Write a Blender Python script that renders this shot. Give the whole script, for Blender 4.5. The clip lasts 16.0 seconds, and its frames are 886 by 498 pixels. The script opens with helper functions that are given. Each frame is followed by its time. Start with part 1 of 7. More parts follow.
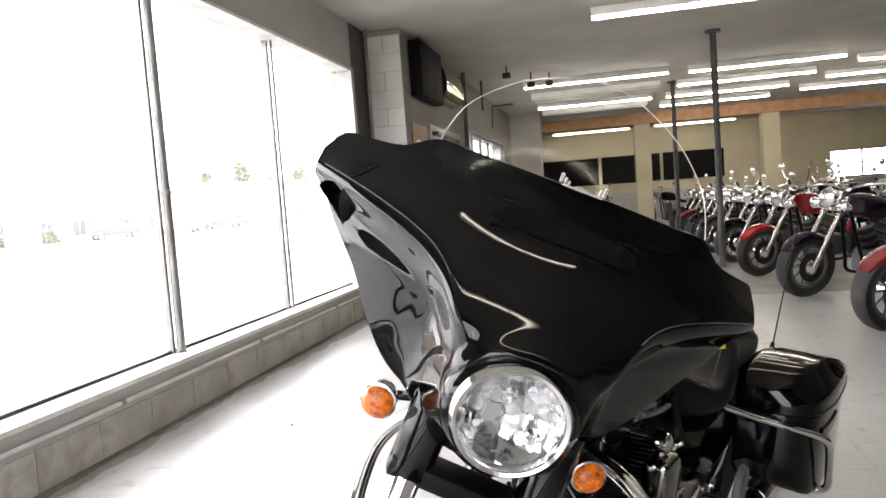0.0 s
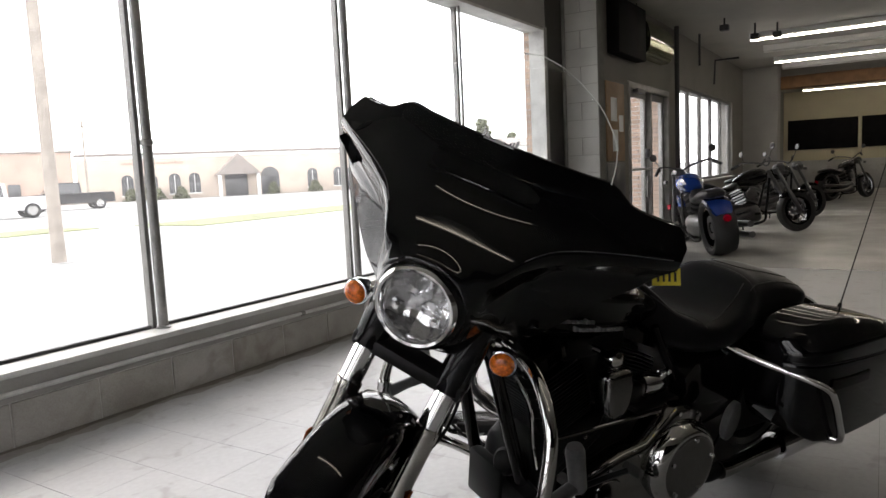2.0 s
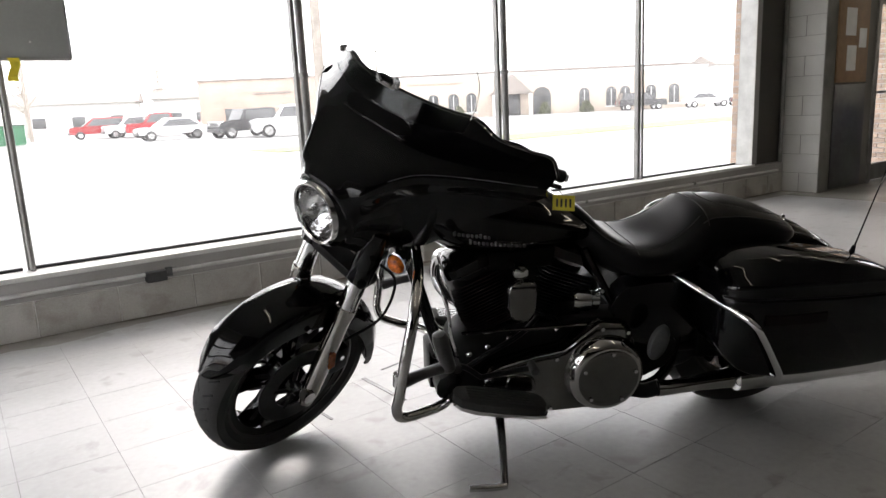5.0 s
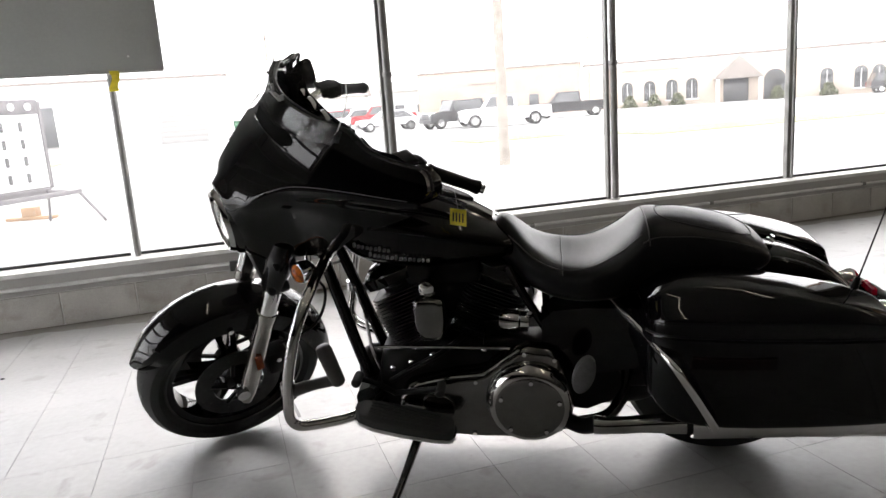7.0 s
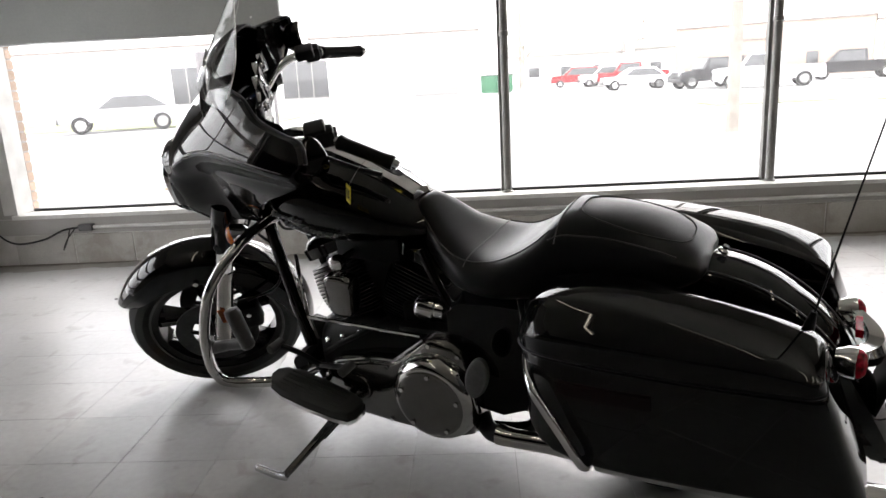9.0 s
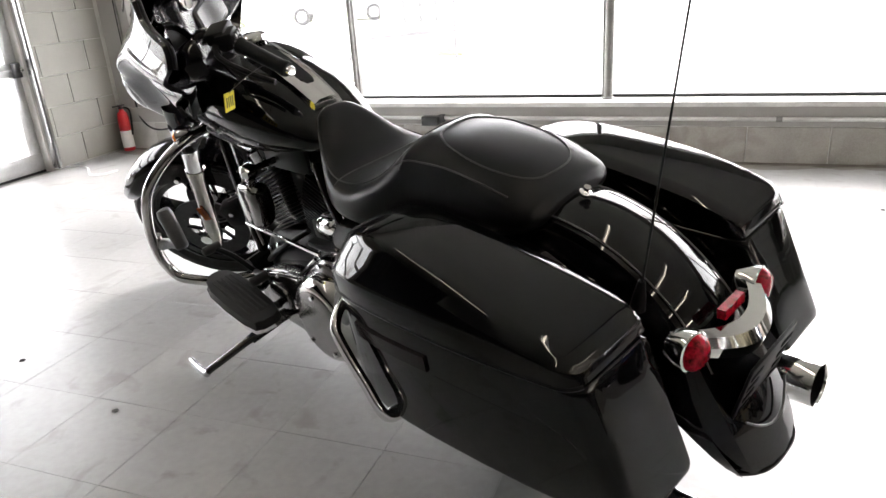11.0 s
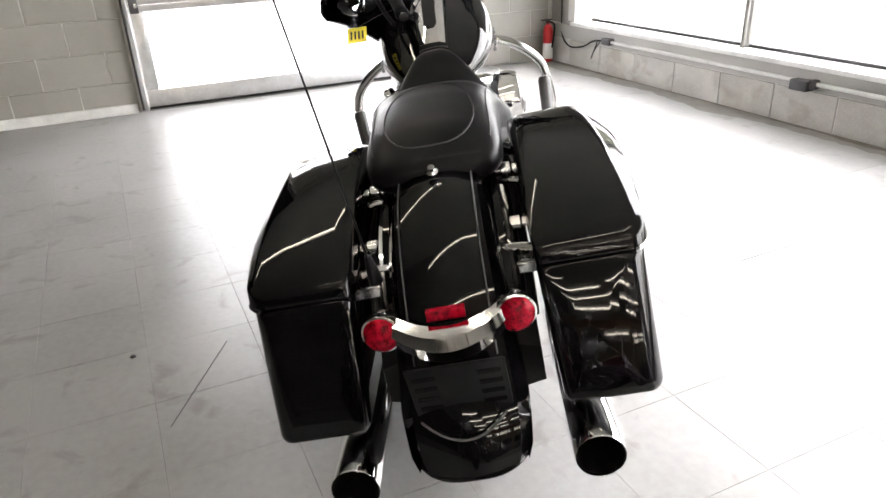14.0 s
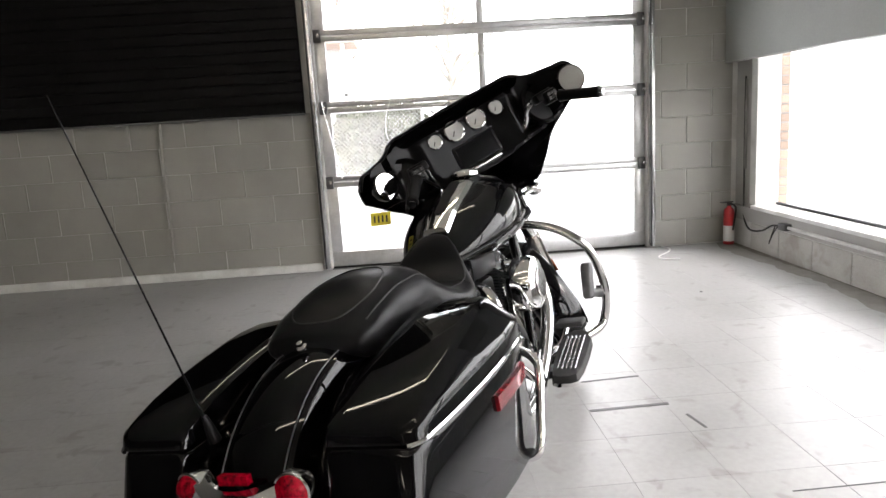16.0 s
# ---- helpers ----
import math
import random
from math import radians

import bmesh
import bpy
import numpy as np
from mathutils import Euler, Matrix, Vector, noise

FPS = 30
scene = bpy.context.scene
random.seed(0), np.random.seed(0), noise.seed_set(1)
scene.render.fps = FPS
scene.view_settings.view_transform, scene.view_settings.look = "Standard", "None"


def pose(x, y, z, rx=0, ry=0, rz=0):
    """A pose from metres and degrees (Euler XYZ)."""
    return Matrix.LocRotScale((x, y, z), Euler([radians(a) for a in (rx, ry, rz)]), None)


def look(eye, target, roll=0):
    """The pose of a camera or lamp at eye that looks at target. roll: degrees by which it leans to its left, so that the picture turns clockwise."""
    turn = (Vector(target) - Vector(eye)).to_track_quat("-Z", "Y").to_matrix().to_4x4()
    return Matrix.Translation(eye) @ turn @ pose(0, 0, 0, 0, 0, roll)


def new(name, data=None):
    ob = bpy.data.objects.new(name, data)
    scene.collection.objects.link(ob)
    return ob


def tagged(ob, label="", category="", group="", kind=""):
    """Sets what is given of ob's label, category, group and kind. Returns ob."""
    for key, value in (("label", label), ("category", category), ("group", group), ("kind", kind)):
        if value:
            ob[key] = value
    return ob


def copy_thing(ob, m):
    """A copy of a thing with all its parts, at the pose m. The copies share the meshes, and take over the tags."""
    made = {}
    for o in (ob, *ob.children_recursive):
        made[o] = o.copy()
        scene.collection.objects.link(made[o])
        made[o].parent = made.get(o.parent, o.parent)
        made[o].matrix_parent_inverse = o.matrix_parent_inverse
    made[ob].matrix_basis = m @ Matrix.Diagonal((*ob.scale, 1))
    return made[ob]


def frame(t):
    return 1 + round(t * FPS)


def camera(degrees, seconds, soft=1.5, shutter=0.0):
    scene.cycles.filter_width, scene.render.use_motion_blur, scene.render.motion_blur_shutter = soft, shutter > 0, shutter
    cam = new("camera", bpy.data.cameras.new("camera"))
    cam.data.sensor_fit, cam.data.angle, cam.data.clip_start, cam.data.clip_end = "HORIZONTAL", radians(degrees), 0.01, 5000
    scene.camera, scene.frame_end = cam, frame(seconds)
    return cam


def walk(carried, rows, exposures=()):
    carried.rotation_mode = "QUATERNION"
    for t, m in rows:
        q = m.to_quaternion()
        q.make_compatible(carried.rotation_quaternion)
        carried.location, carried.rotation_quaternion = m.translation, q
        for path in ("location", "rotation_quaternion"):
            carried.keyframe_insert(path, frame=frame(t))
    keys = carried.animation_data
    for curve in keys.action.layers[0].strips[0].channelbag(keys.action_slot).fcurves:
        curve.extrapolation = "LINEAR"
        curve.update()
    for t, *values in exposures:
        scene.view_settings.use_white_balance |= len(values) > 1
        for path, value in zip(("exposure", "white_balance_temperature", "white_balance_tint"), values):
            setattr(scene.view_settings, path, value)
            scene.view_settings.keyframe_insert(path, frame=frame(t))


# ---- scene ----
cam = camera(64.7, 16.0)
PATH = [
    (0, (-2.162, -2.619, 1.168), (-0.218, -2.171, 1.028), -4.2),
    (0.5, (-2.309, -2.804, 1.156), (-0.436, -2.122, 0.999), -3.2),
    (1, (-2.329, -2.957, 1.131), (-0.513, -2.147, 0.915), -3.0),
    (1.5, (-2.294, -3.115, 1.115), (-0.542, -2.177, 0.887), -2.5),
    (2, (-2.33, -3.307, 1.106), (-0.651, -2.243, 0.888), -2.7),
    (2.5, (-2.363, -3.499, 1.109), (-0.764, -2.325, 0.856), -2.6),
    (3, (-2.297, -3.649, 1.107), (-0.784, -2.373, 0.827), -2.4),
    (3.5, (-2.259, -3.812, 1.106), (-0.841, -2.435, 0.802), -2.7),
    (4, (-2.228, -4.034, 1.118), (-0.927, -2.55, 0.793), -2.8),
    (4.5, (-2.106, -4.176, 1.103), (-0.879, -2.635, 0.759), -2.9),
    (4.7, (-2.047, -4.215, 1.102), (-0.86, -2.649, 0.728), -2.7),
    (6.8, (-1.218, -4.544, 1.1), (-0.557, -2.701, 0.688), -4.2),
    (7, (-1.117, -4.59, 1.103), (-0.538, -2.717, 0.706), -4.0),
    (7.5, (-0.906, -4.644, 1.101), (-0.535, -2.719, 0.702), -4.9),
    (8, (-0.659, -4.63, 1.099), (-0.47, -2.685, 0.674), -3.8),
    (8.2, (-0.569, -4.637, 1.097), (-0.446, -2.688, 0.668), -3.7),
    (10.3, (0.348, -4.402, 1.065), (-0.15, -2.566, 0.448), -3.6),
    (10.5, (0.414, -4.381, 1.075), (-0.157, -2.573, 0.437), -4.2),
    (11, (0.563, -4.259, 1.053), (-0.123, -2.523, 0.337), -3.9),
    (11.5, (0.72, -4.135, 1.05), (-0.121, -2.55, 0.166), -3.7),
    (12, (0.953, -4.066, 1.082), (-0.069, -2.632, 0.134), -3.3),
    (12.5, (1.112, -3.939, 1.078), (-0.081, -2.678, 0.084), -3.3),
    (13, (1.244, -3.78, 1.086), (-0.142, -2.734, 0.093), -2.2),
    (13.5, (1.452, -3.657, 1.107), (-0.093, -2.793, 0.177), -1.9),
    (14, (1.563, -3.521, 1.117), (-0.088, -2.781, 0.266), -2.4),
    (14.5, (1.607, -3.32, 1.136), (-0.159, -2.719, 0.416), -3.0),
    (15, (1.669, -3.146, 1.148), (-0.196, -2.723, 0.564), -4.8),
    (15.5, (1.777, -2.959, 1.145), (-0.163, -2.733, 0.714), -5.5),
    (16, (1.821, -2.753, 1.139), (-0.141, -2.654, 0.767), -3.5),
]
EXPOSURES = [(t, stops, 6650, 15) for t, stops in ((0.0, 1.0), (0.5, 0.35), (1.0, -0.22), (2.0, -0.45), (3.0, -0.42), (4.5, -0.28), (7.0, -0.08), (8.2, 0.0), (10.3, 0.42), (11.0, 1.08), (11.5, 1.65), (12.5, 1.79), (13.3, 1.54), (14.5, 1.12), (15.5, 0.74), (16.0, 0.42))]
walk(cam, [(t, look(eye, target, roll)) for t, eye, target, roll in PATH], EXPOSURES)

# ---- world, sun, daylight ----
world = bpy.data.worlds.new("overcast_sky")
scene.world = world
world.use_nodes = True
wn = world.node_tree.nodes
sky = wn.new("ShaderNodeTexSky")
sky.sky_type = "NISHITA"
sky.sun_disc = False
sky.sun_elevation, sky.sun_rotation = radians(42), radians(20)
sky.dust_density, sky.air_density = 4.0, 1.2
veil = wn.new("ShaderNodeMixRGB")
veil.inputs["Fac"].default_value = 0.75
veil.inputs["Color2"].default_value = (42.0, 42.6, 43.4, 1)
world.node_tree.links.new(sky.outputs[0], veil.inputs["Color1"])
world.node_tree.links.new(veil.outputs[0], wn["Background"].inputs["Color"])
wn["Background"].inputs["Strength"].default_value = 0.15

sun = new("sun", bpy.data.lights.new("sun", "SUN"))
sun.data.energy, sun.data.angle, sun.data.color = 1.2, radians(15), (1, 0.97, 0.93)
sun.matrix_basis = look((6, 18, 16), (0, 0, 0))


# ---- materials ----


def material(name, color, rough=0.5, metal=0.0, vary=0.08, scale=6.0, fine=60.0, bump=0.0, coat=0.0, second=None, spec=0.5, pieces=0.0, stain=None):
    """A surface with broad and fine variation of its colour, roughness and relief. pieces: variation from piece to piece."""
    m = bpy.data.materials.new(name)
    m.use_nodes = True
    nodes, link = m.node_tree.nodes, m.node_tree.links.new
    bsdf = nodes["Principled BSDF"]
    bsdf.inputs["Metallic"].default_value = metal
    bsdf.inputs["Coat Weight"].default_value = coat
    bsdf.inputs["Coat Roughness"].default_value = 0.03
    bsdf.inputs["Specular IOR Level"].default_value = spec
    where = nodes.new("ShaderNodeTexCoord")
    broad, grain = nodes.new("ShaderNodeTexNoise"), nodes.new("ShaderNodeTexNoise")
    broad.inputs["Scale"].default_value, broad.inputs["Detail"].default_value = scale, 5
    grain.inputs["Scale"].default_value, grain.inputs["Detail"].default_value = fine, 3
    spot = where.outputs["Object"]
    if pieces:
        spot = nodes.new("ShaderNodeNewGeometry").outputs["Position"]
    for n in (broad, grain):
        link(spot, n.inputs["Vector"])
    both = nodes.new("ShaderNodeMath")
    both.operation = "MULTIPLY_ADD"
    link(broad.outputs["Fac"], both.inputs[0])
    both.inputs[1].default_value = 0.7
    thin = nodes.new("ShaderNodeMath")
    thin.operation = "MULTIPLY"
    thin.inputs[1].default_value = 0.3
    link(grain.outputs["Fac"], thin.inputs[0])
    link(thin.outputs[0], both.inputs[2])
    factor = both.outputs[0]
    if pieces:
        info = nodes.new("ShaderNodeObjectInfo")
        add = nodes.new("ShaderNodeMath")
        add.operation = "MULTIPLY_ADD"
        link(info.outputs["Random"], add.inputs[0])
        add.inputs[1].default_value = pieces
        link(factor, add.inputs[2])
        shift = nodes.new("ShaderNodeMath")
        shift.operation = "SUBTRACT"
        shift.inputs[1].default_value = pieces / 2
        link(add.outputs[0], shift.inputs[0])
        factor = shift.outputs[0]
    ramp = nodes.new("ShaderNodeValToRGB")
    dark = second or tuple(c * (1 - 2.2 * vary) for c in color)
    ramp.color_ramp.elements[0].position, ramp.color_ramp.elements[0].color = 0.32, (*dark, 1)
    ramp.color_ramp.elements[1].position, ramp.color_ramp.elements[1].color = 0.62, (*[min(1, c * (1 + vary)) for c in color], 1)
    link(factor, ramp.inputs["Fac"])
    paint = ramp.outputs["Color"]
    if stain:
        blot = nodes.new("ShaderNodeTexNoise")
        blot.inputs["Scale"].default_value, blot.inputs["Detail"].default_value, blot.inputs["Distortion"].default_value = stain[0], 6, 0.5
        link(spot, blot.inputs["Vector"])
        edge = nodes.new("ShaderNodeMapRange")
        edge.inputs["From Min"].default_value, edge.inputs["From Max"].default_value = stain[1], stain[1] + 0.10
        edge.inputs["To Max"].default_value = stain[2]
        link(blot.outputs["Fac"], edge.inputs["Value"])
        mix = nodes.new("ShaderNodeMixRGB")
        mix.inputs["Color2"].default_value = (*stain[3], 1)
        link(edge.outputs["Result"], mix.inputs["Fac"])
        link(paint, mix.inputs["Color1"])
        paint = mix.outputs["Color"]
    link(paint, bsdf.inputs["Base Color"])
    gloss = nodes.new("ShaderNodeMapRange")
    gloss.inputs["To Min"].default_value, gloss.inputs["To Max"].default_value = max(0.0, rough * 0.8), min(1, rough * 1.2)
    link(broad.outputs["Fac"], gloss.inputs["Value"])
    link(gloss.outputs["Result"], bsdf.inputs["Roughness"])
    if bump:
        relief = nodes.new("ShaderNodeBump")
        relief.inputs["Strength"].default_value, relief.inputs["Distance"].default_value = bump, 0.004
        link(grain.outputs["Fac"], relief.inputs["Height"])
        link(relief.outputs["Normal"], bsdf.inputs["Normal"])
    return m


def glowing(name, color, strength):
    m = bpy.data.materials.new(name)
    m.use_nodes = True
    bsdf = m.node_tree.nodes["Principled BSDF"]
    bsdf.inputs["Base Color"].default_value = (*color, 1)
    bsdf.inputs["Emission Color"].default_value = (*color, 1)
    bsdf.inputs["Emission Strength"].default_value = strength
    return m


def clear(name, color=(1, 1, 1), rough=0.0, ior=1.45, glare=0.0):
    m = bpy.data.materials.new(name)
    m.use_nodes = True
    bsdf = m.node_tree.nodes["Principled BSDF"]
    bsdf.inputs["Base Color"].default_value = (*color, 1)
    bsdf.inputs["Transmission Weight"].default_value = 1.0
    bsdf.inputs["Roughness"].default_value = rough
    bsdf.inputs["IOR"].default_value = ior
    if glare:
        # Translucent share whitens the view through the pane, standing in for glare.
        nt = m.node_tree
        film = nt.nodes.new("ShaderNodeBsdfTranslucent")
        blend = nt.nodes.new("ShaderNodeMixShader")
        blend.inputs["Fac"].default_value = glare
        nt.links.new(bsdf.outputs["BSDF"], blend.inputs[1])
        nt.links.new(film.outputs["BSDF"], blend.inputs[2])
        nt.links.new(blend.outputs["Shader"], nt.nodes["Material Output"].inputs["Surface"])
    return m


# Pier's copy of the block paint, lightened in place of stronger light.
PIER_BLOCK = material("brightened_block", (0.60, 0.595, 0.57), 0.7, vary=0.07, scale=2.2, fine=180, bump=0.4, pieces=0.08)
PIER_JOINT = material("pier_joint", (0.20, 0.195, 0.18), 0.9, vary=0.12, fine=220, bump=0.4)
WALL_BROWN = material("dark_wall_brown", (0.05, 0.044, 0.038), 0.6, vary=0.15, scale=5, fine=90, bump=0.15)
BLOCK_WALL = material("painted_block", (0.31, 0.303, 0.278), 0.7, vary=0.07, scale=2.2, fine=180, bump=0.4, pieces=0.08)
BLOCK_BASE = material("scuffed_block", (0.39, 0.378, 0.355), 0.75, vary=0.12, scale=4, fine=160, bump=0.5, second=(0.29, 0.275, 0.25), pieces=0.12, stain=(4.2, 0.56, 0.45, (0.20, 0.17, 0.135)))
MORTAR = material("mortar", (0.54, 0.53, 0.51), 0.9, vary=0.12, fine=220, bump=0.6)
PLASTER = material("grey_plaster", (0.36, 0.35, 0.335), 0.8, vary=0.08, scale=1.5, fine=120, bump=0.25)
BROWN_PLASTER = material("brown_grey_plaster", (0.21, 0.20, 0.18), 0.8, vary=0.08, scale=1.5, fine=120, bump=0.25)
DARK_WALL = material("dark_unseen_wall", (0.085, 0.08, 0.072), 0.8, vary=0.1, scale=1.5, fine=120, bump=0.2)
CEILING = material("ceiling_board", (0.42, 0.405, 0.37), 0.9, vary=0.08, scale=1.2, fine=150, bump=0.3)
TILE = material("vinyl_tile", (0.33, 0.33, 0.33), 0.34, vary=0.06, scale=1.7, fine=40, bump=0.03, second=(0.265, 0.265, 0.26), pieces=0.05, stain=(8.0, 0.59, 0.55, (0.19, 0.18, 0.165)))
FLOOR = material("sealed_concrete", (0.37, 0.36, 0.335), 0.24, vary=0.09, scale=1.6, fine=45, bump=0.03, second=(0.30, 0.29, 0.27))
JOINT = material("joint_filler", (0.17, 0.167, 0.16), 0.85, vary=0.2, scale=9)
GRIME = material("floor_grime", (0.13, 0.115, 0.095), 0.9, vary=0.25, scale=14, fine=160, bump=0.5, second=(0.20, 0.185, 0.165))
GRIME_FILM = material("floor_dirt_film", (0.255, 0.245, 0.225), 0.6, vary=0.12, scale=9, fine=90, bump=0.1, second=(0.19, 0.178, 0.158))
SILL = material("sill_paint", (0.62, 0.62, 0.60), 0.55, vary=0.10, scale=7, fine=120, bump=0.15)
STEEL = material("mullion_steel", (0.24, 0.235, 0.225), 0.42, metal=0.5, vary=0.14, scale=8, fine=90, bump=0.1)
DARK_STEEL = material("dark_steel", (0.045, 0.045, 0.047), 0.5, metal=0.3, vary=0.15, scale=9)
ALUMINIUM = material("door_aluminium", (0.55, 0.55, 0.55), 0.35, metal=0.85, vary=0.08, scale=10)
BLACK_PANEL = material("black_slat_panel", (0.006, 0.0056, 0.006), 0.65, vary=0.2, scale=4, spec=0.08)
BOARD = material("hanging_board", (0.36, 0.375, 0.36), 0.6, vary=0.05, scale=2.5)
WINDOW_GLASS = clear("window_glass", (0.98, 1, 0.99), 0, 1.02, 0.028)
YELLOW = material("yellow_paper", (0.80, 0.66, 0.04), 0.6, vary=0.05, scale=30)
INK = material("black_ink", (0.02, 0.02, 0.02), 0.6)
WHITE_PAINT = material("white_paint", (0.78, 0.78, 0.77), 0.5, vary=0.04, scale=9)
RED_PAINT = material("extinguisher_red", (0.52, 0.02, 0.025), 0.3, vary=0.08, scale=12, coat=0.5)
OLIVE_METAL = material("olive_metal", (0.30, 0.31, 0.19), 0.22, metal=1.0, vary=0.12, scale=8)
OLIVE_WALL = material("olive_paint", (0.42, 0.38, 0.27), 0.7, vary=0.05, scale=1.5, fine=80, bump=0.1)
TAN_BOARD = material("tan_board", (0.30, 0.185, 0.10), 0.6, vary=0.10, scale=9)
ORANGE_WOOD = material("beam_wood", (0.36, 0.19, 0.09), 0.6, vary=0.14, scale=6)
BRICK = material("brick", (0.45, 0.32, 0.24), 0.85, vary=0.12, scale=9, fine=140, bump=0.5, pieces=0.4)
TUBE = glowing("lamp_tube", (1.0, 0.94, 0.80), 19.0)
WEAK_TUBE = glowing("weak_lamp_tube", (1.0, 0.93, 0.76), 11.0)
GLOSS_BLACK = material("gloss_black_paint", (0.0020, 0.0020, 0.0024), 0.03, vary=0.05, scale=3, spec=0.36)
SATIN_BLACK = material("satin_black", (0.006, 0.006, 0.0066), 0.42, vary=0.15, scale=9, fine=150, bump=0.05, spec=0.14)
DASH_BLACK = material("dash_black", (0.005, 0.005, 0.0055), 0.12, vary=0.15, scale=14, fine=180, bump=0.02, spec=0.10)
PLATE_BLACK = material("plate_black", (0.007, 0.007, 0.0075), 0.5, vary=0.15, scale=20, spec=0.1)
SWITCH_GREY = material("switch_grey", (0.05, 0.05, 0.05), 0.45, vary=0.1, scale=40)
TANK_BADGE = material("tank_badge", (0.17, 0.17, 0.175), 0.35, metal=0.5, vary=0.1, scale=60)
LEATHER = material("seat_vinyl", (0.008, 0.008, 0.009), 0.32, vary=0.10, scale=9, fine=420, bump=0.08, spec=0.14)
RUBBER = material("tyre_rubber", (0.018, 0.018, 0.018), 0.75, vary=0.15, scale=14, fine=200, bump=0.2)
CHROME = material("chrome", (0.80, 0.80, 0.80), 0.07, metal=1.0, vary=0.03, scale=8)
DULL_CHROME = material("polished_alloy", (0.60, 0.60, 0.60), 0.22, metal=1.0, vary=0.06, scale=14, fine=160, bump=0.03)
FORK_ALLOY = material("fork_alloy", (0.40, 0.385, 0.36), 0.11, metal=1.0, vary=0.08, scale=14, fine=160, bump=0.03)
GREY_ALLOY = material("grey_cast_alloy", (0.10, 0.10, 0.102), 0.4, metal=0.6, vary=0.14, scale=14, fine=150, bump=0.1)
# Near-black for exhaust soot, and for shade in vent and plate slots.
SOOT_AND_HOLE = material("soot_and_hole_black", (0.006, 0.006, 0.006), 0.9, vary=0.2, scale=40, spec=0.05)
AMBER_DARK = material("dark_amber_reflector", (0.22, 0.045, 0.008), 0.25, vary=0.2, scale=60)
AMBER_BACK = material("amber_reflector", (0.62, 0.13, 0.006), 0.12, vary=0.38, scale=95, fine=300, bump=0.4, coat=0.5)
RED_LENS = material("red_lens", (0.30, 0.001, 0.012), 0.18, vary=0.4, scale=90, fine=300, bump=0.2, coat=0.0, spec=0.2)
CLEAR_LENS = clear("headlamp_lens", (1, 1, 1), 0.0, 1.12)
SCREEN_PLASTIC = clear("windshield_plastic", (0.97, 0.98, 0.98), 0.0, 1.14)
FACET = material("headlamp_reflector", (0.62, 0.62, 0.63), 0.12, metal=0.95, vary=0.05, scale=28, fine=60, bump=0.5)
STRIPE = material("pinstripe_silver", (0.16, 0.16, 0.165), 0.35, metal=0.4, vary=0.1, scale=60)
# Three chromes, their colour darkened to stand for a dim room's reflection.
DIMMED_CHROME = material("dimmed_chrome", (0.11, 0.11, 0.11), 0.07, metal=1.0, vary=0.06, scale=14, fine=160, bump=0.02)
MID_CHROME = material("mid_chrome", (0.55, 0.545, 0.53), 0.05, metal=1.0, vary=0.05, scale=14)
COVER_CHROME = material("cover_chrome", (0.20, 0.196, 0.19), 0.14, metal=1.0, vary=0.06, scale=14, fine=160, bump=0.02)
DISC_STEEL = material("disc_steel", (0.05, 0.05, 0.05), 0.38, metal=1.0, vary=0.1, scale=30, fine=200)
SIDE_RED = material("side_red_lens", (0.13, 0.003, 0.006), 0.15, vary=0.3, scale=70, coat=0.3)
SHADED_RED = material("shaded_red_lens", (0.006, 0.0012, 0.0014), 0.2, vary=0.1, scale=70, spec=0.15)
SCREEN_EDGE = material("polished_plastic_edge", (0.85, 0.87, 0.84), 0.12, vary=0.03, scale=20, coat=0.5)
DIAL = material("gauge_face", (0.42, 0.42, 0.41), 0.4, vary=0.05, scale=40)
BADGE = material("badge_silver", (0.42, 0.42, 0.43), 0.35, metal=0.6, vary=0.1, scale=60)
SCREEN_DARK = material("display_glass", (0.006, 0.006, 0.007), 0.08, spec=0.3)
STITCH = material("seat_seam", (0.035, 0.035, 0.036), 0.6)

# ---- building tools ----


def part(name, bm, mat, parent=None, label="", smooth=True):
    """Links a bmesh as one mesh object under a thing or a part."""
    me = bpy.data.meshes.new(name)
    bmesh.ops.recalc_face_normals(bm, faces=bm.faces)
    for f in bm.faces:
        f.smooth = smooth
    bm.to_mesh(me)
    bm.free()
    if smooth:
        me.set_sharp_from_angle(angle=radians(38))
    me.materials.append(mat)
    ob = new(name, me)
    ob.parent = parent
    if label:
        tagged(ob, label)
    return ob


def thing(name, label, category, group="", at=(0, 0, 0), turn=0.0, kind=""):
    ob = new(name)
    ob.empty_display_size = 0.05
    ob.matrix_basis = pose(*at, 0, 0, turn)
    return tagged(ob, label, category, group, kind)


def box(lo, hi, bevel=0.0, bm=None, segments=2):
    bm = bm or bmesh.new()
    lo, hi = Vector(lo), Vector(hi)
    size, mid = hi - lo, (hi + lo) / 2
    made = bmesh.ops.create_cube(bm, size=1, matrix=Matrix.Translation(mid) @ Matrix.Diagonal((*size, 1)))
    if bevel:
        edges = {e for v in made["verts"] for e in v.link_edges}
        bmesh.ops.bevel(bm, geom=list(edges), offset=bevel, segments=segments, affect="EDGES", profile=0.5)
    return bm


def loft(rings, bm=None, closed=True, caps=True):
    """A skin over rings of equally many points."""
    bm = bm or bmesh.new()
    rows = [[bm.verts.new(p) for p in ring] for ring in rings]
    n = len(rows[0])
    for a, b in zip(rows, rows[1:]):
        for i in range(n if closed else n - 1):
            j = (i + 1) % n
            bm.faces.new((a[i], a[j], b[j], b[i]))
    if caps and closed:
        bm.faces.new(rows[0])
        bm.faces.new(rows[-1][::-1])
    return bm


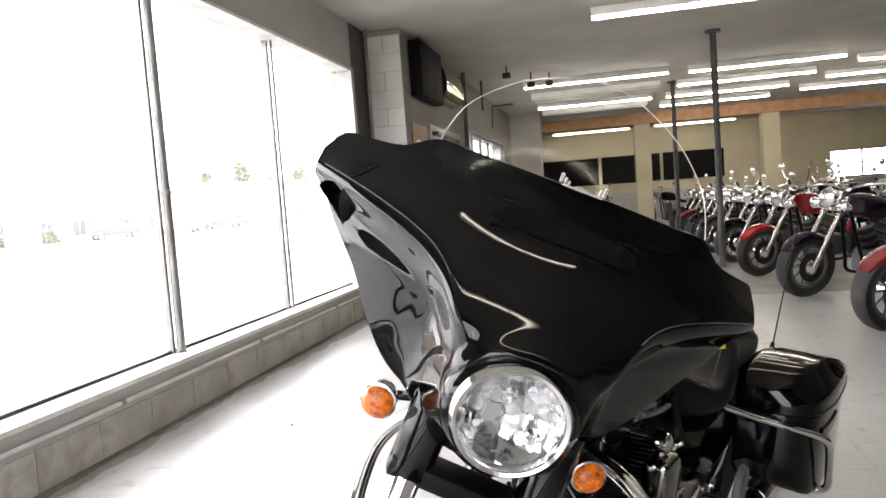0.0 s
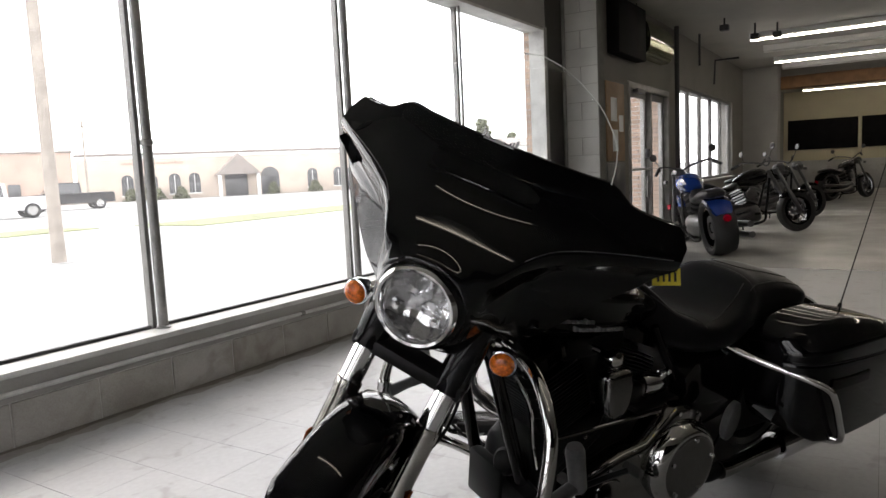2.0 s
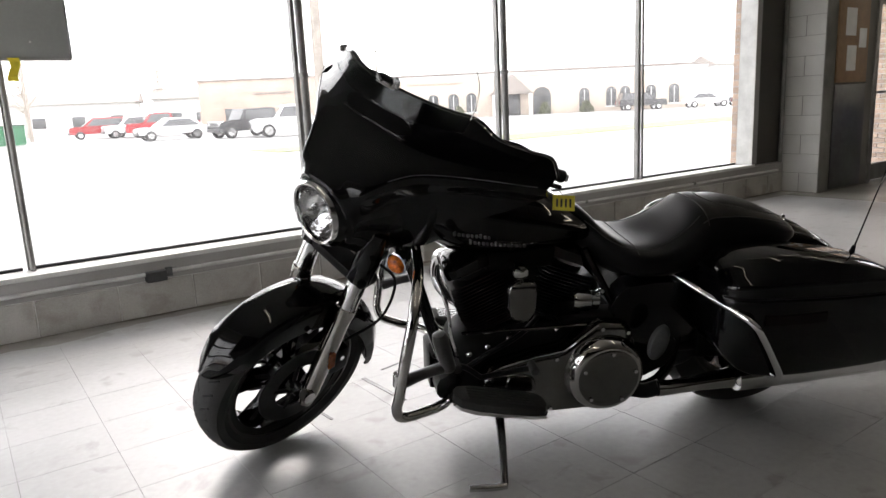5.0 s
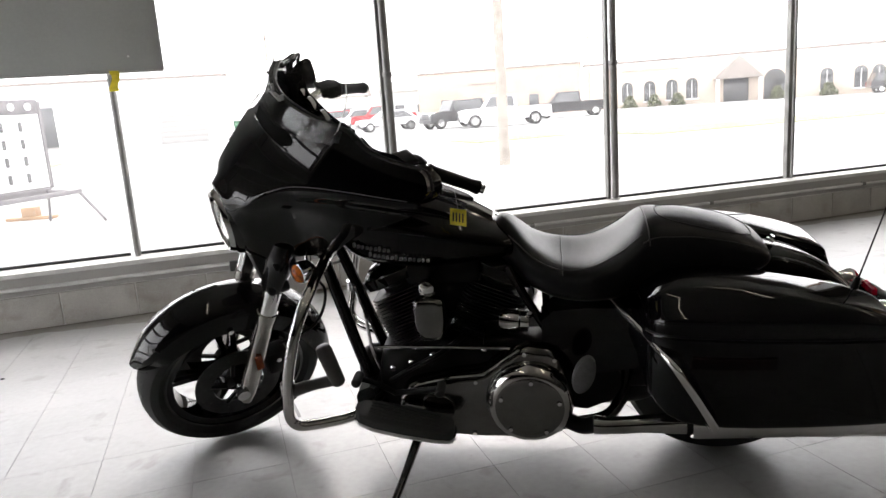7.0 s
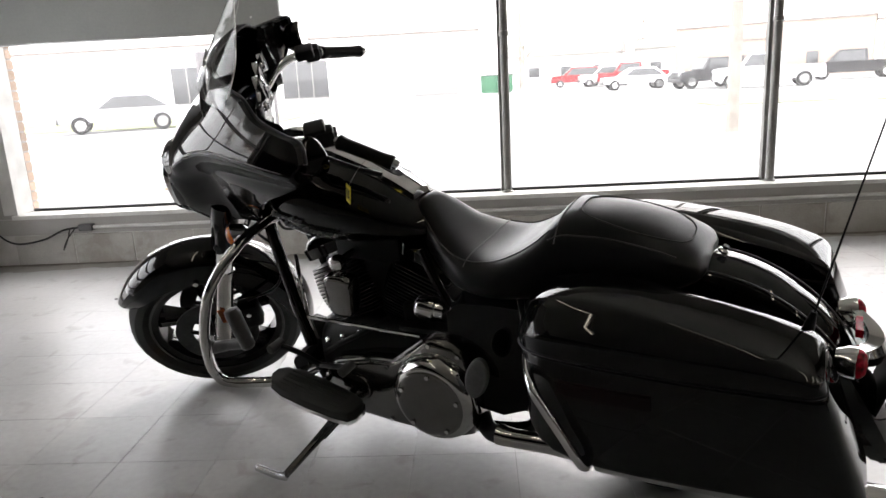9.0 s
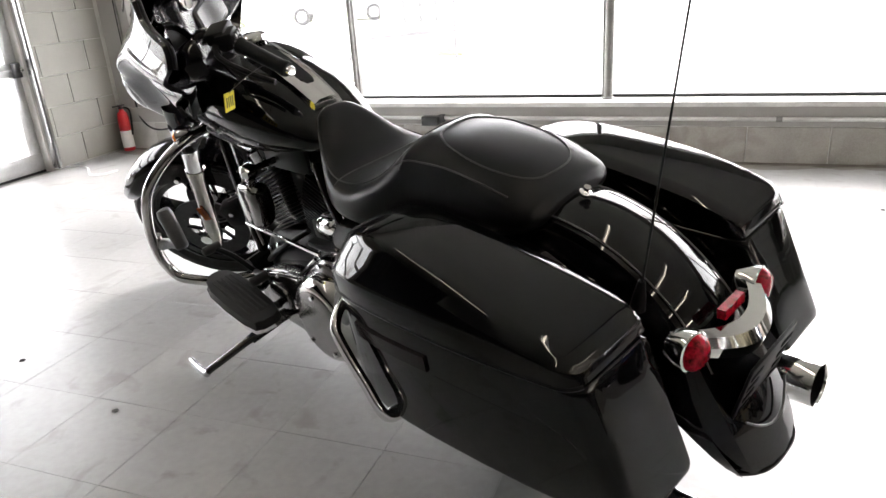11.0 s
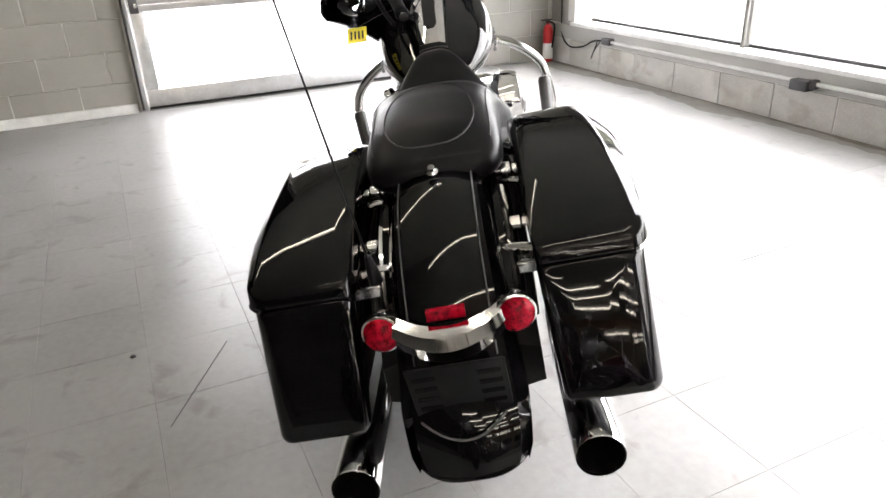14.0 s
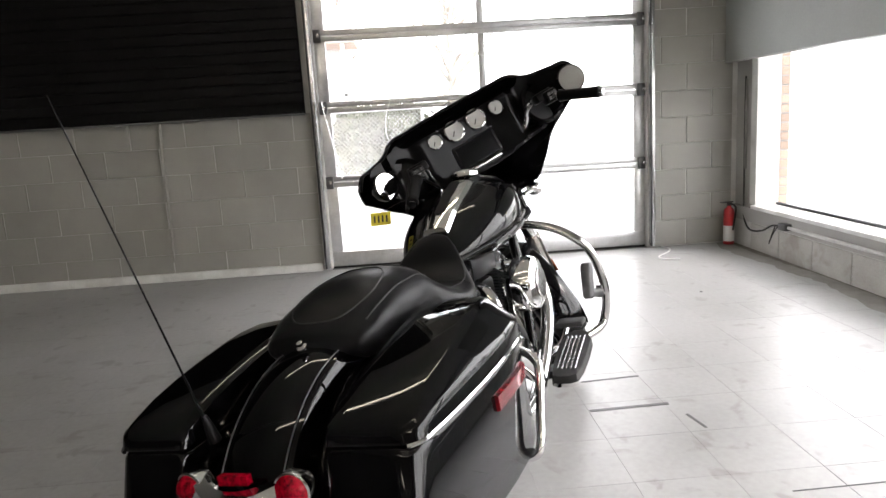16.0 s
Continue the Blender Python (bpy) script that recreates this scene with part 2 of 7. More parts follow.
def basis(way):
    way = Vector(way).normalized()
    side = way.cross(Vector((0, 0, 1)) if abs(way.z) < 0.95 else Vector((1, 0, 0))).normalized()
    return side, side.cross(way).normalized()


def smooth_path(points, steps=6):
    """A rounded line through the points (Catmull-Rom)."""
    p = [Vector(q) for q in points]
    p = [2 * p[0] - p[1], *p, 2 * p[-1] - p[-2]]
    out = []
    for a, b, c, d in zip(p, p[1:], p[2:], p[3:]):
        for k in range(steps):
            t = k / steps
            out.append(0.5 * (2 * b + (c - a) * t + (2 * a - 5 * b + 4 * c - d) * t * t + (3 * b - a - 3 * c + d) * t**3))
    return [*out, p[-2]]


def tube(points, radius, bm=None, sides=10, rounded=True, steps=6):
    """A pipe along a line; radius: one number, or one for each point of a straight-edged line."""
    line = smooth_path(points, steps) if rounded and len(points) > 2 else [Vector(p) for p in points]
    radii = [radius] * len(line) if isinstance(radius, (int, float)) else list(radius)
    if len(radii) != len(line):
        radii = [float(r) for r in np.interp(np.linspace(0, 1, len(line)), np.linspace(0, 1, len(radii)), radii)]
    side = None
    rings = []
    for i, p in enumerate(line):
        way = (line[min(i + 1, len(line) - 1)] - line[max(i - 1, 0)]).normalized()
        if side is None:
            side, _ = basis(way)
        side = (side - way * side.dot(way)).normalized()
        up = way.cross(side)
        rings.append([p + radii[i] * (math.cos(a) * side + math.sin(a) * up) for a in np.linspace(0, 2 * math.pi, sides, endpoint=False)])
    return loft(rings, bm)


def lathe(profile, axis_from, axis_to, bm=None, sides=24):
    """A turned form: profile of (distance along the axis, radius)."""
    a, b = Vector(axis_from), Vector(axis_to)
    way = (b - a).normalized()
    side, up = basis(way)
    rings = [[a + way * s + max(r, 1e-4) * (math.cos(t) * side + math.sin(t) * up) for t in np.linspace(0, 2 * math.pi, sides, endpoint=False)] for s, r in profile]
    return loft(rings, bm)


def ring_about(center, axis, profile, bm=None, sides=40, start=0.0, end=360.0):
    """A closed profile of (radius, along the axis) swept round an axis; a whole turn or an arc."""
    c, way = Vector(center), Vector(axis).normalized()
    whole = end - start >= 359.9
    side, up = basis(way)
    turns = np.radians(np.linspace(start, end, sides + (0 if whole else 1), endpoint=not whole))
    rings = [[c + way * s + r * (math.cos(t) * side + math.sin(t) * up) for r, s in profile] for t in turns]
    if whole:
        rings.append(rings[0])
    bm = bm or bmesh.new()
    rows = [[bm.verts.new(p) for p in ring] for ring in (rings[:-1] if whole else rings)]
    if whole:
        rows.append(rows[0])
    n = len(profile)
    for a, b in zip(rows, rows[1:]):
        for i in range(n):
            bm.faces.new((a[i], a[(i + 1) % n], b[(i + 1) % n], b[i]))
    if not whole:
        bm.faces.new(rows[0])
        bm.faces.new(rows[-1][::-1])
    return bm


def wall_with_openings(name, along, level, low, high, top, thick, openings, mat, label):
    """A wall along x or y at a level of the other axis, from low to high, thickness towards +level, with rectangular holes (lo, hi, bottom, top)."""
    bm = bmesh.new()
    cuts = sorted({low, high, *[o[0] for o in openings], *[o[1] for o in openings]})
    for a, b in zip(cuts, cuts[1:]):
        holes = sorted((o[2], o[3]) for o in openings if o[0] <= a + 1e-6 and o[1] >= b - 1e-6)
        z = 0.0
        for lo, hi in [*holes, (top, top)]:
            if lo > z + 1e-4:
                if along == "x":
                    box((a, level, z), (b, level + thick, lo), 0, bm)
                else:
                    box((level, a, z), (level + thick, b, lo), 0, bm)
            z = max(z, hi)
    bmesh.ops.remove_doubles(bm, verts=bm.verts, dist=1e-5)
    ob = part(name, bm, mat, smooth=False)
    return tagged(ob, label, "wall", kind="structure")

# ---- the room ----
GX, CEIL, SILL_Z, HEAD_Z = -3.63, 3.12, 0.335, 2.62
WIN_A, WIN_B = -3.27, 4.95
PIL_X, WALL_Y = 5.55, -0.52
FAR_X, BACK_Y = 23.0, -13.0

floor = part("floor", box((GX - 0.3, BACK_Y, -0.2), (FAR_X + 0.3, 0.12, -0.003)), JOINT, smooth=False)
tagged(floor, "grey showroom floor of scuffed vinyl tiles and sealed concrete", "floor", kind="structure")
ceiling = part("ceiling", box((GX - 0.3, BACK_Y - 0.2, CEIL), (FAR_X + 0.3, 0.3, CEIL + 0.2)), CEILING, smooth=False)
tagged(ceiling, "dull off-white plastered showroom ceiling", "ceiling", kind="structure")

wall_window = wall_with_openings("wall_window", "x", -0.10, GX - 0.3, PIL_X, CEIL, 0.22, [(WIN_A, WIN_B, SILL_Z - 0.02, HEAD_Z)], PLASTER,
                                 "grey plastered wall round the long shop window")
wall_door = wall_with_openings("wall_door", "x", WALL_Y, PIL_X, FAR_X, CEIL, 0.3, [(6.62, 8.62, 0, 2.15), (9.3, 13.9, 0.75, 2.30)], BROWN_PLASTER,
                               "grey wall with the glazed entrance and further shop windows")
wall_garage = wall_with_openings("wall_garage", "y", GX - 0.25, BACK_Y, -0.10, CEIL, 0.246, [(-3.36, -0.82, 0, 2.33)], MORTAR,
                                 "painted concrete block wall with the overhead door")
wall_far = wall_with_openings("wall_far", "y", FAR_X, BACK_Y, 0.3, CEIL, 0.25, [(-11.9, -9.95, 0.95, 1.85)], OLIVE_WALL, "olive-painted far end wall of the showroom")
# Unseen wall; its dark colour keeps reflections in the black paint low.
wall_back = wall_with_openings("wall_back", "x", BACK_Y - 0.2, GX - 0.3, FAR_X + 0.3, CEIL, 0.2, [], DARK_WALL, "unseen rear wall closing the showroom, kept dark to dim reflections")


def structure(name, bm, mat, label, smooth=False):
    return tagged(part(name, bm, mat, None, "", smooth), label, name.rstrip("_0123456789").replace("_", " "), kind="structure")


# Sill, band, head trim, jambs.
sill = structure("window_sill", box((WIN_A - 0.02, -0.152, SILL_Z - 0.022), (WIN_B + 0.02, 0.10, SILL_Z + 0.006), 0.004), SILL, "worn white-painted window sill")
band = structure("trim_band", box((GX, -0.134, 0.205), (PIL_X, -0.1005, SILL_Z - 0.0225), 0.003), PLASTER, "plain grey band below the sill")
for x0, x1 in ((WIN_A - 0.001, WIN_A + 0.012), (WIN_B - 0.012, WIN_B + 0.001)):
    structure("trim_jamb", box((x0, -0.13, SILL_Z + 0.007), (x1, 0.050, HEAD_Z - 0.001), 0.002), SILL, "white-painted window reveal")
structure("trim_head", box((WIN_A, -0.125, HEAD_Z - 0.03), (WIN_B, 0.10, HEAD_Z - 0.001), 0.004), SILL, "pale window head trim")
for x0, x1 in ((WIN_A - 0.09, WIN_A - 0.0015), (WIN_B + 0.0015, WIN_B + 0.09)):
    structure("trim_casing", box((x0, -0.124, SILL_Z + 0.0065), (x1, -0.1005, HEAD_Z + 0.02), 0.003), SILL if x0 < 0 else PLASTER, "painted window casing")

# Shop window: mullions of pipe with couplings, flat bars, panes.
window_1 = tagged(new("window_1"), "long plate-glass shop window with steel pipe mullions", "window", kind="structure")
MULLIONS = ((-1.652, 0.014, 0), (0.0, 0.026, 1), (1.675, 0.026, 1), (3.312, 0.012, 0))
for x, r, heavy in MULLIONS:
    m = part("mullion", lathe([(0, r), (HEAD_Z - SILL_Z - 0.03, r)], (x, -0.018, SILL_Z + 0.006), (x, -0.018, 2), sides=18), STEEL, window_1)
    if heavy:
        part("coupling", lathe([(0, r), (0.004, r + 0.006), (0.03, r + 0.006), (0.034, r)], (x, -0.018, 1.318), (x, -0.018, 2), sides=18), STEEL, m)
        part("flange", lathe([(0, r + 0.014), (0.006, r + 0.012), (0.012, r)], (x, -0.018, SILL_Z + 0.006), (x, -0.018, 2), sides=18), STEEL, m)
    part("flat_bar", box((x - 0.022 - 0.02 * heavy, 0.012, SILL_Z + 0.006), (x + 0.014 - 0.03 * heavy, 0.060, HEAD_Z - 0.031), 0.002), STEEL, m, smooth=False)
ends = [WIN_A + 0.012, *[m[0] for m in MULLIONS], WIN_B - 0.012]
for a, b in zip(ends, ends[1:]):
    pane = part("pane", box((a + 0.004, 0.034, SILL_Z + 0.008), (b - 0.004, 0.040, HEAD_Z - 0.032)), WINDOW_GLASS, window_1, smooth=False)
    pane.visible_shadow = False
    part("gasket", box((a + 0.015, 0.022, SILL_Z + 0.006), (b - 0.045, 0.050, SILL_Z + 0.024), 0.003), DARK_STEEL, window_1)

# Conduit along the base with its boxes, elbow and hanging cable.
conduit = thing("conduit_run", "grey electrical conduit with boxes along the wall base", "conduit")
part("pipe", tube([(-2.76, -0.160, 0.250), (5.40, -0.160, 0.246)], 0.0115, None, 10), SILL, conduit)
part("junction_box", box((-1.13, -0.200, 0.205), (-1.02, -0.135, 0.262), 0.006), DARK_STEEL, conduit, "dark junction box")
part("box_collar", box((-1.02, -0.182, 0.222), (-0.985, -0.140, 0.272), 0.005), GREY_ALLOY, conduit)
part("end_box", box((-2.83, -0.188, 0.228), (-2.74, -0.135, 0.274), 0.006), GREY_ALLOY, conduit)
for x in (0.9, 2.4, 3.9):
    part("strap", lathe([(0, 0.016), (0.03, 0.016)], (x, -0.160, 0.248), (x + 1, -0.160, 0.248), sides=10), STEEL, conduit)
cable = thing("power_cable", "black power cable hanging from the corner wall to the conduit", "cable")
part("upper_lead", tube([(-3.46, -0.118, 1.30), (-3.465, -0.118, 0.9), (-3.46, -0.118, 0.42), (-3.43, -0.13, 0.24), (-3.30, -0.15, 0.155), (-3.10, -0.16, 0.175), (-2.95, -0.165, 0.235), (-2.84, -0.162, 0.250)], 0.0065, None, 8), RUBBER, cable)
part("loop", tube([(-2.90, -0.165, 0.245), (-2.92, -0.18, 0.17), (-2.96, -0.175, 0.105), (-2.93, -0.17, 0.17), (-2.87, -0.165, 0.24)], 0.004, None, 8), RUBBER, cable)
part("wall_pipe", tube([(-3.46, -0.112, 1.28), (-3.46, -0.112, 0.60)], 0.010, None, 8), STEEL, cable)

# Board hanging inside the window.
board = thing("hanging_board", "grey-green board hung across the window head", "board")
part("panel", box((-3.60, -0.215, 1.42), (-1.350, -0.165, 2.60), 0.004), BOARD, board)
part("edge_strip", box((-3.60, -0.219, 1.412), (-1.346, -0.161, 1.421), 0.002), ALUMINIUM, board)
part("side_strip", box((-1.3495, -0.219, 1.4215), (-1.342, -0.161, 2.60), 0.002), ALUMINIUM, board)
part("pin", lathe([(0, 0.006), (0.004, 0.005)], (-1.52, -0.2155, 1.50), (-1.52, -1, 1.50), sides=8), WHITE_PAINT, board)
for x in (-3.3, -1.6):
    part("hanger", tube([(x, -0.19, 2.60), (x, -0.19, CEIL)], 0.008, None, 8), STEEL, board)
ribbon = part("ribbon", loft([[(-1.63 + 0.012 * math.sin(k), -0.222, 1.425 - 0.022 * k), (-1.585 + 0.010 * math.sin(k + 0.6), -0.222, 1.425 - 0.022 * k), (-1.585 + 0.010 * math.sin(k + 0.6), -0.225 - 0.006 * math.sin(2 * k), 1.424 - 0.022 * k), (-1.63 + 0.012 * math.sin(k), -0.225 - 0.006 * math.sin(2 * k), 1.424 - 0.022 * k)] for k in range(6)]), YELLOW)
tagged(ribbon, "yellow paper ribbon hanging from the board's lower edge", "ribbon")

# Fire extinguisher in the corner.
ext = thing("fire_extinguisher", "small red fire extinguisher standing in the wall corner", "extinguisher", at=(-3.53, -0.20, 0))
part("cylinder", lathe([(0, 0.030), (0.006, 0.042), (0.25, 0.042), (0.285, 0.034), (0.30, 0.016), (0.315, 0.014)], (0, 0, 0), (0, 0, 1), sides=24), RED_PAINT, ext)
part("label_sleeve", lathe([(0.03, 0.0425), (0.155, 0.0425)], (0, 0, 0), (0, 0, 1), sides=24), WHITE_PAINT, ext, "white paper label")
part("valve", box((-0.014, -0.014, 0.31), (0.014, 0.014, 0.335), 0.004), DARK_STEEL, ext)
part("lever", box((-0.012, -0.07, 0.335), (0.012, 0.03, 0.345), 0.003), DARK_STEEL, ext)
part("hose", tube([(0.0, 0.015, 0.325), (0.045, 0.03, 0.30), (0.05, 0.02, 0.20), (0.047, 0.01, 0.12)], 0.007, None, 8), RUBBER, ext)

# Overhead door: aluminium sections with panes, tracks and rollers.
door_1 = tagged(new("door_1"), "glazed aluminium overhead door, shut", "overhead door", kind="structure")
DX, DY0, DY1 = GX - 0.075, -3.355, -0.825
SECTIONS = (0.0, 0.685, 1.255, 1.785, 2.325)
for k, (z0, z1) in enumerate(zip(SECTIONS, SECTIONS[1:])):
    sec = part("rail", box((DX - 0.022, DY0, z0 + 0.002), (DX + 0.022, DY1, z0 + (0.13 if k == 0 else 0.042)), 0.004), ALUMINIUM, door_1)
    part("top_rail", box((DX - 0.022, DY0, z1 - 0.042), (DX + 0.022, DY1, z1 - 0.002), 0.004), ALUMINIUM, door_1)
    zb, zt = z0 + (0.13 if k == 0 else 0.042), z1 - 0.042
    for y0, y1 in ((DY0, DY0 + 0.085), ((DY0 + DY1) / 2 - 0.025, (DY0 + DY1) / 2 + 0.025), (DY1 - 0.085, DY1)):
        if k or y1 - y0 > 0.06:
            part("stile", box((DX - 0.020, y0, zb + 0.0005), (DX + 0.020, y1, zt - 0.0005), 0.004), ALUMINIUM, door_1)
    for y0, y1 in ((DY0 + 0.087, (DY0 + DY1) / 2 - 0.027), ((DY0 + DY1) / 2 + 0.027, DY1 - 0.087)):
        pane = part("pane", box((DX - 0.004, y0, zb + 0.002), (DX + 0.002, y1, zt - 0.002)), WINDOW_GLASS, door_1, smooth=False)
        pane.visible_shadow = False
    for y in (DY0 + 0.03, DY1 - 0.03):
        part("hinge", box((DX + 0.0225, y - 0.028, z1 - 0.05), (DX + 0.050, y + 0.028, z1 + 0.045), 0.005), GREY_ALLOY, door_1)
        part("roller", lathe([(0, 0.018), (0.02, 0.018)], (DX + 0.060, y, z1), (DX + 0.060, y + 1, z1), sides=12), DULL_CHROME, door_1)
for y, s in ((DY0 - 0.03, 1), (DY1 + 0.03, -1)):
    part("track", box((GX + 0.002, y - 0.018, 0.02), (GX + 0.055, y + 0.018, 2.9), 0.006), DULL_CHROME, door_1)
    part("track_edge", box((GX + 0.0555, y - 0.022, 0.02), (GX + 0.062, y - 0.008, 2.9), 0.002), DARK_STEEL, door_1)
part("bottom_seal", box((DX - 0.025, DY0, 0.0), (DX + 0.027, DY1, 0.016), 0.004), RUBBER, door_1)
part("lift_cable", tube([(GX + 0.07, DY0 + 0.03, 1.30), (GX + 0.075, DY0 + 0.14, 0.72)], 0.004, None, 8), DULL_CHROME, door_1)

# Black slatted panel on the block wall.
slat_wall = thing("slat_panel", "black slatted display panel on the block wall", "wall panel")
part("backing", box((GX + 0.045, BACK_Y + 0.2, 1.225), (GX + 0.055, -3.45, CEIL - 0.02)), BLACK_PANEL, slat_wall, smooth=False)
for k in range(24):
    z = 1.232 + 0.076 * k
    part("slat", box((GX + 0.0555, BACK_Y + 0.2, z), (GX + 0.068, -3.452, z + 0.066), 0.003, None, 1), BLACK_PANEL, slat_wall, smooth=False)
part("bottom_trim", box((GX + 0.045, BACK_Y + 0.2, 1.210), (GX + 0.07, -3.45, 1.2245), 0.002), GREY_ALLOY, slat_wall)
pipe_wall = part("wall_conduit", tube([(GX + 0.058, -4.55, 0.16), (GX + 0.058, -4.53, 1.205)], 0.012, None, 10), BLOCK_WALL)
tagged(pipe_wall, "painted conduit running up the block wall", "conduit")

# Entrance: glazed leaf and side light, with brickwork seen outside.
door_2 = tagged(new("door_2"), "glazed aluminium entrance door with a side light", "door", kind="structure")
for name, x0, x1, kick in (("leaf", 6.70, 7.62, 0.20), ("side_light", 7.66, 8.54, 0.10)):
    y0, y1 = WALL_Y + 0.05, WALL_Y + 0.095
    leaf = part(name, box((x0, y0, 0.01), (x1, y1, kick), 0.004), STEEL, door_2)
    part("head_rail", box((x0, y0, 1.98), (x1, y1, 2.07), 0.004), STEEL, leaf)
    for xa in (x0, x1 - 0.07):
        part("stile", box((xa, y0, kick + 0.0005), (xa + 0.07, y1, 1.9795), 0.004), STEEL, leaf)
    g = part("pane", box((x0 + 0.071, y0 + 0.018, kick + 0.001), (x1 - 0.071, y0 + 0.024, 1.979)), WINDOW_GLASS, leaf, smooth=False)
    g.visible_shadow = False
    if name == "leaf":
        part("push_bar", tube([(x0 + 0.05, y0 - 0.05, 1.02), (x1 - 0.05, y0 - 0.05, 1.02)], 0.016, None, 10), ALUMINIUM, leaf)
        part("lock_box", box((x1 - 0.075, y0 - 0.05, 1.16), (x1 - 0.005, y0 - 0.001, 1.30), 0.006), DARK_STEEL, leaf)
        part("pull", box((x1 - 0.06, y0 - 0.035, 0.62), (x1 - 0.025, y0 - 0.001, 0.92), 0.006), STEEL, leaf)
for x0, x1 in ((6.62, 6.695), (7.622, 7.658), (8.545, 8.62)):
    part("frame_post", box((x0, WALL_Y - 0.02, 0), (x1, WALL_Y + 0.14, 2.07), 0.004), STEEL, door_2)
part("frame_head", box((6.62, WALL_Y - 0.02, 2.0705), (8.62, WALL_Y + 0.14, 2.15), 0.004), STEEL, door_2)
part("closer", box((6.9, WALL_Y - 0.06, 2.02), (7.25, WALL_Y + 0.02, 2.075), 0.008), DARK_STEEL, door_2)

window_2 = tagged(new("window_2"), "bright shop window with slender mullions beyond the entrance", "window", kind="structure")
for k in range(6):
    x = 9.3 + 4.6 * k / 5
    part("mullion", box((x - 0.03, WALL_Y + 0.06, 0.75), (x + 0.03, WALL_Y + 0.13, 2.30), 0.006), STEEL, window_2)
for k in range(5):
    g = part("pane", box((9.335 + 0.92 * k, WALL_Y + 0.09, 0.79), (10.185 + 0.92 * k, WALL_Y + 0.096, 2.26)), WINDOW_GLASS, window_2, smooth=False)
    g.visible_shadow = False
for z0, z1 in ((0.752, 0.79), (2.26, 2.298)):
    part("rail", box((9.30, WALL_Y + 0.05, z0), (13.90, WALL_Y + 0.14, z1), 0.004), STEEL, window_2)
part("window_sill", box((9.25, WALL_Y - 0.04, 0.715), (13.95, WALL_Y + 0.05, 0.749), 0.005), SILL, window_2)
window_3 = tagged(new("window_3"), "glazed opening in the far end wall", "window", kind="structure")
for y in (-11.88, -10.92, -9.97):
    part("mullion", box((FAR_X + 0.08, y - 0.03, 0.95), (FAR_X + 0.14, y + 0.03, 1.85), 0.005), ALUMINIUM, window_3)
for z in (0.97, 1.40, 1.83):
    part("rail", box((FAR_X + 0.075, -11.90, z - 0.02), (FAR_X + 0.145, -9.95, z + 0.02), 0.005), DARK_STEEL, window_3)

tan = part("notice_board", box((5.76, WALL_Y - 0.022, 1.14), (6.42, WALL_Y - 0.002, 2.085), 0.004), TAN_BOARD)
tagged(tan, "tan notice board fixed beside the entrance", "board")
for x0, z0, w, h in ((5.9, 1.62, 0.22, 0.28), (5.95, 1.26, 0.20, 0.26), (6.2, 1.50, 0.16, 0.2)):
    part("paper", box((x0, WALL_Y - 0.025, z0), (x0 + w, WALL_Y - 0.0225, z0 + h)), WHITE_PAINT, tan, smooth=False)
kick = part("kick_plate", box((5.76, WALL_Y - 0.014, 0.02), (6.44, WALL_Y - 0.002, 1.12), 0.003), GREY_ALLOY)
tagged(kick, "dark grey metal plate covering the wall foot", "plate")
heater = thing("unit_heater", "dark unit heater with a bright metal outlet under the ceiling", "heater")
part("casing", box((5.85, -0.68, 2.40), (6.95, WALL_Y - 0.003, 3.05), 0.02), BLACK_PANEL, heater)
duct = [(-0.53, 2.49), (-0.64, 2.50), (-0.70, 2.545), (-0.725, 2.62), (-0.73, 2.70), (-0.72, 2.80), (-0.69, 2.90), (-0.62, 2.98), (-0.53, 3.02)]
part("outlet", loft([[(x, y, z) for y, z in duct] for x in (6.97, 7.10, 8.10, 8.15)]), OLIVE_METAL, heater, "bright olive-toned metal outlet")
# Chrome strip put where the outlet shows a bright highlight.
part("outlet_highlight", box((6.99, -0.737, 2.70), (8.13, -0.7305, 2.73), 0.002), CHROME, heater)
for x in (6.1, 6.8):
    part("hanger", tube([(x, -0.60, 3.04), (x, -0.60, CEIL)], 0.01, None, 8), DARK_STEEL, heater)
tagged(structure("column_1", lathe([(0, 0.036), (CEIL - 0.001, 0.036)], (8.76, -0.62, 0), (8.76, -0.62, 1), sides=20), DARK_STEEL, "dark steel post beside the entrance"), category="post")
structure("column_2", box((15.2, -1.25, 0), (15.75, WALL_Y - 0.002, CEIL - 0.001), 0.01), PLASTER, "wide grey plastered pier")
post_pipe = part("drain_pipe", tube([(5.46, -0.145, 0.33), (5.46, -0.145, CEIL)], 0.022, None, 10), STEEL)
tagged(post_pipe, "grey conduit pipe climbing the wall corner", "pipe")
for k, (x, y) in enumerate(((7.75, -4.16), (12.2, -4.08), (7.75, -8.6), (12.2, -8.6))):
    structure("column_%d" % (k + 3), lathe([(0, 0.042), (CEIL - 0.03, 0.042), (CEIL - 0.0295, 0.10), (CEIL - 0.001, 0.10)], (x, y, 0), (x, y, 1), sides=16), DARK_STEEL, "slim dark steel pipe column", True)
for k, y in enumerate((-3.75, -6.85, -10.2)):
    structure("column_%d" % (k + 7), box((16.85, y - 0.2, 0), (17.25, y + 0.2, 2.74), 0.008), OLIVE_WALL, "square tan-painted column")
structure("beam", box((16.80, BACK_Y, 2.742), (17.30, WALL_Y - 0.002, 3.02), 0.006), ORANGE_WOOD, "orange-brown wooden beam across the showroom")
panel = thing("display_band", "dark display panels along the far wall over a pale dado", "wall panel")
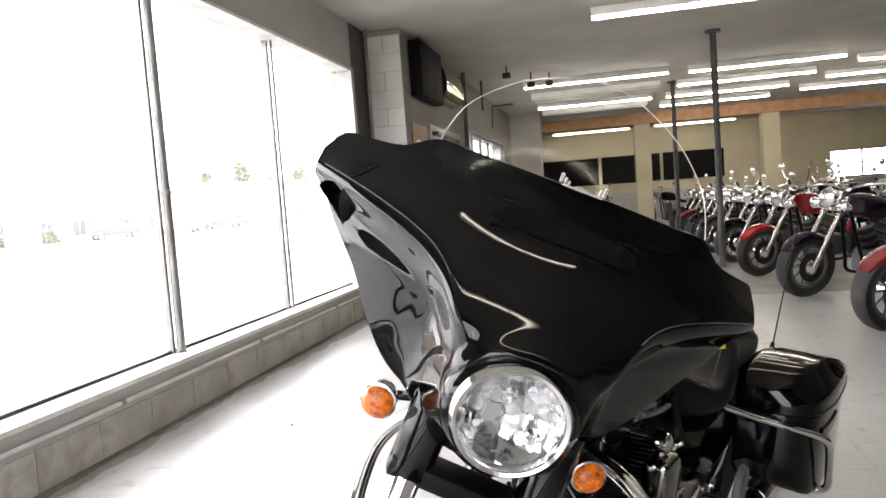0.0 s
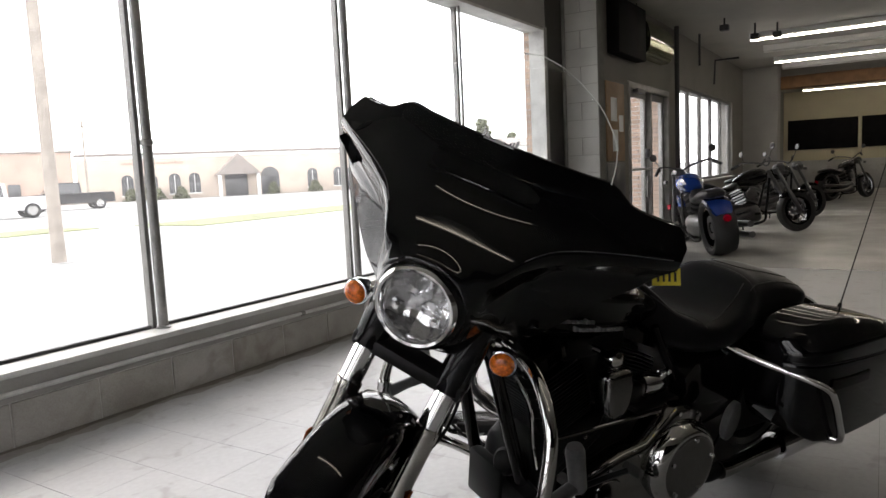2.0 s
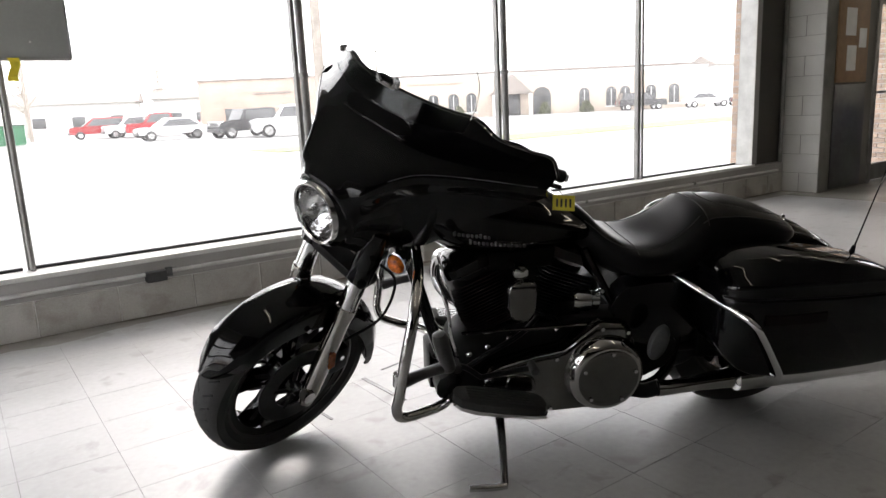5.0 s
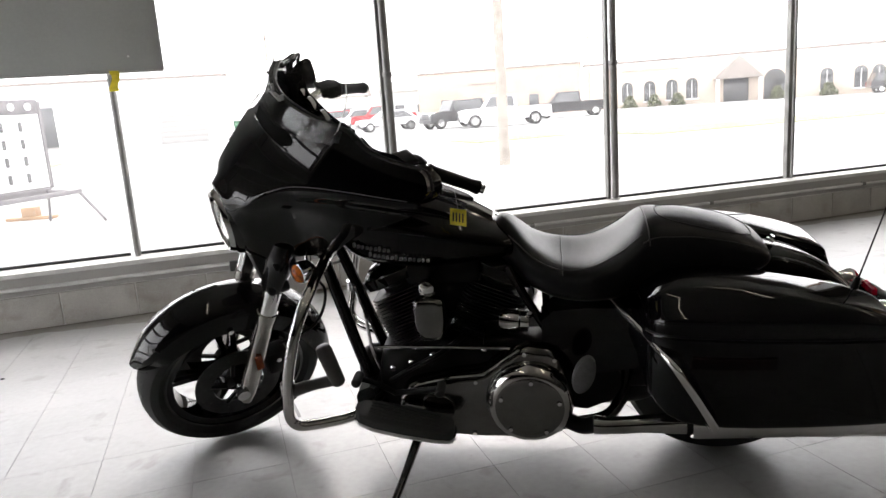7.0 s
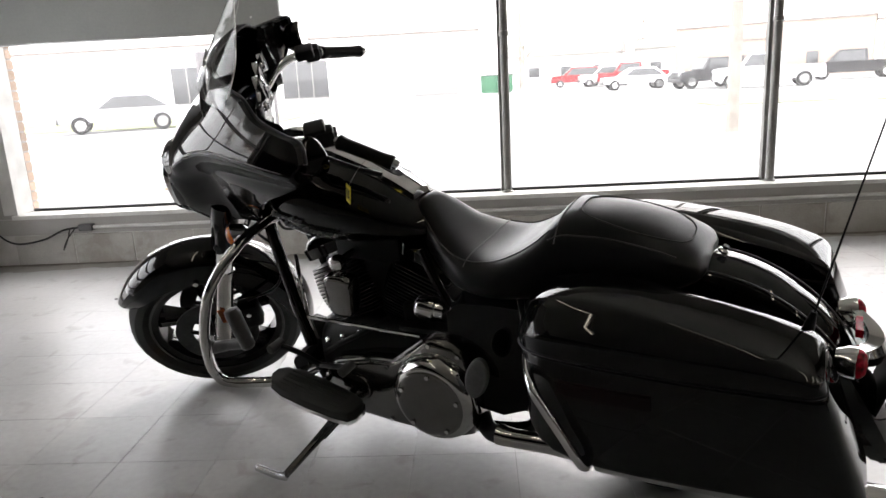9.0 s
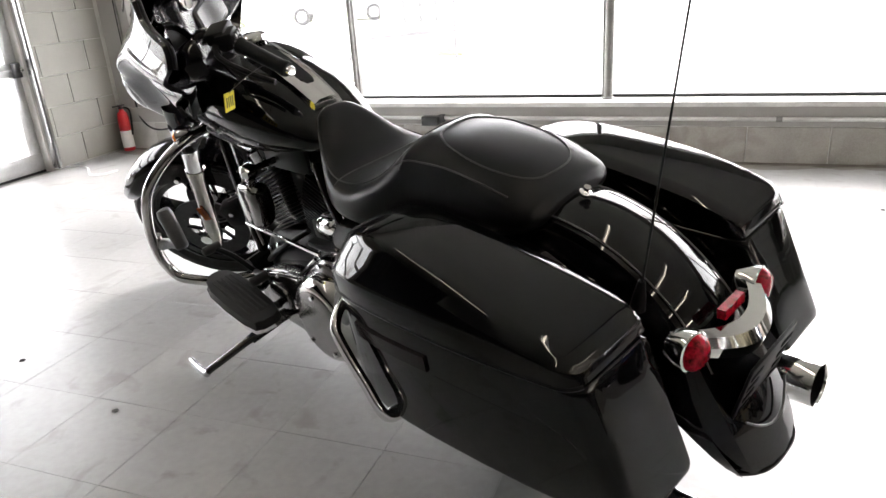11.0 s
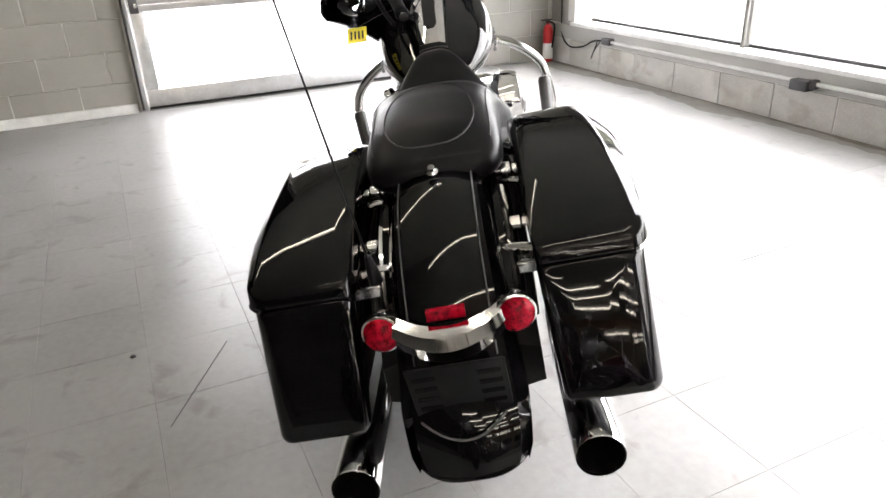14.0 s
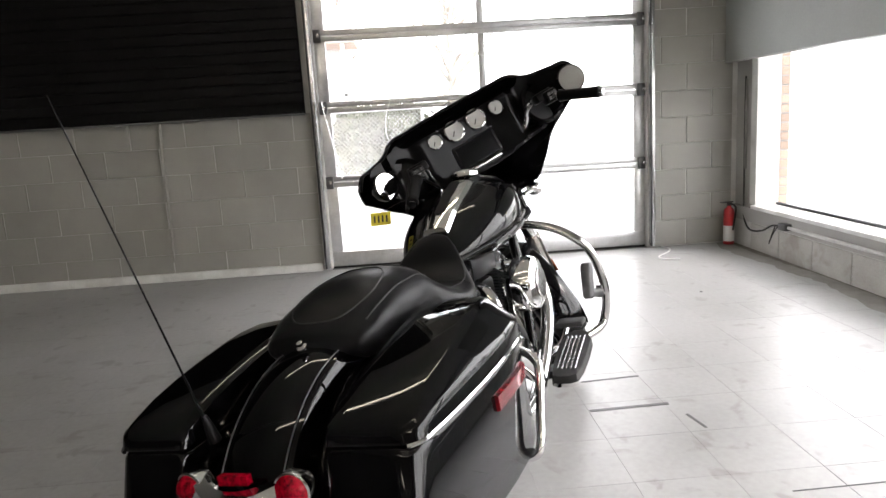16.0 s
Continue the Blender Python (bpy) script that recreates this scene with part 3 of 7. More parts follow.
for k in range(5):
    y = -2.6 - 2.05 * k
    if not -11.9 < y - 1 < -9.0:
        part("dark_panel", box((FAR_X - 0.05, y, 1.28), (FAR_X - 0.002, y + 1.95, 2.22), 0.004), BLACK_PANEL, panel)
part("dado", box((FAR_X - 0.03, BACK_Y + 0.2, 0.01), (FAR_X - 0.002, -0.6, 0.93), 0.003), TILE, panel, "pale painted dado")

# Fluorescent fittings: slim battens with two tubes end to end.
LIT = ((5.8, -2.62), (10.35, -1.40), (13.7, -1.36), (10.5, -4.17), (12.1, -4.15), (13.8, -4.1), (15.5, -4.1), (9.4, -7.0), (11.2, -7.0), (13.0, -7.0), (14.8, -7.0),
       (18.6, -1.2), (20.0, -1.2), (21.4, -1.2), (18.6, -4.4), (20.0, -4.4), (21.4, -4.4), (18.6, -7.6), (20.0, -7.6), (5.8, -5.6))
WEAK = ((-1.75, -2.35), (0.80, -2.30), (2.70, -2.40), (4.15, -2.50))
for places, glow, label in ((LIT, TUBE, "white ceiling batten with two lit fluorescent tubes"), (WEAK, WEAK_TUBE, "white ceiling batten with two dimmer fluorescent tubes")):
    batten = thing("fluorescent_fitting", label, "ceiling light", "ceiling battens", (*places[0], 3.0))
    part("batten", box((-0.055, -2.44, 0.03), (0.055, 0, 0.119), 0.006), WHITE_PAINT, batten)
    for a in (-0.01, -1.23):
        part("tube", lathe([(0, 0.010), (0.004, 0.016), (1.19, 0.016), (1.195, 0.010)], (0, a, 0.008), (0, a - 1, 0.008), sides=12), glow, batten)
    for a in (-0.005, -1.22, -2.435):
        part("holder", box((-0.02, a - 0.012, -0.014), (0.02, a + 0.006, 0.031), 0.003), WHITE_PAINT, batten)
    for x, y in places[1:]:
        copy_thing(batten, pose(x, y, 3.0))
for x, y in ((11.9, -1.40), (15.0, -1.36)):
    off = thing("unlit_fitting", "ceiling batten with dead tubes", "ceiling light", "dead battens", (x, y, 3.0))
    part("batten", box((-0.055, -2.44, 0.03), (0.055, 0, 0.119), 0.006), WHITE_PAINT, off)
    part("tube", lathe([(0, 0.012), (0.004, 0.019), (2.40, 0.019), (2.405, 0.012)], (0, -0.01, 0.008), (0, -1, 0.008), sides=12), SILL, off)
for x, y, z0 in ((8.65, -1.32, 2.96), (9.4, -1.62, 2.90), (9.6, -1.9, 2.92)):
    hook = thing("ceiling_bracket", "small dark bracket hanging from the ceiling", "bracket", "ceiling brackets", (x, y, 0))
    part("stem", box((-0.012, -0.012, z0), (0.012, 0.012, CEIL - 0.001), 0.003), DARK_STEEL, hook)
    part("block", box((-0.06, -0.06, z0 - 0.02), (0.06, 0.06, z0 + 0.06), 0.008), DARK_STEEL, hook)
rod = thing("gas_pipe", "thin dark pipe dropping from the ceiling and turning along the wall", "pipe")
part("drop", tube([(9.7, -0.75, CEIL), (9.7, -0.75, 2.62)], 0.018, None, 8), DARK_STEEL, rod)
part("elbow_run", tube([(11.2, -1.1, CEIL - 0.25), (11.2, -0.70, CEIL - 0.25), (11.2, -0.68, 2.45)], 0.018, None, 8, rounded=False), DARK_STEEL, rod)
cord = part("floor_cord", tube([(-3.613, -0.714, 0.006), (-3.495, -0.695, 0.006), (-3.386, -0.748, 0.006), (-3.235, -0.877, 0.006), (-3.139, -0.873, 0.006), (-3.121, -0.793, 0.006), (-3.11, -0.766, 0.006)], 0.006, None, 8), WHITE_PAINT)
tagged(cord, "pale cord lying on the floor by the overhead door", "cord")

# ---- the touring motorcycle ----
BIKE = pose(0.2854, -2.8439, 0, 0, 0, 153.8) @ pose(0, 0, 0, -9, 0, 0)
RAKE = Vector((-math.sin(radians(26)), 0, math.cos(radians(26))))
HEADSTOCK = Vector((1.25, 0, 0.82))
TURNED = lambda degrees: Matrix.Translation(HEADSTOCK) @ Matrix.Rotation(radians(degrees), 4, RAKE) @ Matrix.Translation(-HEADSTOCK)
STEER = TURNED(41.0) @ pose(0, 0, 0.90, -1.2) @ pose(0, 0, -0.90)
FORK_TURN = TURNED(39.0) @ pose(0, 0, 0.70, -4.5) @ pose(0, 0, -0.70)
bike = new("touring_motorcycle")
bike.matrix_basis = BIKE
tagged(bike, "gloss black touring motorcycle leaning on its kickstand on the concrete floor", "motorcycle")


def front(name, bm, mat, parent=None, label="", smooth=True):
    """A part that turns with the handlebar."""
    bmesh.ops.transform(bm, matrix=STEER, verts=bm.verts)
    return part(name, bm, mat, parent or bike, label, smooth)


def low_front(name, bm, mat, parent=None, label="", smooth=True):
    """A part of the fork and its wheel."""
    bmesh.ops.transform(bm, matrix=FORK_TURN, verts=bm.verts)
    return part(name, bm, mat, parent or bike, label, smooth)


def curve(x, xs, ys):
    """A smooth curve through a few points."""
    i = max(0, min(len(xs) - 2, int(np.searchsorted(xs, x)) - 1))
    t = min(1, max(0, (x - xs[i]) / (xs[i + 1] - xs[i])))
    m = [(ys[min(k + 1, len(ys) - 1)] - ys[max(k - 1, 0)]) / (xs[min(k + 1, len(xs) - 1)] - xs[max(k - 1, 0)]) for k in (i, i + 1)]
    h = xs[i + 1] - xs[i]
    return (2 * t**3 - 3 * t * t + 1) * ys[i] + (t**3 - 2 * t * t + t) * h * m[0] + (-2 * t**3 + 3 * t * t) * ys[i + 1] + (t**3 - t * t) * h * m[1]


def squircle(hw, lo, hi, power, n=32, mid=0.0, sag=0.0):
    """A rounded section in y and z; sag hollows its top."""
    out = []
    for a in np.linspace(0, 2 * math.pi, n, endpoint=False):
        c, s = math.cos(a), math.sin(a)
        y = hw * math.copysign(abs(c) ** (2 / power), c)
        z = math.copysign(abs(s) ** (2 / power), s)
        top = sag * max(0, z) * (1 - (y / hw) ** 2)
        out.append((mid + y, (lo + hi) / 2 + z * (hi - lo) / 2 - top))
    return out


def body_loft(stations, power=2.6, n=32, steps=4, mid=0.0):
    """A skin along x over stations (x, half width, bottom, top, sag)."""
    xs = [s[0] for s in stations][::-1]
    cols = [[s[k] for s in stations][::-1] for k in range(1, len(stations[0]))]
    rings = []
    for i in range(len(xs) - 1):
        for k in range(steps + (i == len(xs) - 2)):
            x = xs[i] + (xs[i + 1] - xs[i]) * k / steps
            hw, lo, hi, sag = (curve(x, xs, c) for c in cols)
            rings.append([(x, y, z) for y, z in squircle(max(hw, 0.004), lo, hi, power, n, mid, sag)])
    return loft(rings)


# Wheels.
AXLE_F, AXLE_R, TYRE_R = Vector((1.575, 0, 0.285)), Vector((0, 0, 0.305)), 0.302


def wheel(axle, width, rim_r, place, spokes):
    tyre = [(TYRE_R - d, w * width / 2) for d, w in ((0.05, -1), (0.025, -0.98), (0.008, -0.7), (0.0, -0.25), (0.0, 0.25), (0.008, 0.7), (0.025, 0.98), (0.05, 1), (TYRE_R - rim_r, 0.78), (TYRE_R - rim_r, -0.78))]
    w = place("wheel", ring_about(axle, (0, 1, 0), tyre, sides=64), RUBBER, None, "black road tyre with worn tread")
    tread = bmesh.new()
    for k in range(36):
        a = 2 * math.pi * k / 36
        for s in (-1, 1):
            q = Matrix.Translation(axle) @ Matrix.Rotation(a, 4, "Y") @ Matrix.Translation((0, s * width * 0.2, TYRE_R - 0.0062)) @ Matrix.Rotation(s * -0.22, 4, "X") @ Matrix.Rotation(s * 0.7, 4, "Z") @ Matrix.Diagonal((0.005, width * 0.30, 0.008, 1))
            bmesh.ops.create_cube(tread, size=1, matrix=q)
    place("tread_groove", tread, SATIN_BLACK, w)
    rim = [(rim_r + 0.006, -0.40 * width), (rim_r + 0.006, -0.34 * width), (rim_r - 0.018, -0.30 * width), (rim_r - 0.022, 0), (rim_r - 0.018, 0.30 * width), (rim_r + 0.006, 0.34 * width), (rim_r + 0.006, 0.40 * width), (rim_r - 0.030, 0.33 * width), (rim_r - 0.036, 0), (rim_r - 0.030, -0.33 * width)]
    place("rim", ring_about(axle, (0, 1, 0), rim, sides=64), GLOSS_BLACK, w, "gloss black cast rim with a bright edge")
    place("rim_edge", ring_about(axle, (0, 1, 0), [(rim_r + 0.001, 0.402 * width), (rim_r - 0.008, 0.402 * width), (rim_r - 0.008, 0.37 * width), (rim_r + 0.001, 0.37 * width)], sides=64), DIMMED_CHROME, w)
    place("hub", lathe([(-0.07, 0.03), (-0.065, 0.045), (-0.03, 0.05), (0.03, 0.05), (0.065, 0.045), (0.07, 0.03)], axle, axle + Vector((0, 1, 0)), sides=24), GLOSS_BLACK, w)
    for k in range(spokes):
        for off in (-0.13, 0.13):
            a = 2 * math.pi * k / spokes + 0.35
            ins = axle + Vector((math.cos(a + off * 1.6) * 0.04, 0, math.sin(a + off * 1.6) * 0.04))
            outs = axle + Vector((math.cos(a + off) * (rim_r - 0.02), 0, math.sin(a + off) * (rim_r - 0.02)))
            side = Vector((-math.sin(a), 0, math.cos(a)))
            rings = []
            for p, hw, th in ((ins, 0.013, 0.022), (ins.lerp(outs, 0.5), 0.009, 0.016), (outs, 0.012, 0.022)):
                rings.append([p + side * hw + Vector((0, th, 0)), p - side * hw + Vector((0, th, 0)), p - side * hw - Vector((0, th, 0)), p + side * hw - Vector((0, th, 0))])
            place("spoke", loft(rings), GLOSS_BLACK, w)
    return w


wheel(AXLE_F, 0.128, 0.232, low_front, 5)


def rear(name, bm, mat, parent=None, label="", smooth=True):
    return part(name, bm, mat, parent or bike, label, smooth)


wheel(AXLE_R, 0.175, 0.20, rear, 5)


def brake_disc(y):
    disc = low_front("brake_disc", ring_about(AXLE_F + Vector((0, y, 0)), (0, 1, 0), [(0.142, -0.003), (0.142, 0.003), (0.085, 0.003), (0.085, -0.003)], sides=48), DISC_STEEL, None, "drilled steel brake disc")
    holes = bmesh.new()
    for k in range(30):
        a = 2 * math.pi * k / 30
        r = (0.098, 0.113, 0.128)[k % 3]
        c = AXLE_F + Vector((r * math.cos(a), y, r * math.sin(a)))
        lathe([(-0.0036, 0.0045), (0.0036, 0.0045)], c, c + Vector((0, 1, 0)), holes, sides=8)
    low_front("drilled_hole", holes, INK, disc)
    for k in range(5):
        arms = bmesh.new()
        a = 2 * math.pi * k / 5
        tube([AXLE_F + Vector((0.04 * math.cos(a), y, 0.04 * math.sin(a))), AXLE_F + Vector((0.092 * math.cos(a + 0.3), y, 0.092 * math.sin(a + 0.3)))], 0.008, arms, 6)
        low_front("carrier_arm", arms, SATIN_BLACK, disc)


for y in (0.075, -0.075):
    brake_disc(y)

# Fork.
FORK_TOP = Vector((1.335, 0, 0.86))
FORK_LOW = Vector((1.555, 0, 0.275))
for s in (1, -1):
    off = Vector((0, 0.112 * s, 0))
    a, b = FORK_LOW + off, FORK_TOP + off
    fork = low_front("fork_leg", lathe([(-0.05, 0.012), (-0.045, 0.02), (0.0, 0.029), (0.06, 0.03), (0.30, 0.030), (0.31, 0.033), (0.335, 0.033), (0.34, 0.027)], a, b, sides=20), FORK_ALLOY, None, "dull polished fork slider")
    low_front("fork_tube", lathe([(0.33, 0.0295), (0.60, 0.0295)], a, b, sides=18), CHROME, fork)
    low_front("fork_cover", lathe([(0.43, 0.036), (0.435, 0.039), (0.60, 0.042)], a, b, sides=20), GLOSS_BLACK, fork)
    axle_cap = AXLE_F + Vector((0, 0.112 * s, 0))
    low_front("axle_nut", lathe([(0.0, 0.022), (0.03, 0.021), (0.034, 0.014)], axle_cap, axle_cap + Vector((0, s, 0)), sides=12), CHROME, fork)
    reflector = a.lerp(b, 0.24) + Vector((0.0, 0.033 * s, 0))
    low_front("side_reflector", box(reflector - Vector((0.012, 0.003, 0.03)), reflector + Vector((0.012, 0.003, 0.03)), 0.002), AMBER_DARK, fork, "small amber side reflector")
    c = AXLE_F + Vector((-0.13, 0.078 * s, 0.055))
    caliper = low_front("brake_caliper", box(c - Vector((0.045, 0.032, 0.05)), c + Vector((0.03, 0.032, 0.05)), 0.014), SATIN_BLACK)
    low_front("caliper_bolt", lathe([(0, 0.009), (0.008, 0.009)], c + Vector((-0.01, 0.03 * s, 0.02)), c + Vector((-0.01, s, 0.02)), sides=8), CHROME, caliper)
for z in (0.70, 0.78):
    k = (z - 0.30) / 0.56
    c = FORK_LOW.lerp(FORK_TOP, k)
    low_front("fork_clamp", box(c - Vector((0.04, 0.15, 0.02)), c + Vector((0.03, 0.15, 0.02)), 0.012), SATIN_BLACK)
low_front("axle", lathe([(-0.14, 0.012), (0.14, 0.012)], AXLE_F, AXLE_F + Vector((0, 1, 0)), sides=12), DULL_CHROME)


# Fenders: an arched shell over the wheel.
def fender(axle, start, stop, radius, width, skirt, place, name, label, grow=0.0, taper=(0.8, 0.85), n=40, dome=1.0, flare=0.0, flick=0.0):
    rings = []
    for k in range(n + 1):
        f = k / n
        a = radians(start + (stop - start) * f)
        ease = min(1, f / 0.12) ** 0.5 * taper[0] + (1 - taper[0]) if f < 0.12 else (min(1, (1 - f) / 0.10) ** 0.5 * (1 - taper[1]) + taper[1] if f > 0.9 else 1)
        ease = max(0.35, ease)
        r = radius + grow * f + flick * max(0.0, (f - 0.78) / 0.22) ** 1.5
        w, d = width / 2 * ease * (1 + flare * f * f * f), skirt * (0.35 + 0.65 * math.sin(math.pi * min(1, max(0, f * 1.02))) ** 0.6)
        profile = [(r - d, -w), (r - d * 0.45, -w * 1.0), (r - 0.030 * dome, -w * 0.97), (r - 0.010 * dome, -w * 0.80), (r - 0.002 * (dome - 1), -w * 0.4), (r + 0.003, 0), (r - 0.002 * (dome - 1), w * 0.4), (r - 0.010 * dome, w * 0.80), (r - 0.030 * dome, w * 0.97), (r - d * 0.45, w * 1.0), (r - d, w)]
        inner = [(rr - 0.006, ww * 0.93) for rr, ww in profile[::-1]]
        inner[0], inner[-1] = (profile[-1][0], w * 0.93), (profile[0][0], -w * 0.93)
        rings.append([(axle.x + rr * math.cos(a), axle.y + ww, axle.z + rr * math.sin(a)) for rr, ww in [*profile, *inner]])
    return place(name, loft(rings), GLOSS_BLACK, None, label)


front_fender = fender(AXLE_F, 32, 198, 0.338, 0.168, 0.10, low_front, "front_fender", "gloss black valanced front fender")
rear_fender = fender(AXLE_R, 78, 187.5, 0.342, 0.205, 0.17, rear, "rear_fender", "gloss black rear fender with a rolled lip", 0.125, (0.8, 0.80), dome=1.5, flare=0.20, flick=0.05)
rolled = [AXLE_R + Vector(((0.516 - 0.040 * abs(u) ** 3.2) * math.cos(radians(187.5)), 0.095 * u, (0.516 - 0.040 * abs(u) ** 3.2) * math.sin(radians(187.5)))) for u in np.linspace(-1, 1, 17)]
rear("rolled_lip", tube(rolled, 0.005, None, 8, rounded=False), GLOSS_BLACK, rear_fender)
for s in (1, -1):
    stay = AXLE_F + Vector((-0.02, 0.088 * s, 0.25))
    low_front("fender_bolt", lathe([(0, 0.009), (0.006, 0.009), (0.008, 0.004)], stay, stay + Vector((0, s, 0)), sides=8), CHROME, front_fender)
# Raised edge lines along the rear fender's top.
for s in (1, -1):
    line = [AXLE_R + Vector(((0.333 + 0.125 * f) * math.cos(radians(78 + 108 * f)), s * 0.074, (0.333 + 0.125 * f) * math.sin(radians(78 + 108 * f)))) for f in np.linspace(0.27, 0.80, 16)]
    rear("pinstripe", tube(line, 0.0016, None, 6, rounded=False), GREY_ALLOY, rear_fender)


# Fairing: two thin skins over a bat-wing outline, the outer one swept back to the sides.
HALF = 0.470
TOP_Y, TOP_Z = [0, 0.10, 0.20, 0.262, 0.32, 0.40, 0.44, HALF], [1.220, 1.218, 1.212, 1.206, 1.170, 1.149, 1.138, 1.098]
LOW_Y, LOW_Z = [0, 0.08, 0.15, 0.21, 0.27, 0.33, 0.40, HALF], [0.755, 0.762, 0.785, 0.800, 0.858, 0.932, 0.985, 1.045]
NOSE_Z, NOSE_X = [0.745, 0.80, 0.87, 0.95, 0.985, 1.005, 1.03, 1.06, 1.10, 1.155, 1.22], [1.400, 1.438, 1.455, 1.462, 1.463, 1.452, 1.426, 1.388, 1.336, 1.290, 1.256]
CREASE_Y, CREASE_Z = [0.10, 0.13, 0.16, 0.20, 0.24, 0.30, 0.37, HALF], [0.945, 0.990, 1.026, 1.052, 1.063, 1.070, 1.072, 1.068]


def ease(v):
    v = min(1, max(0, v))
    return v * v * (3 - 2 * v)


def fairing_x(y, z):
    a = abs(y)
    x = curve(z, NOSE_Z, NOSE_X) - 1.28 * a * a
    if a > 0.10:
        below = curve(min(a, HALF), CREASE_Y, CREASE_Z) - z
        x -= ease((below + 0.012) / 0.085) * (0.090 * ease((a - 0.095) / 0.085) + 0.14 * max(0, a - 0.18)) + 0.12 * max(0, below - 0.02) * ease((a - 0.12) / 0.1)
    r = math.hypot(y, z - 0.884)
    x += 0.020 * math.exp(-(((r - 0.108) / 0.020) ** 2)) * ease((1.03 - z) / 0.05)
    x -= 0.09 * ease((0.098 - r) / 0.012)
    return x


INSIDE = Matrix.Translation((0, -0.014, 0.012))


def inside(name, bm, mat, parent=None, label="", smooth=True):
    """A part on the rider's side of the fairing."""
    bmesh.ops.transform(bm, matrix=INSIDE, verts=bm.verts)
    return front(name, bm, mat, parent, label, smooth)


def fairing_skin(back, inset, rows=128, cols=121, low=None, high=None):
    out = []
    for i in range(cols):
        y = HALF * (2 * i / (cols - 1) - 1)
        a = min(HALF - 0.0001, abs(y))
        lo, hi = curve(a, LOW_Y, LOW_Z), curve(a, TOP_Y, TOP_Z)
        lo = max(lo, low(a)) if low else lo
        hi = min(hi, high(a)) if high else hi
        out.append([Vector((back(y, z), y * inset, 1.0 + (z - 1.0) * inset)) for z in (lo + (hi - lo) * k / (rows - 1) for k in range(rows))])
    return out


outer = fairing_skin(fairing_x, 1.0)
inner = fairing_skin(lambda y, z: fairing_x(y, z) - 0.012, 0.99)
bm = bmesh.new()
rows_o = [[bm.verts.new(p) for p in col] for col in outer]
rows_i = [[bm.verts.new(p) for p in col] for col in inner]
for rows in (rows_o, rows_i):
    for a, b in zip(rows, rows[1:]):
        for i in range(len(a) - 1):
            bm.faces.new((a[i], a[i + 1], b[i + 1], b[i]))
for a, b, c, d in zip(rows_o, rows_o[1:], rows_i, rows_i[1:]):
    for k in (0, -1):
        bm.faces.new((a[k], b[k], d[k], c[k]))
for o, i in ((rows_o[0], rows_i[0]), (rows_o[-1], rows_i[-1])):
    for k in range(len(o) - 1):
        bm.faces.new((o[k], o[k + 1], i[k + 1], i[k]))
fairing = front("fairing", bm, GLOSS_BLACK, None, "gloss black bat-wing fork fairing")
# Inner fairing with the dash: a hollowed panel with a rolled lower edge.
def dash_x(y, z):
    a = abs(y)
    bowl = 0.030 * ease((a - 0.20) / 0.06) * ease((0.40 - a) / 0.06) * ease((z - 0.95) / 0.03)
    brow = -0.020 * ease((z - 1.135) / 0.03) * ease((0.26 - a) / 0.05)
    return 1.150 - 0.30 * max(0, a - 0.08) ** 1.3 + 0.12 * (1.1 - z) + bowl + brow


DASH_LOW = lambda a: curve(min(a, 0.455), [0, 0.12, 0.22, 0.30, 0.38, 0.455], [0.925, 0.930, 0.945, 0.955, 0.985, 1.035])
dash_skin = fairing_skin(lambda y, z: min(fairing_x(max(-0.455, min(0.455, y * 0.92 - 0.014)), 1 + (z - 1) * 0.92 + 0.012) - 0.026, dash_x(y, z)), 0.92, 40, 81, DASH_LOW, lambda a: 1.152 + 0.07 * ease((a - 0.26) / 0.08))
bm = bmesh.new()
rows = [[bm.verts.new(p) for p in col] for col in dash_skin]
for a, b in zip(rows, rows[1:]):
    for i in range(len(a) - 1):
        bm.faces.new((a[i], a[i + 1], b[i + 1], b[i]))
lower = [[bm.verts.new(col[0].co + Vector((d, 0, z))) for d, z in ((0.012, -0.012), (0.06, -0.016))] for col in rows]
for a, b, p, q in zip(rows, rows[1:], lower, lower[1:]):
    bm.faces.new((a[0], b[0], q[0], p[0]))
    bm.faces.new((p[0], q[0], q[1], p[1]))
dash = inside("dash", bm, DASH_BLACK, None, "black inner fairing with the instruments")
top_line = [Vector((fairing_x(p[-1].y, p[-1].z) - 0.016, p[-1].y * 0.985, p[-1].z - 0.006)) for p in outer]
front("fairing_trim", tube(top_line, 0.006, None, 8, rounded=False), SATIN_BLACK, fairing)
# Centre vent under the windshield: a dark slot between two lips, with cross fins.
VENT = lambda y: 1.148 - 0.45 * y * y
for dz, r in ((0.021, 0.0035), (-0.019, 0.003)):
    lip = [Vector((fairing_x(y, VENT(y) + dz) + 0.002, y, VENT(y) + dz)) for y in np.linspace(-0.128, 0.128, 17)]
    front("vent_lip", tube(lip, r, None, 8, rounded=False), GLOSS_BLACK, fairing)
slot = bmesh.new()
cols_ = []
for y in np.linspace(-0.132, 0.132, 21):
    h = 0.020 * (1 - (abs(y) / 0.138) ** 6)
    cols_.append([(fairing_x(y, z) + 0.0012, y, z) for z in (VENT(y) - h, VENT(y), VENT(y) + h)])
loft(cols_, slot, closed=False)
# Flat black sheet on the skin gives the slot its shade.
vent = front("air_vent", slot, SOOT_AND_HOLE, fairing, "dark air slot below the windshield")
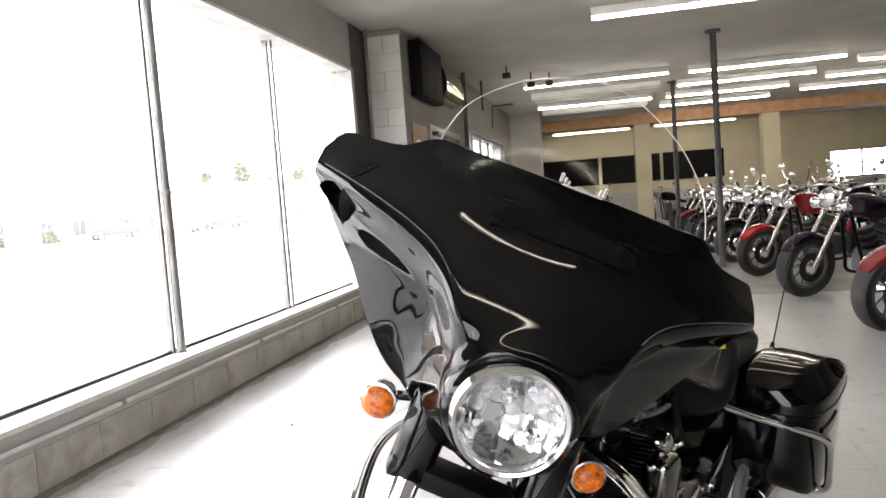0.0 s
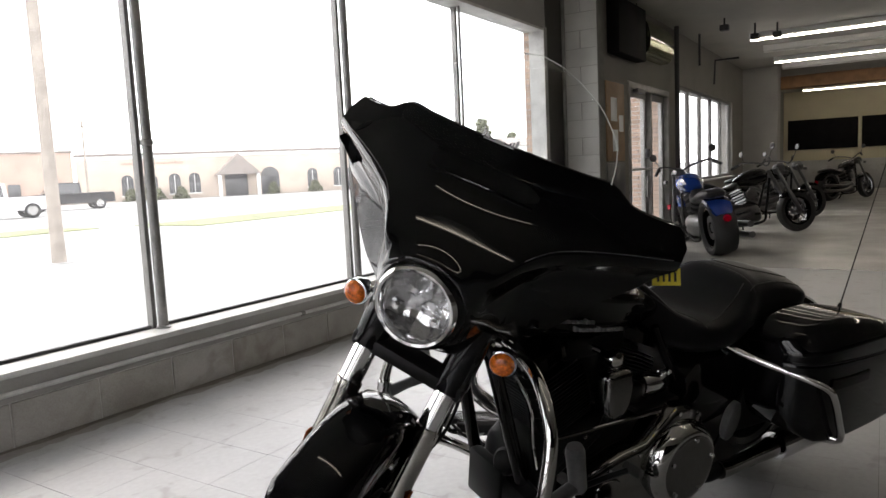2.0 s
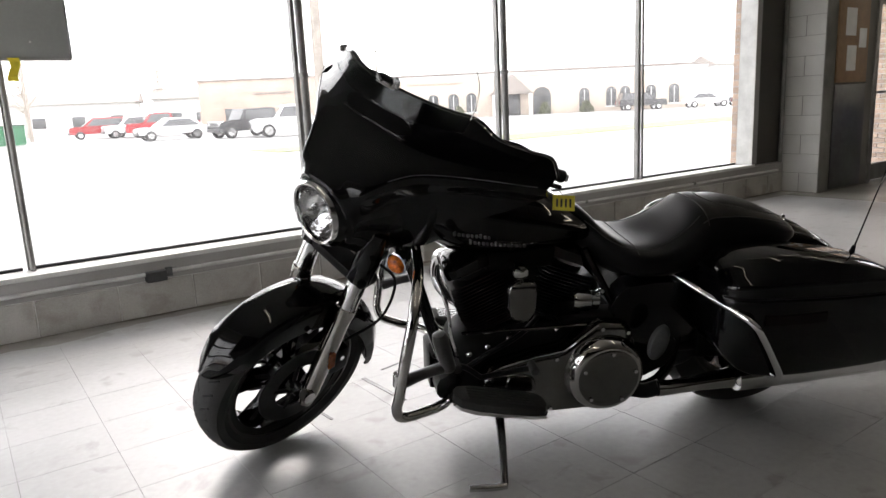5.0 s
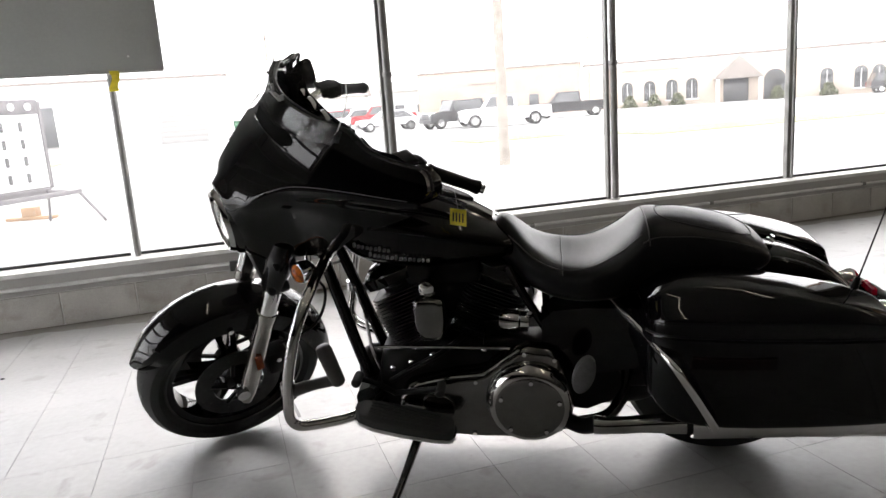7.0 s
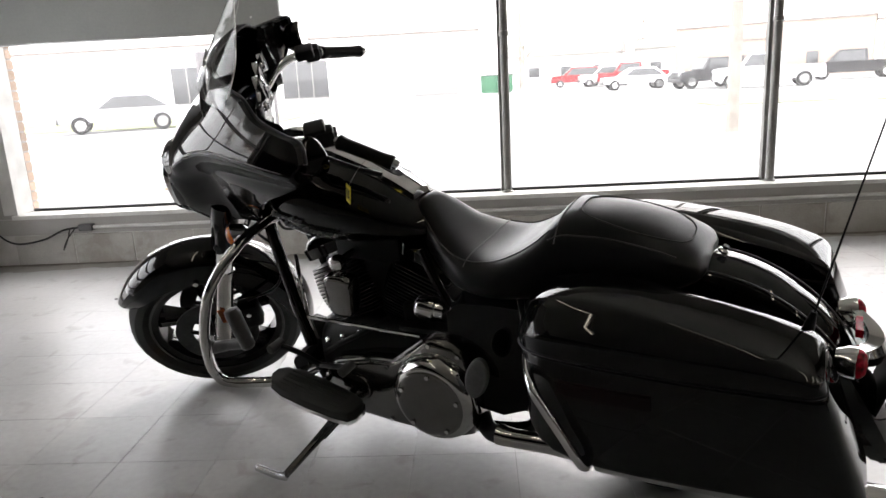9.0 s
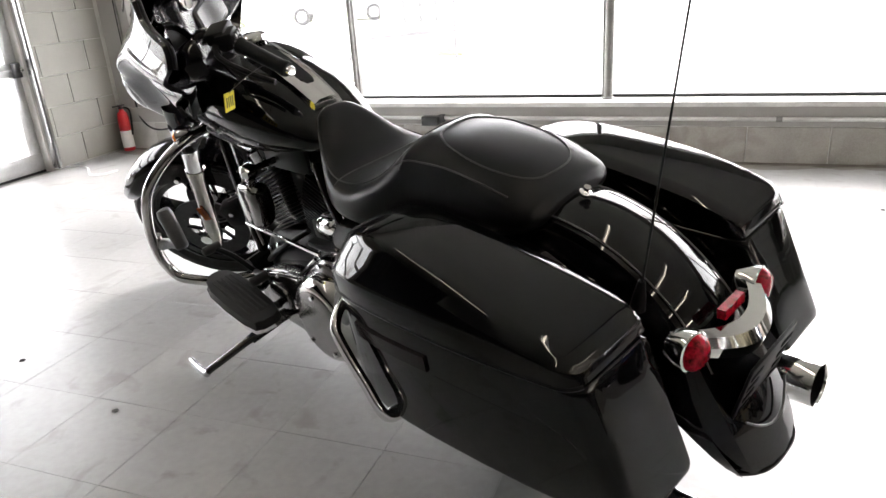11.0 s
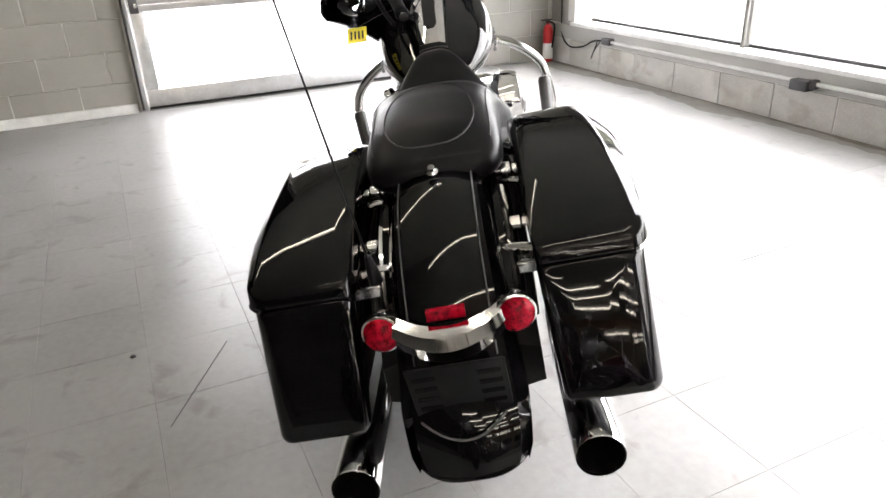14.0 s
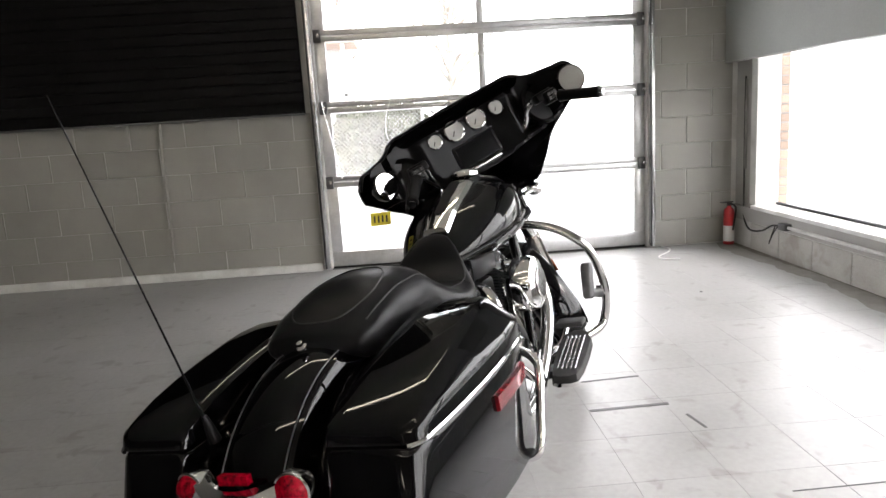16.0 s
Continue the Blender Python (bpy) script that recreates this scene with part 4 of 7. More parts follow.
for y in (-0.09, -0.03, 0.03, 0.09):
    front("vent_fin", box((fairing_x(y, VENT(y)) - 0.004, y - 0.012, VENT(y) - 0.015), (fairing_x(y, VENT(y)) + 0.003, y + 0.012, VENT(y) - 0.004), 0.003), SATIN_BLACK, vent)
# Pale pinstripe along the crease of each wing.
for s in (1, -1):
    stripe = []
    for a in np.linspace(0.166, 0.45, 24):
        z = curve(a, CREASE_Y, CREASE_Z) + 0.008
        stripe.append((fairing_x(a, z) + 0.0015, s * a, z))
    front("pinstripe", tube(stripe, 0.0012, None, 6, rounded=False), STRIPE, fairing)
# Windshield.
SCREEN_TOP_Y, SCREEN_TOP_Z = [0, 0.06, 0.15, 0.20, 0.235, 0.250, 0.257], [1.405, 1.395, 1.356, 1.318, 1.278, 1.240, 1.206]
screen_x = lambda y, z: max(1.276 - 0.82 * (z - 1.205) - 1.15 * y * y, fairing_x(y, min(z, 1.205)) + 0.010 if z < 1.206 else 0)
bm = bmesh.new()
cols_ = []
for thick in (0.0, -0.003):
    grid = []
    for i in range(33):
        y = 0.256 * math.sin(math.pi / 2 * (-1 + i / 16))
        top, low = curve(abs(y), SCREEN_TOP_Y, SCREEN_TOP_Z), 1.174 + 0.10 * y * y
        grid.append([bm.verts.new((screen_x(y, z) + thick, y, z)) for z in (low + (top - low) * k / 12 for k in range(13))])
    cols_.append(grid)
for g in cols_:
    for a, b in zip(g, g[1:]):
        for k in range(12):
            bm.faces.new((a[k], a[k + 1], b[k + 1], b[k]))
g, h = cols_
for k in range(12):
    bm.faces.new((g[0][k], g[0][k + 1], h[0][k + 1], h[0][k]))
    bm.faces.new((g[-1][k], g[-1][k + 1], h[-1][k + 1], h[-1][k]))
for i in range(32):
    bm.faces.new((g[i][12], g[i + 1][12], h[i + 1][12], h[i][12]))
    bm.faces.new((g[i][0], g[i + 1][0], h[i + 1][0], h[i][0]))
windshield = front("windshield", bm, SCREEN_PLASTIC, None, "clear curved plastic windshield")
windshield.visible_shadow = False
edge = []
for i in range(33):
    y = 0.256 * math.sin(math.pi / 2 * (-1 + i / 16))
    z = curve(abs(y), SCREEN_TOP_Y, SCREEN_TOP_Z)
    edge.append((screen_x(y, z) - 0.0015, y, z))
front("edge_bead", tube(edge, 0.0013, None, 6, rounded=False), SCREEN_EDGE, windshield, "pale polished screen edge")
emblem = bmesh.new()
for y0, y1, z0, z1 in ((-0.042, -0.037, 1.2235, 1.239), (-0.034, -0.030, 1.2235, 1.234), (-0.027, -0.024, 1.2235, 1.230), (0.024, 0.027, 1.2235, 1.230), (0.030, 0.034, 1.2235, 1.234), (0.037, 0.042, 1.2235, 1.239), (-0.036, 0.036, 1.2205, 1.2225), (-0.012, 0.012, 1.2235, 1.2265)):
    x = screen_x(0.03, (z0 + z1) / 2)
    box((x - 0.001, y0, z0), (x + 0.006, y1, z1), 0, emblem)
front("emblem", emblem, BADGE, windshield, "pale winged emblem")
for y in (0.205, 0.0, -0.205):
    c = Vector((fairing_x(y, 1.196) + 0.001, y, 1.197))
    front("screen_bolt", lathe([(0, 0.006), (0.003, 0.005)], c, c + Vector((1, 0, 0.6)), sides=10), GLOSS_BLACK, fairing)

# Headlamp.
LAMP = Vector((1.455, -0.004, 0.882))
lamp = front("headlamp", ring_about(LAMP + Vector((0.022, 0, 0)), (1, 0, 0), [(0.080, 0.004), (0.084, 0.014), (0.090, 0.016), (0.096, 0.006), (0.097, -0.02), (0.085, -0.02)], sides=48), CHROME, None, "round headlamp with a chrome ring")
front("lamp_shell", ring_about(LAMP + Vector((0.012, 0, 0)), (1, 0, 0), [(0.096, 0.012), (0.106, 0.004), (0.112, -0.02), (0.10, -0.03)], sides=48), GLOSS_BLACK, lamp)
# Reflector with upright flutes and a stepped lower half.
bowl = bmesh.new()
rings = []
for k in range(19):
    f = k / 18
    r = 0.082 * f + 0.001
    ring = []
    for j in range(64):
        a = 2 * math.pi * j / 64
        y, z = r * math.cos(a), r * math.sin(a)
        flute = 0.0035 * abs(math.sin(y / 0.0105)) + 0.003 * (math.floor(z / 0.027) % 2)
        ring.append((LAMP.x - 0.030 + 0.040 * f * f + flute, LAMP.y + y, LAMP.z + z))
    rings.append(ring)
loft(rings, bowl, caps=False)
front("reflector", bowl, FACET, lamp, "fluted silver reflector")
front("bulb_cap", lathe([(0, 0.016), (0.025, 0.017), (0.036, 0.010), (0.037, 0.001)], LAMP + Vector((-0.03, 0, 0.010)), LAMP + Vector((1, 0, 0.010)), sides=20), FACET, lamp)
for y in (-0.045, 0.045):
    front("bulb_shield", lathe([(0, 0.010), (0.02, 0.011), (0.026, 0.006)], LAMP + Vector((-0.015, y, -0.028)), LAMP + Vector((1, y, -0.028)), sides=14), CHROME, lamp)
front("lens", lathe([(0.018, 0.084), (0.030, 0.070), (0.037, 0.045), (0.040, 0.001)], LAMP, LAMP + Vector((1, 0, 0)), sides=40), CLEAR_LENS, lamp).visible_shadow = False


# Turn signals.
def signal(place, center, way, r, lens_mat, back_mat, stem_from, label):
    c, w = Vector(center), Vector(way).normalized()
    body = place("turn_signal", lathe([(-0.045, r * 0.35), (-0.035, r * 0.8), (-0.012, r * 1.02), (0.004, r * 1.04), (0.006, r * 0.93)], c, c + w, sides=24), CHROME, None, label)
    place("lens", lathe([(0.004, r * 0.95), (0.014, r * 0.86), (0.022, r * 0.55), (0.024, 0.001)], c, c + w, sides=24), lens_mat, body)
    place("stem", tube([stem_from, c - w * 0.03], 0.009, None, 8), CHROME, body)
    return body


for s in (1, -1):
    signal(front, (1.340, 0.198 * s, 0.764), (1, 0.15 * s, 0), 0.032, AMBER_BACK, AMBER_BACK, (1.29, 0.13 * s, 0.770), "round amber turn signal")
    signal(rear, (-0.405, 0.118 * s, 0.492), (-1, 0.12 * s, 0.0), 0.035, RED_LENS, RED_LENS, (-0.40, 0.06 * s, 0.49), "round red tail lamp and turn signal")

# Instruments.
for y, r in ((0.135, 0.026), (0.048, 0.036), (-0.048, 0.036), (-0.135, 0.026)):
    c = Vector((dash_x(y, 1.105) - 0.004, y, 1.105))
    g = inside("gauge", lathe([(0.0, r * 1.12), (0.012, r * 1.08), (0.014, r * 0.98), (0.006, r * 0.95)], c, c + Vector((-1, 0, 0.15)), sides=28), CHROME, dash, "round gauge with a chrome ring")
    inside("dial", lathe([(0.008, r * 0.95), (0.0085, 0.001)], c, c + Vector((-1, 0, 0.15)), sides=28), DIAL, g)
    inside("needle", tube([c + Vector((-0.010, 0, 0.001)), c + Vector((-0.010, r * 0.4, -r * 0.45))], 0.002, None, 6), INK, g)
screen_frame = inside("display", box((dash_x(0, 1.0) - 0.012, -0.092, 0.955), (dash_x(0, 1.0) + 0.01, 0.092, 1.055), 0.008), SATIN_BLACK, dash, "dark rectangular display")
inside("display_glass", box((dash_x(0, 1.0) - 0.014, -0.08, 0.965), (dash_x(0, 1.0) - 0.0125, 0.08, 1.045), 0), SCREEN_DARK, screen_frame)
inside("button_row", box((dash_x(0, 1.0) - 0.016, -0.075, 0.942), (dash_x(0, 1.0) + 0.004, 0.075, 0.952), 0.003), DULL_CHROME, dash)
for s in (1, -1):
    c = Vector((dash_x(0.30, 1.03) - 0.002, 0.300 * s, 1.035))
    sp = inside("speaker", ring_about(c, (-1, 0.25 * s, 0.1), [(0.085, 0.0), (0.085, 0.02), (0.075, 0.026), (0.066, 0.012), (0.066, 0.0)], sides=36), DASH_BLACK, dash, "round black speaker pod")
    inside("speaker_mesh", lathe([(0.010, 0.067), (0.014, 0.04), (0.010, 0.001)], c, c + Vector((-1, 0.25 * s, 0.1)), sides=28), SATIN_BLACK, sp)
    # Mirrors at the wing tips.
    c = Vector((1.026, 0.402 * s, 1.053))
    m_ = inside("mirror", lathe([(-0.050, 0.012), (-0.044, 0.027), (-0.026, 0.043), (0.0, 0.051), (0.014, 0.052), (0.02, 0.047)], c, c + Vector((-1, -0.225 - 0.375 * s, -0.05 * s)), sides=32), GLOSS_BLACK, None, "round mirror in a gloss black housing")
    inside("mirror_glass", lathe([(0.0205, 0.047), (0.021, 0.001)], c, c + Vector((-1, -0.225 - 0.375 * s, -0.05 * s)), sides=28), CHROME, m_)

# Handlebar.
bar_line = [(1.215, 0.0, 0.940), (1.215, 0.08, 0.940), (1.200, 0.170, 0.955), (1.150, 0.212, 0.995), (1.085, 0.232, 1.045), (0.995, 0.278, 1.038), (0.82, 0.385, 0.955)]
handlebar = inside("handlebar", tube([*[(x, -y, z) for x, y, z in bar_line[::-1]], *bar_line[1:]], 0.0135, None, 12), CHROME, None, "chrome handlebar")
for s in (1, -1):
    a, b = Vector((0.955, 0.303 * s, 1.019)), Vector((0.822, 0.384 * s, 0.956))
    g = inside("grip", lathe([(-0.004, 0.018), (0.0, 0.022), (0.02, 0.019), (0.13, 0.018), (0.15, 0.021), (0.157, 0.019), (0.158, 0.002)], a, b, sides=18), SATIN_BLACK, handlebar, "black rubber grip")
    c = a + Vector((0.032, -0.02 * s, 0.016))
    sw = inside("switch_housing", box(c - Vector((0.026, 0.026, 0.024)), c + Vector((0.026, 0.026, 0.024)), 0.010), SATIN_BLACK, handlebar)
    for k in range(3):
        for z in (-0.012, 0.003):
            inside("switch_key", box(c + Vector((-0.033, -0.018 + 0.013 * k, z)), c + Vector((-0.026, -0.008 + 0.013 * k, z + 0.011)), 0.002), SWITCH_GREY, sw)
    lever = [c + Vector((0.035, 0.0, 0.01)), a + Vector((0.06, 0.02 * s, -0.005)), a.lerp(b, 0.5) + Vector((0.058, 0.02 * s, -0.01)), b + Vector((0.045, 0.015 * s, -0.01))]
    inside("hand_lever", tube(lever, 0.0075, None, 8), SATIN_BLACK, handlebar)
    box_c = a + Vector((0.055, -0.035 * s, 0.03))
    inside("reservoir", box(box_c - Vector((0.03, 0.035, 0.016)), box_c + Vector((0.03, 0.035, 0.018)), 0.008), SATIN_BLACK, handlebar)
    if s > 0:
        cable = [c + Vector((0.03, 0, 0)), (1.10, 0.20, 0.93), (1.20, 0.14, 0.80), (1.22, 0.10, 0.66), (1.16, 0.05, 0.60)]
        inside("cable", tube(cable, 0.005, None, 8), SATIN_BLACK, handlebar)
inside("brake_hose", tube([(1.30, 0.10, 0.66), (1.25, 0.13, 0.58), (1.30, 0.135, 0.46), (1.42, 0.10, 0.40)], 0.005, None, 8), SATIN_BLACK)

# Frame.
for s in (1, -1):
    rear("frame_tube", tube([(1.20, 0.035 * s, 0.80), (1.165, 0.075 * s, 0.66), (1.085, 0.105 * s, 0.36), (1.03, 0.11 * s, 0.19), (0.94, 0.115 * s, 0.135), (0.45, 0.115 * s, 0.135), (0.30, 0.12 * s, 0.22), (0.28, 0.12 * s, 0.50)], 0.019, None, 10), GLOSS_BLACK)
rear("backbone", tube([(1.22, 0, 0.78), (0.95, 0, 0.72), (0.62, 0, 0.66), (0.30, 0, 0.56), (-0.05, 0, 0.55)], 0.032, None, 10), SATIN_BLACK)
rear("steering_head", lathe([(-0.11, 0.032), (-0.10, 0.038), (0.10, 0.038), (0.11, 0.032)], HEADSTOCK - RAKE * 0.02 + Vector((-0.02, 0, 0)), HEADSTOCK + RAKE + Vector((-0.02, 0, 0)), sides=16), GLOSS_BLACK)
rear("oil_cooler", box((1.075, -0.075, 0.20), (1.115, 0.075, 0.33), 0.01), SATIN_BLACK)
rear("voltage_regulator", loft([[(x, y, z) for y, z in ((0.04, lo), (0.165, lo + 0.01), (0.172, hi - 0.02), (0.04, hi))] for x, lo, hi in ((1.045, 0.215, 0.315), (1.06, 0.205, 0.325), (1.095, 0.210, 0.310), (1.105, 0.225, 0.290))]), SATIN_BLACK)
rear("oil_filter", lathe([(0, 0.03), (0.01, 0.038), (0.10, 0.038), (0.108, 0.03)], (1.0, 0.045, 0.315), (1.085, 0.06, 0.345), sides=20), SATIN_BLACK)

# Fuel tank.
tank = rear("fuel_tank", body_loft([(1.135, 0.05, 0.77, 0.86, 0), (1.11, 0.115, 0.725, 0.900, 0), (1.05, 0.166, 0.685, 0.928, 0), (0.97, 0.184, 0.662, 0.926, 0), (0.87, 0.183, 0.655, 0.892, 0), (0.76, 0.165, 0.660, 0.846, 0), (0.66, 0.13, 0.672, 0.786, 0), (0.59, 0.085, 0.68, 0.745, 0), (0.57, 0.03, 0.70, 0.73, 0)], 2.3), GLOSS_BLACK, None, "gloss black teardrop fuel tank")
top_of_tank = lambda x: curve(x, [0.57, 0.59, 0.66, 0.76, 0.87, 0.97, 1.05, 1.11], [0.73, 0.745, 0.786, 0.846, 0.892, 0.926, 0.928, 0.900])
console = rear("tank_console", loft([[(x, y * w, top_of_tank(x) + h) for y, h in ((-1, -0.014), (-0.8, 0.014), (-0.42, 0.021), (0.42, 0.021), (0.8, 0.014), (1, -0.014))] for x, w in ((1.06, 0.042), (1.0, 0.060), (0.90, 0.058), (0.80, 0.055), (0.72, 0.052), (0.655, 0.048))]), CHROME, tank, "chrome tank console")
rear("console_inlay", loft([[(x, y * w, top_of_tank(x) + h) for y, h in ((-1, 0.018), (-0.8, 0.0235), (0.8, 0.0235), (1, 0.018))] for x, w in ((0.905, 0.012), (0.89, 0.024), (0.82, 0.024), (0.725, 0.022), (0.71, 0.012))]), SATIN_BLACK, console)
filler = Vector((0.975, -0.010, 0.936))
rear("filler_cap", lathe([(0, 0.050), (0.012, 0.049), (0.022, 0.038), (0.027, 0.001)], filler, filler + Vector((0.1, 0, 1)), sides=28), CHROME, console)
# Badge: two rows of thin upright strokes on a thin underline, one badge a side.
for s in (1, -1):
    for x0, z0, count in ((1.045, 0.775, 9), (1.000, 0.748, 14)):
        for k in range(count):
            x = x0 - k * 0.0125
            z = z0 - k * 0.0019
            y = 0.1715 + 0.013 * math.sin(min(1, max(0, (1.06 - x) / 0.26)) * math.pi)
            h = 0.013 if k in (0, 6) else 0.0085
            rear("badge_bar", box((x - 0.0065 - 0.002 * (k % 2), s * (y + 0.004) - 0.005, z - 0.0075), (x, s * (y + 0.004) + 0.005, z - 0.0075 + h), 0.001, None, 1), TANK_BADGE, tank, "silver badge bar")

# Seat.
SEAT_STATIONS = [(0.664, 0.028, 0.69, 0.742, 0), (0.655, 0.048, 0.665, 0.77, 0), (0.628, 0.068, 0.64, 0.79, 0.002), (0.59, 0.098, 0.605, 0.77, 0.006), (0.54, 0.136, 0.575, 0.722, 0.012), (0.47, 0.176, 0.558, 0.688, 0.018), (0.39, 0.188, 0.55, 0.684, 0.022), (0.325, 0.184, 0.55, 0.708, 0.02), (0.275, 0.174, 0.554, 0.738, 0.012), (0.235, 0.162, 0.56, 0.770, 0.004), (0.205, 0.154, 0.566, 0.779, 0.001), (0.17, 0.15, 0.57, 0.777, 0), (0.1, 0.147, 0.578, 0.771, 0), (0.0, 0.147, 0.592, 0.745, 0), (-0.055, 0.141, 0.610, 0.719, 0), (-0.095, 0.122, 0.634, 0.694, 0), (-0.108, 0.09, 0.650, 0.674, 0)]
seat = rear("seat", body_loft(SEAT_STATIONS, 2.7, 40, 5), LEATHER, None, "black vinyl two-up seat with a stitched pillion pad")
SEAT_X, SEAT_W, SEAT_LO, SEAT_HI, SEAT_SAG = (list(c) for c in zip(*SEAT_STATIONS[::-1]))


def on_seat(x, f):
    """A point of the seat's skin: x along it, f from the middle (0) to the side (1)."""
    hw, lo, hi, sag = (curve(x, SEAT_X, c) for c in (SEAT_W, SEAT_LO, SEAT_HI, SEAT_SAG))
    z = (1 - min(0.999, abs(f)) ** 2.7) ** (1 / 2.7)
    return Vector((x, f * hw, (lo + hi) / 2 + z * (hi - lo) / 2 - sag * z * (1 - f * f)))


seam = []
for k in range(33):
    a = 2 * math.pi * k / 32
    x, f = 0.060 + 0.130 * math.cos(a), 0.66 * math.copysign(abs(math.sin(a)) ** 0.6, math.sin(a)) * (1 - 0.10 * math.cos(a))
    seam.append(on_seat(x, f) + Vector((0, 0, 0.0005)))
rear("seam", tube(seam, 0.0022, None, 6, rounded=False), STITCH, seat)
for s in (1, -1):
    rear("seam", tube([on_seat(x, s * (0.70 + 0.22 * ease((x - 0.30) / 0.3))) + Vector((0, 0, 0.0004)) for x in np.linspace(0.24, 0.61, 24)], 0.002, None, 6, rounded=False), STITCH, seat)
    rear("seam", tube([on_seat(x, s * 0.86) + Vector((0, 0.0004 * s, 0)) for x in np.linspace(-0.05, 0.24, 18)], 0.002, None, 6, rounded=False), STITCH, seat)
rear("seam", tube([on_seat(0.222, f) + Vector((0.0004, 0, 0.0004)) for f in np.linspace(-0.93, 0.93, 24)], 0.002, None, 6, rounded=False), STITCH, seat)
rear("seam", tube([on_seat(0.46, f) + Vector((0, 0, 0.0004)) for f in np.linspace(-0.93, 0.93, 24)], 0.0018, None, 6, rounded=False), STITCH, seat)
bolt = Vector((-0.130, 0, 0.672))
rear("seat_bolt", lathe([(0, 0.012), (0.006, 0.012), (0.010, 0.006), (0.018, 0.007)], bolt, bolt + Vector((-0.5, 0, 1)), sides=14), CHROME, seat)


# Saddlebags.
def bag_ring(x, y0, y1, z0, z1, shear, corner, s, n=5):
    pts = []
    for cy, cz, a0 in ((y1 - corner, z1 - corner, 0), (y0 + corner, z1 - corner, 90), (y0 + corner, z0 + corner, 180), (y1 - corner, z0 + corner, 270)):
        for k in range(n):
            a = radians(a0 + 90 * k / (n - 1))
            y, z = cy + corner * math.cos(a), cz + corner * math.sin(a)
            pts.append((x - shear * (0.58 - z), s * y, z))
    return pts


def saddlebag(s):
    seam_z = lambda x: curve(x, [-0.345, -0.1, 0.1, 0.21, 0.27], [0.548, 0.560, 0.572, 0.570, 0.560])
    top_z = lambda x: curve(x, [-0.345, -0.25, -0.1, 0.05, 0.14, 0.21, 0.27], [0.580, 0.620, 0.656, 0.679, 0.680, 0.664, 0.62])
    out_y = lambda x: curve(x, [-0.345, -0.2, 0.0, 0.13, 0.21, 0.27], [0.356, 0.376, 0.390, 0.388, 0.368, 0.320])
    low_z = lambda x: curve(x, [-0.345, -0.1, 0.10, 0.20, 0.27], [0.300, 0.297, 0.303, 0.325, 0.40])
    xs = [-0.345, -0.3445, -0.3425, -0.339, -0.334, -0.327, -0.319, -0.310, -0.292, -0.25, -0.18, -0.10, 0.0, 0.06, 0.12, 0.17, 0.205, 0.228, 0.244, 0.254, 0.259, 0.26]
    shear = lambda x: 0.36 * max(0, min(1, (0.05 - x) / 0.39))

    def rounding(x):
        """How far the skin draws in towards the two ends."""
        for r, u in ((0.034, (-0.345 + 0.034 - x) / 0.034), (0.040, (x - 0.22) / 0.040)):
            if u > 0:
                return r * (1 - math.sqrt(max(0.0, 1 - min(1, u) ** 2)))
        return 0.0

    body, lid = [], []
    for x in xs:
        d = rounding(x)
        ring = bag_ring(x, 0.165 + 0.3 * d, out_y(x) - 0.004 - d, low_z(x) + 0.6 * d, seam_z(x) - 0.004, shear(x), 0.016, s)
        wide = out_y(x) - 0.169
        fall = lambda y, z: 0.014 * max(0.0, (0.55 - z) / 0.25) * max(0.0, min(1.0, (out_y(x) - abs(y)) / wide))
        body.append([(px, py + s * fall(py, pz), pz) for px, py, pz in ring])
        z0, z1 = seam_z(x) + 0.001, top_z(x) - 0.25 * d
        yi, yo = 0.165 + 0.3 * d, out_y(x) + 0.004 - d
        h, w = z1 - z0, yo - yi
        c = curve(x, [-0.345, -0.25, 0.0, 0.2], [0.07, 0.13, 0.27, 0.32]) * w
        v = curve(x, [-0.345, -0.25, 0.0, 0.2], [0.78, 0.62, 0.46, 0.42]) * h
        yt = yo - c
        ring = [(yo, z0), (yo, z0 + 0.5 * v), (yo - 0.02 * c, z0 + 0.9 * v), (yo - 0.10 * c, z0 + v + 0.02 * h), (yo - 0.40 * c, z0 + 0.62 * v + 0.37 * h), (yo - 0.72 * c, z0 + 0.25 * v + 0.72 * h), (yt + 0.08 * c, z0 + 0.965 * h), (yt - 0.01 * w, z0 + 0.985 * h), (yt - 0.05 * w, z1), (yt - 0.25 * w, z1 + 0.01 * h), (yi + 0.16 * w, z1), (yi + 0.06 * w, z1 - 0.03 * h), (yi + 0.01 * w, z1 - 0.12 * h), (yi, z1 - 0.3 * h), (yi, z0)]
        lid.append([(x - shear(x) * (0.58 - z), s * y, z) for y, z in ring])
    for shell in (body, lid):
        mid = sum((Vector(p) for p in shell[0]), Vector()) / len(shell[0])
        for out, f in ((0.0003, 0.975), (0.0012, 0.80), (0.0018, 0.45)):
            shell.insert(0, [mid + (Vector(p) - mid) * f + Vector((-out, 0, 0)) for p in shell[len(shell) - len(xs)]])
    bag = rear("saddlebag", loft(body), GLOSS_BLACK, None, "gloss black hard saddlebag with a hinged lid")
    lid = rear("lid", loft(lid), GLOSS_BLACK, bag)
    line = [(x - shear(x) * (0.58 - seam_z(x)), s * (out_y(x) + 0.002 - rounding(x)), seam_z(x) - 0.001) for x in xs[2:-2]]
    rear("seam_trim", tube(line, 0.0045, None, 6, rounded=False), CHROME if s < 0 else SATIN_BLACK, bag)
    r0 = out_y(0.05)
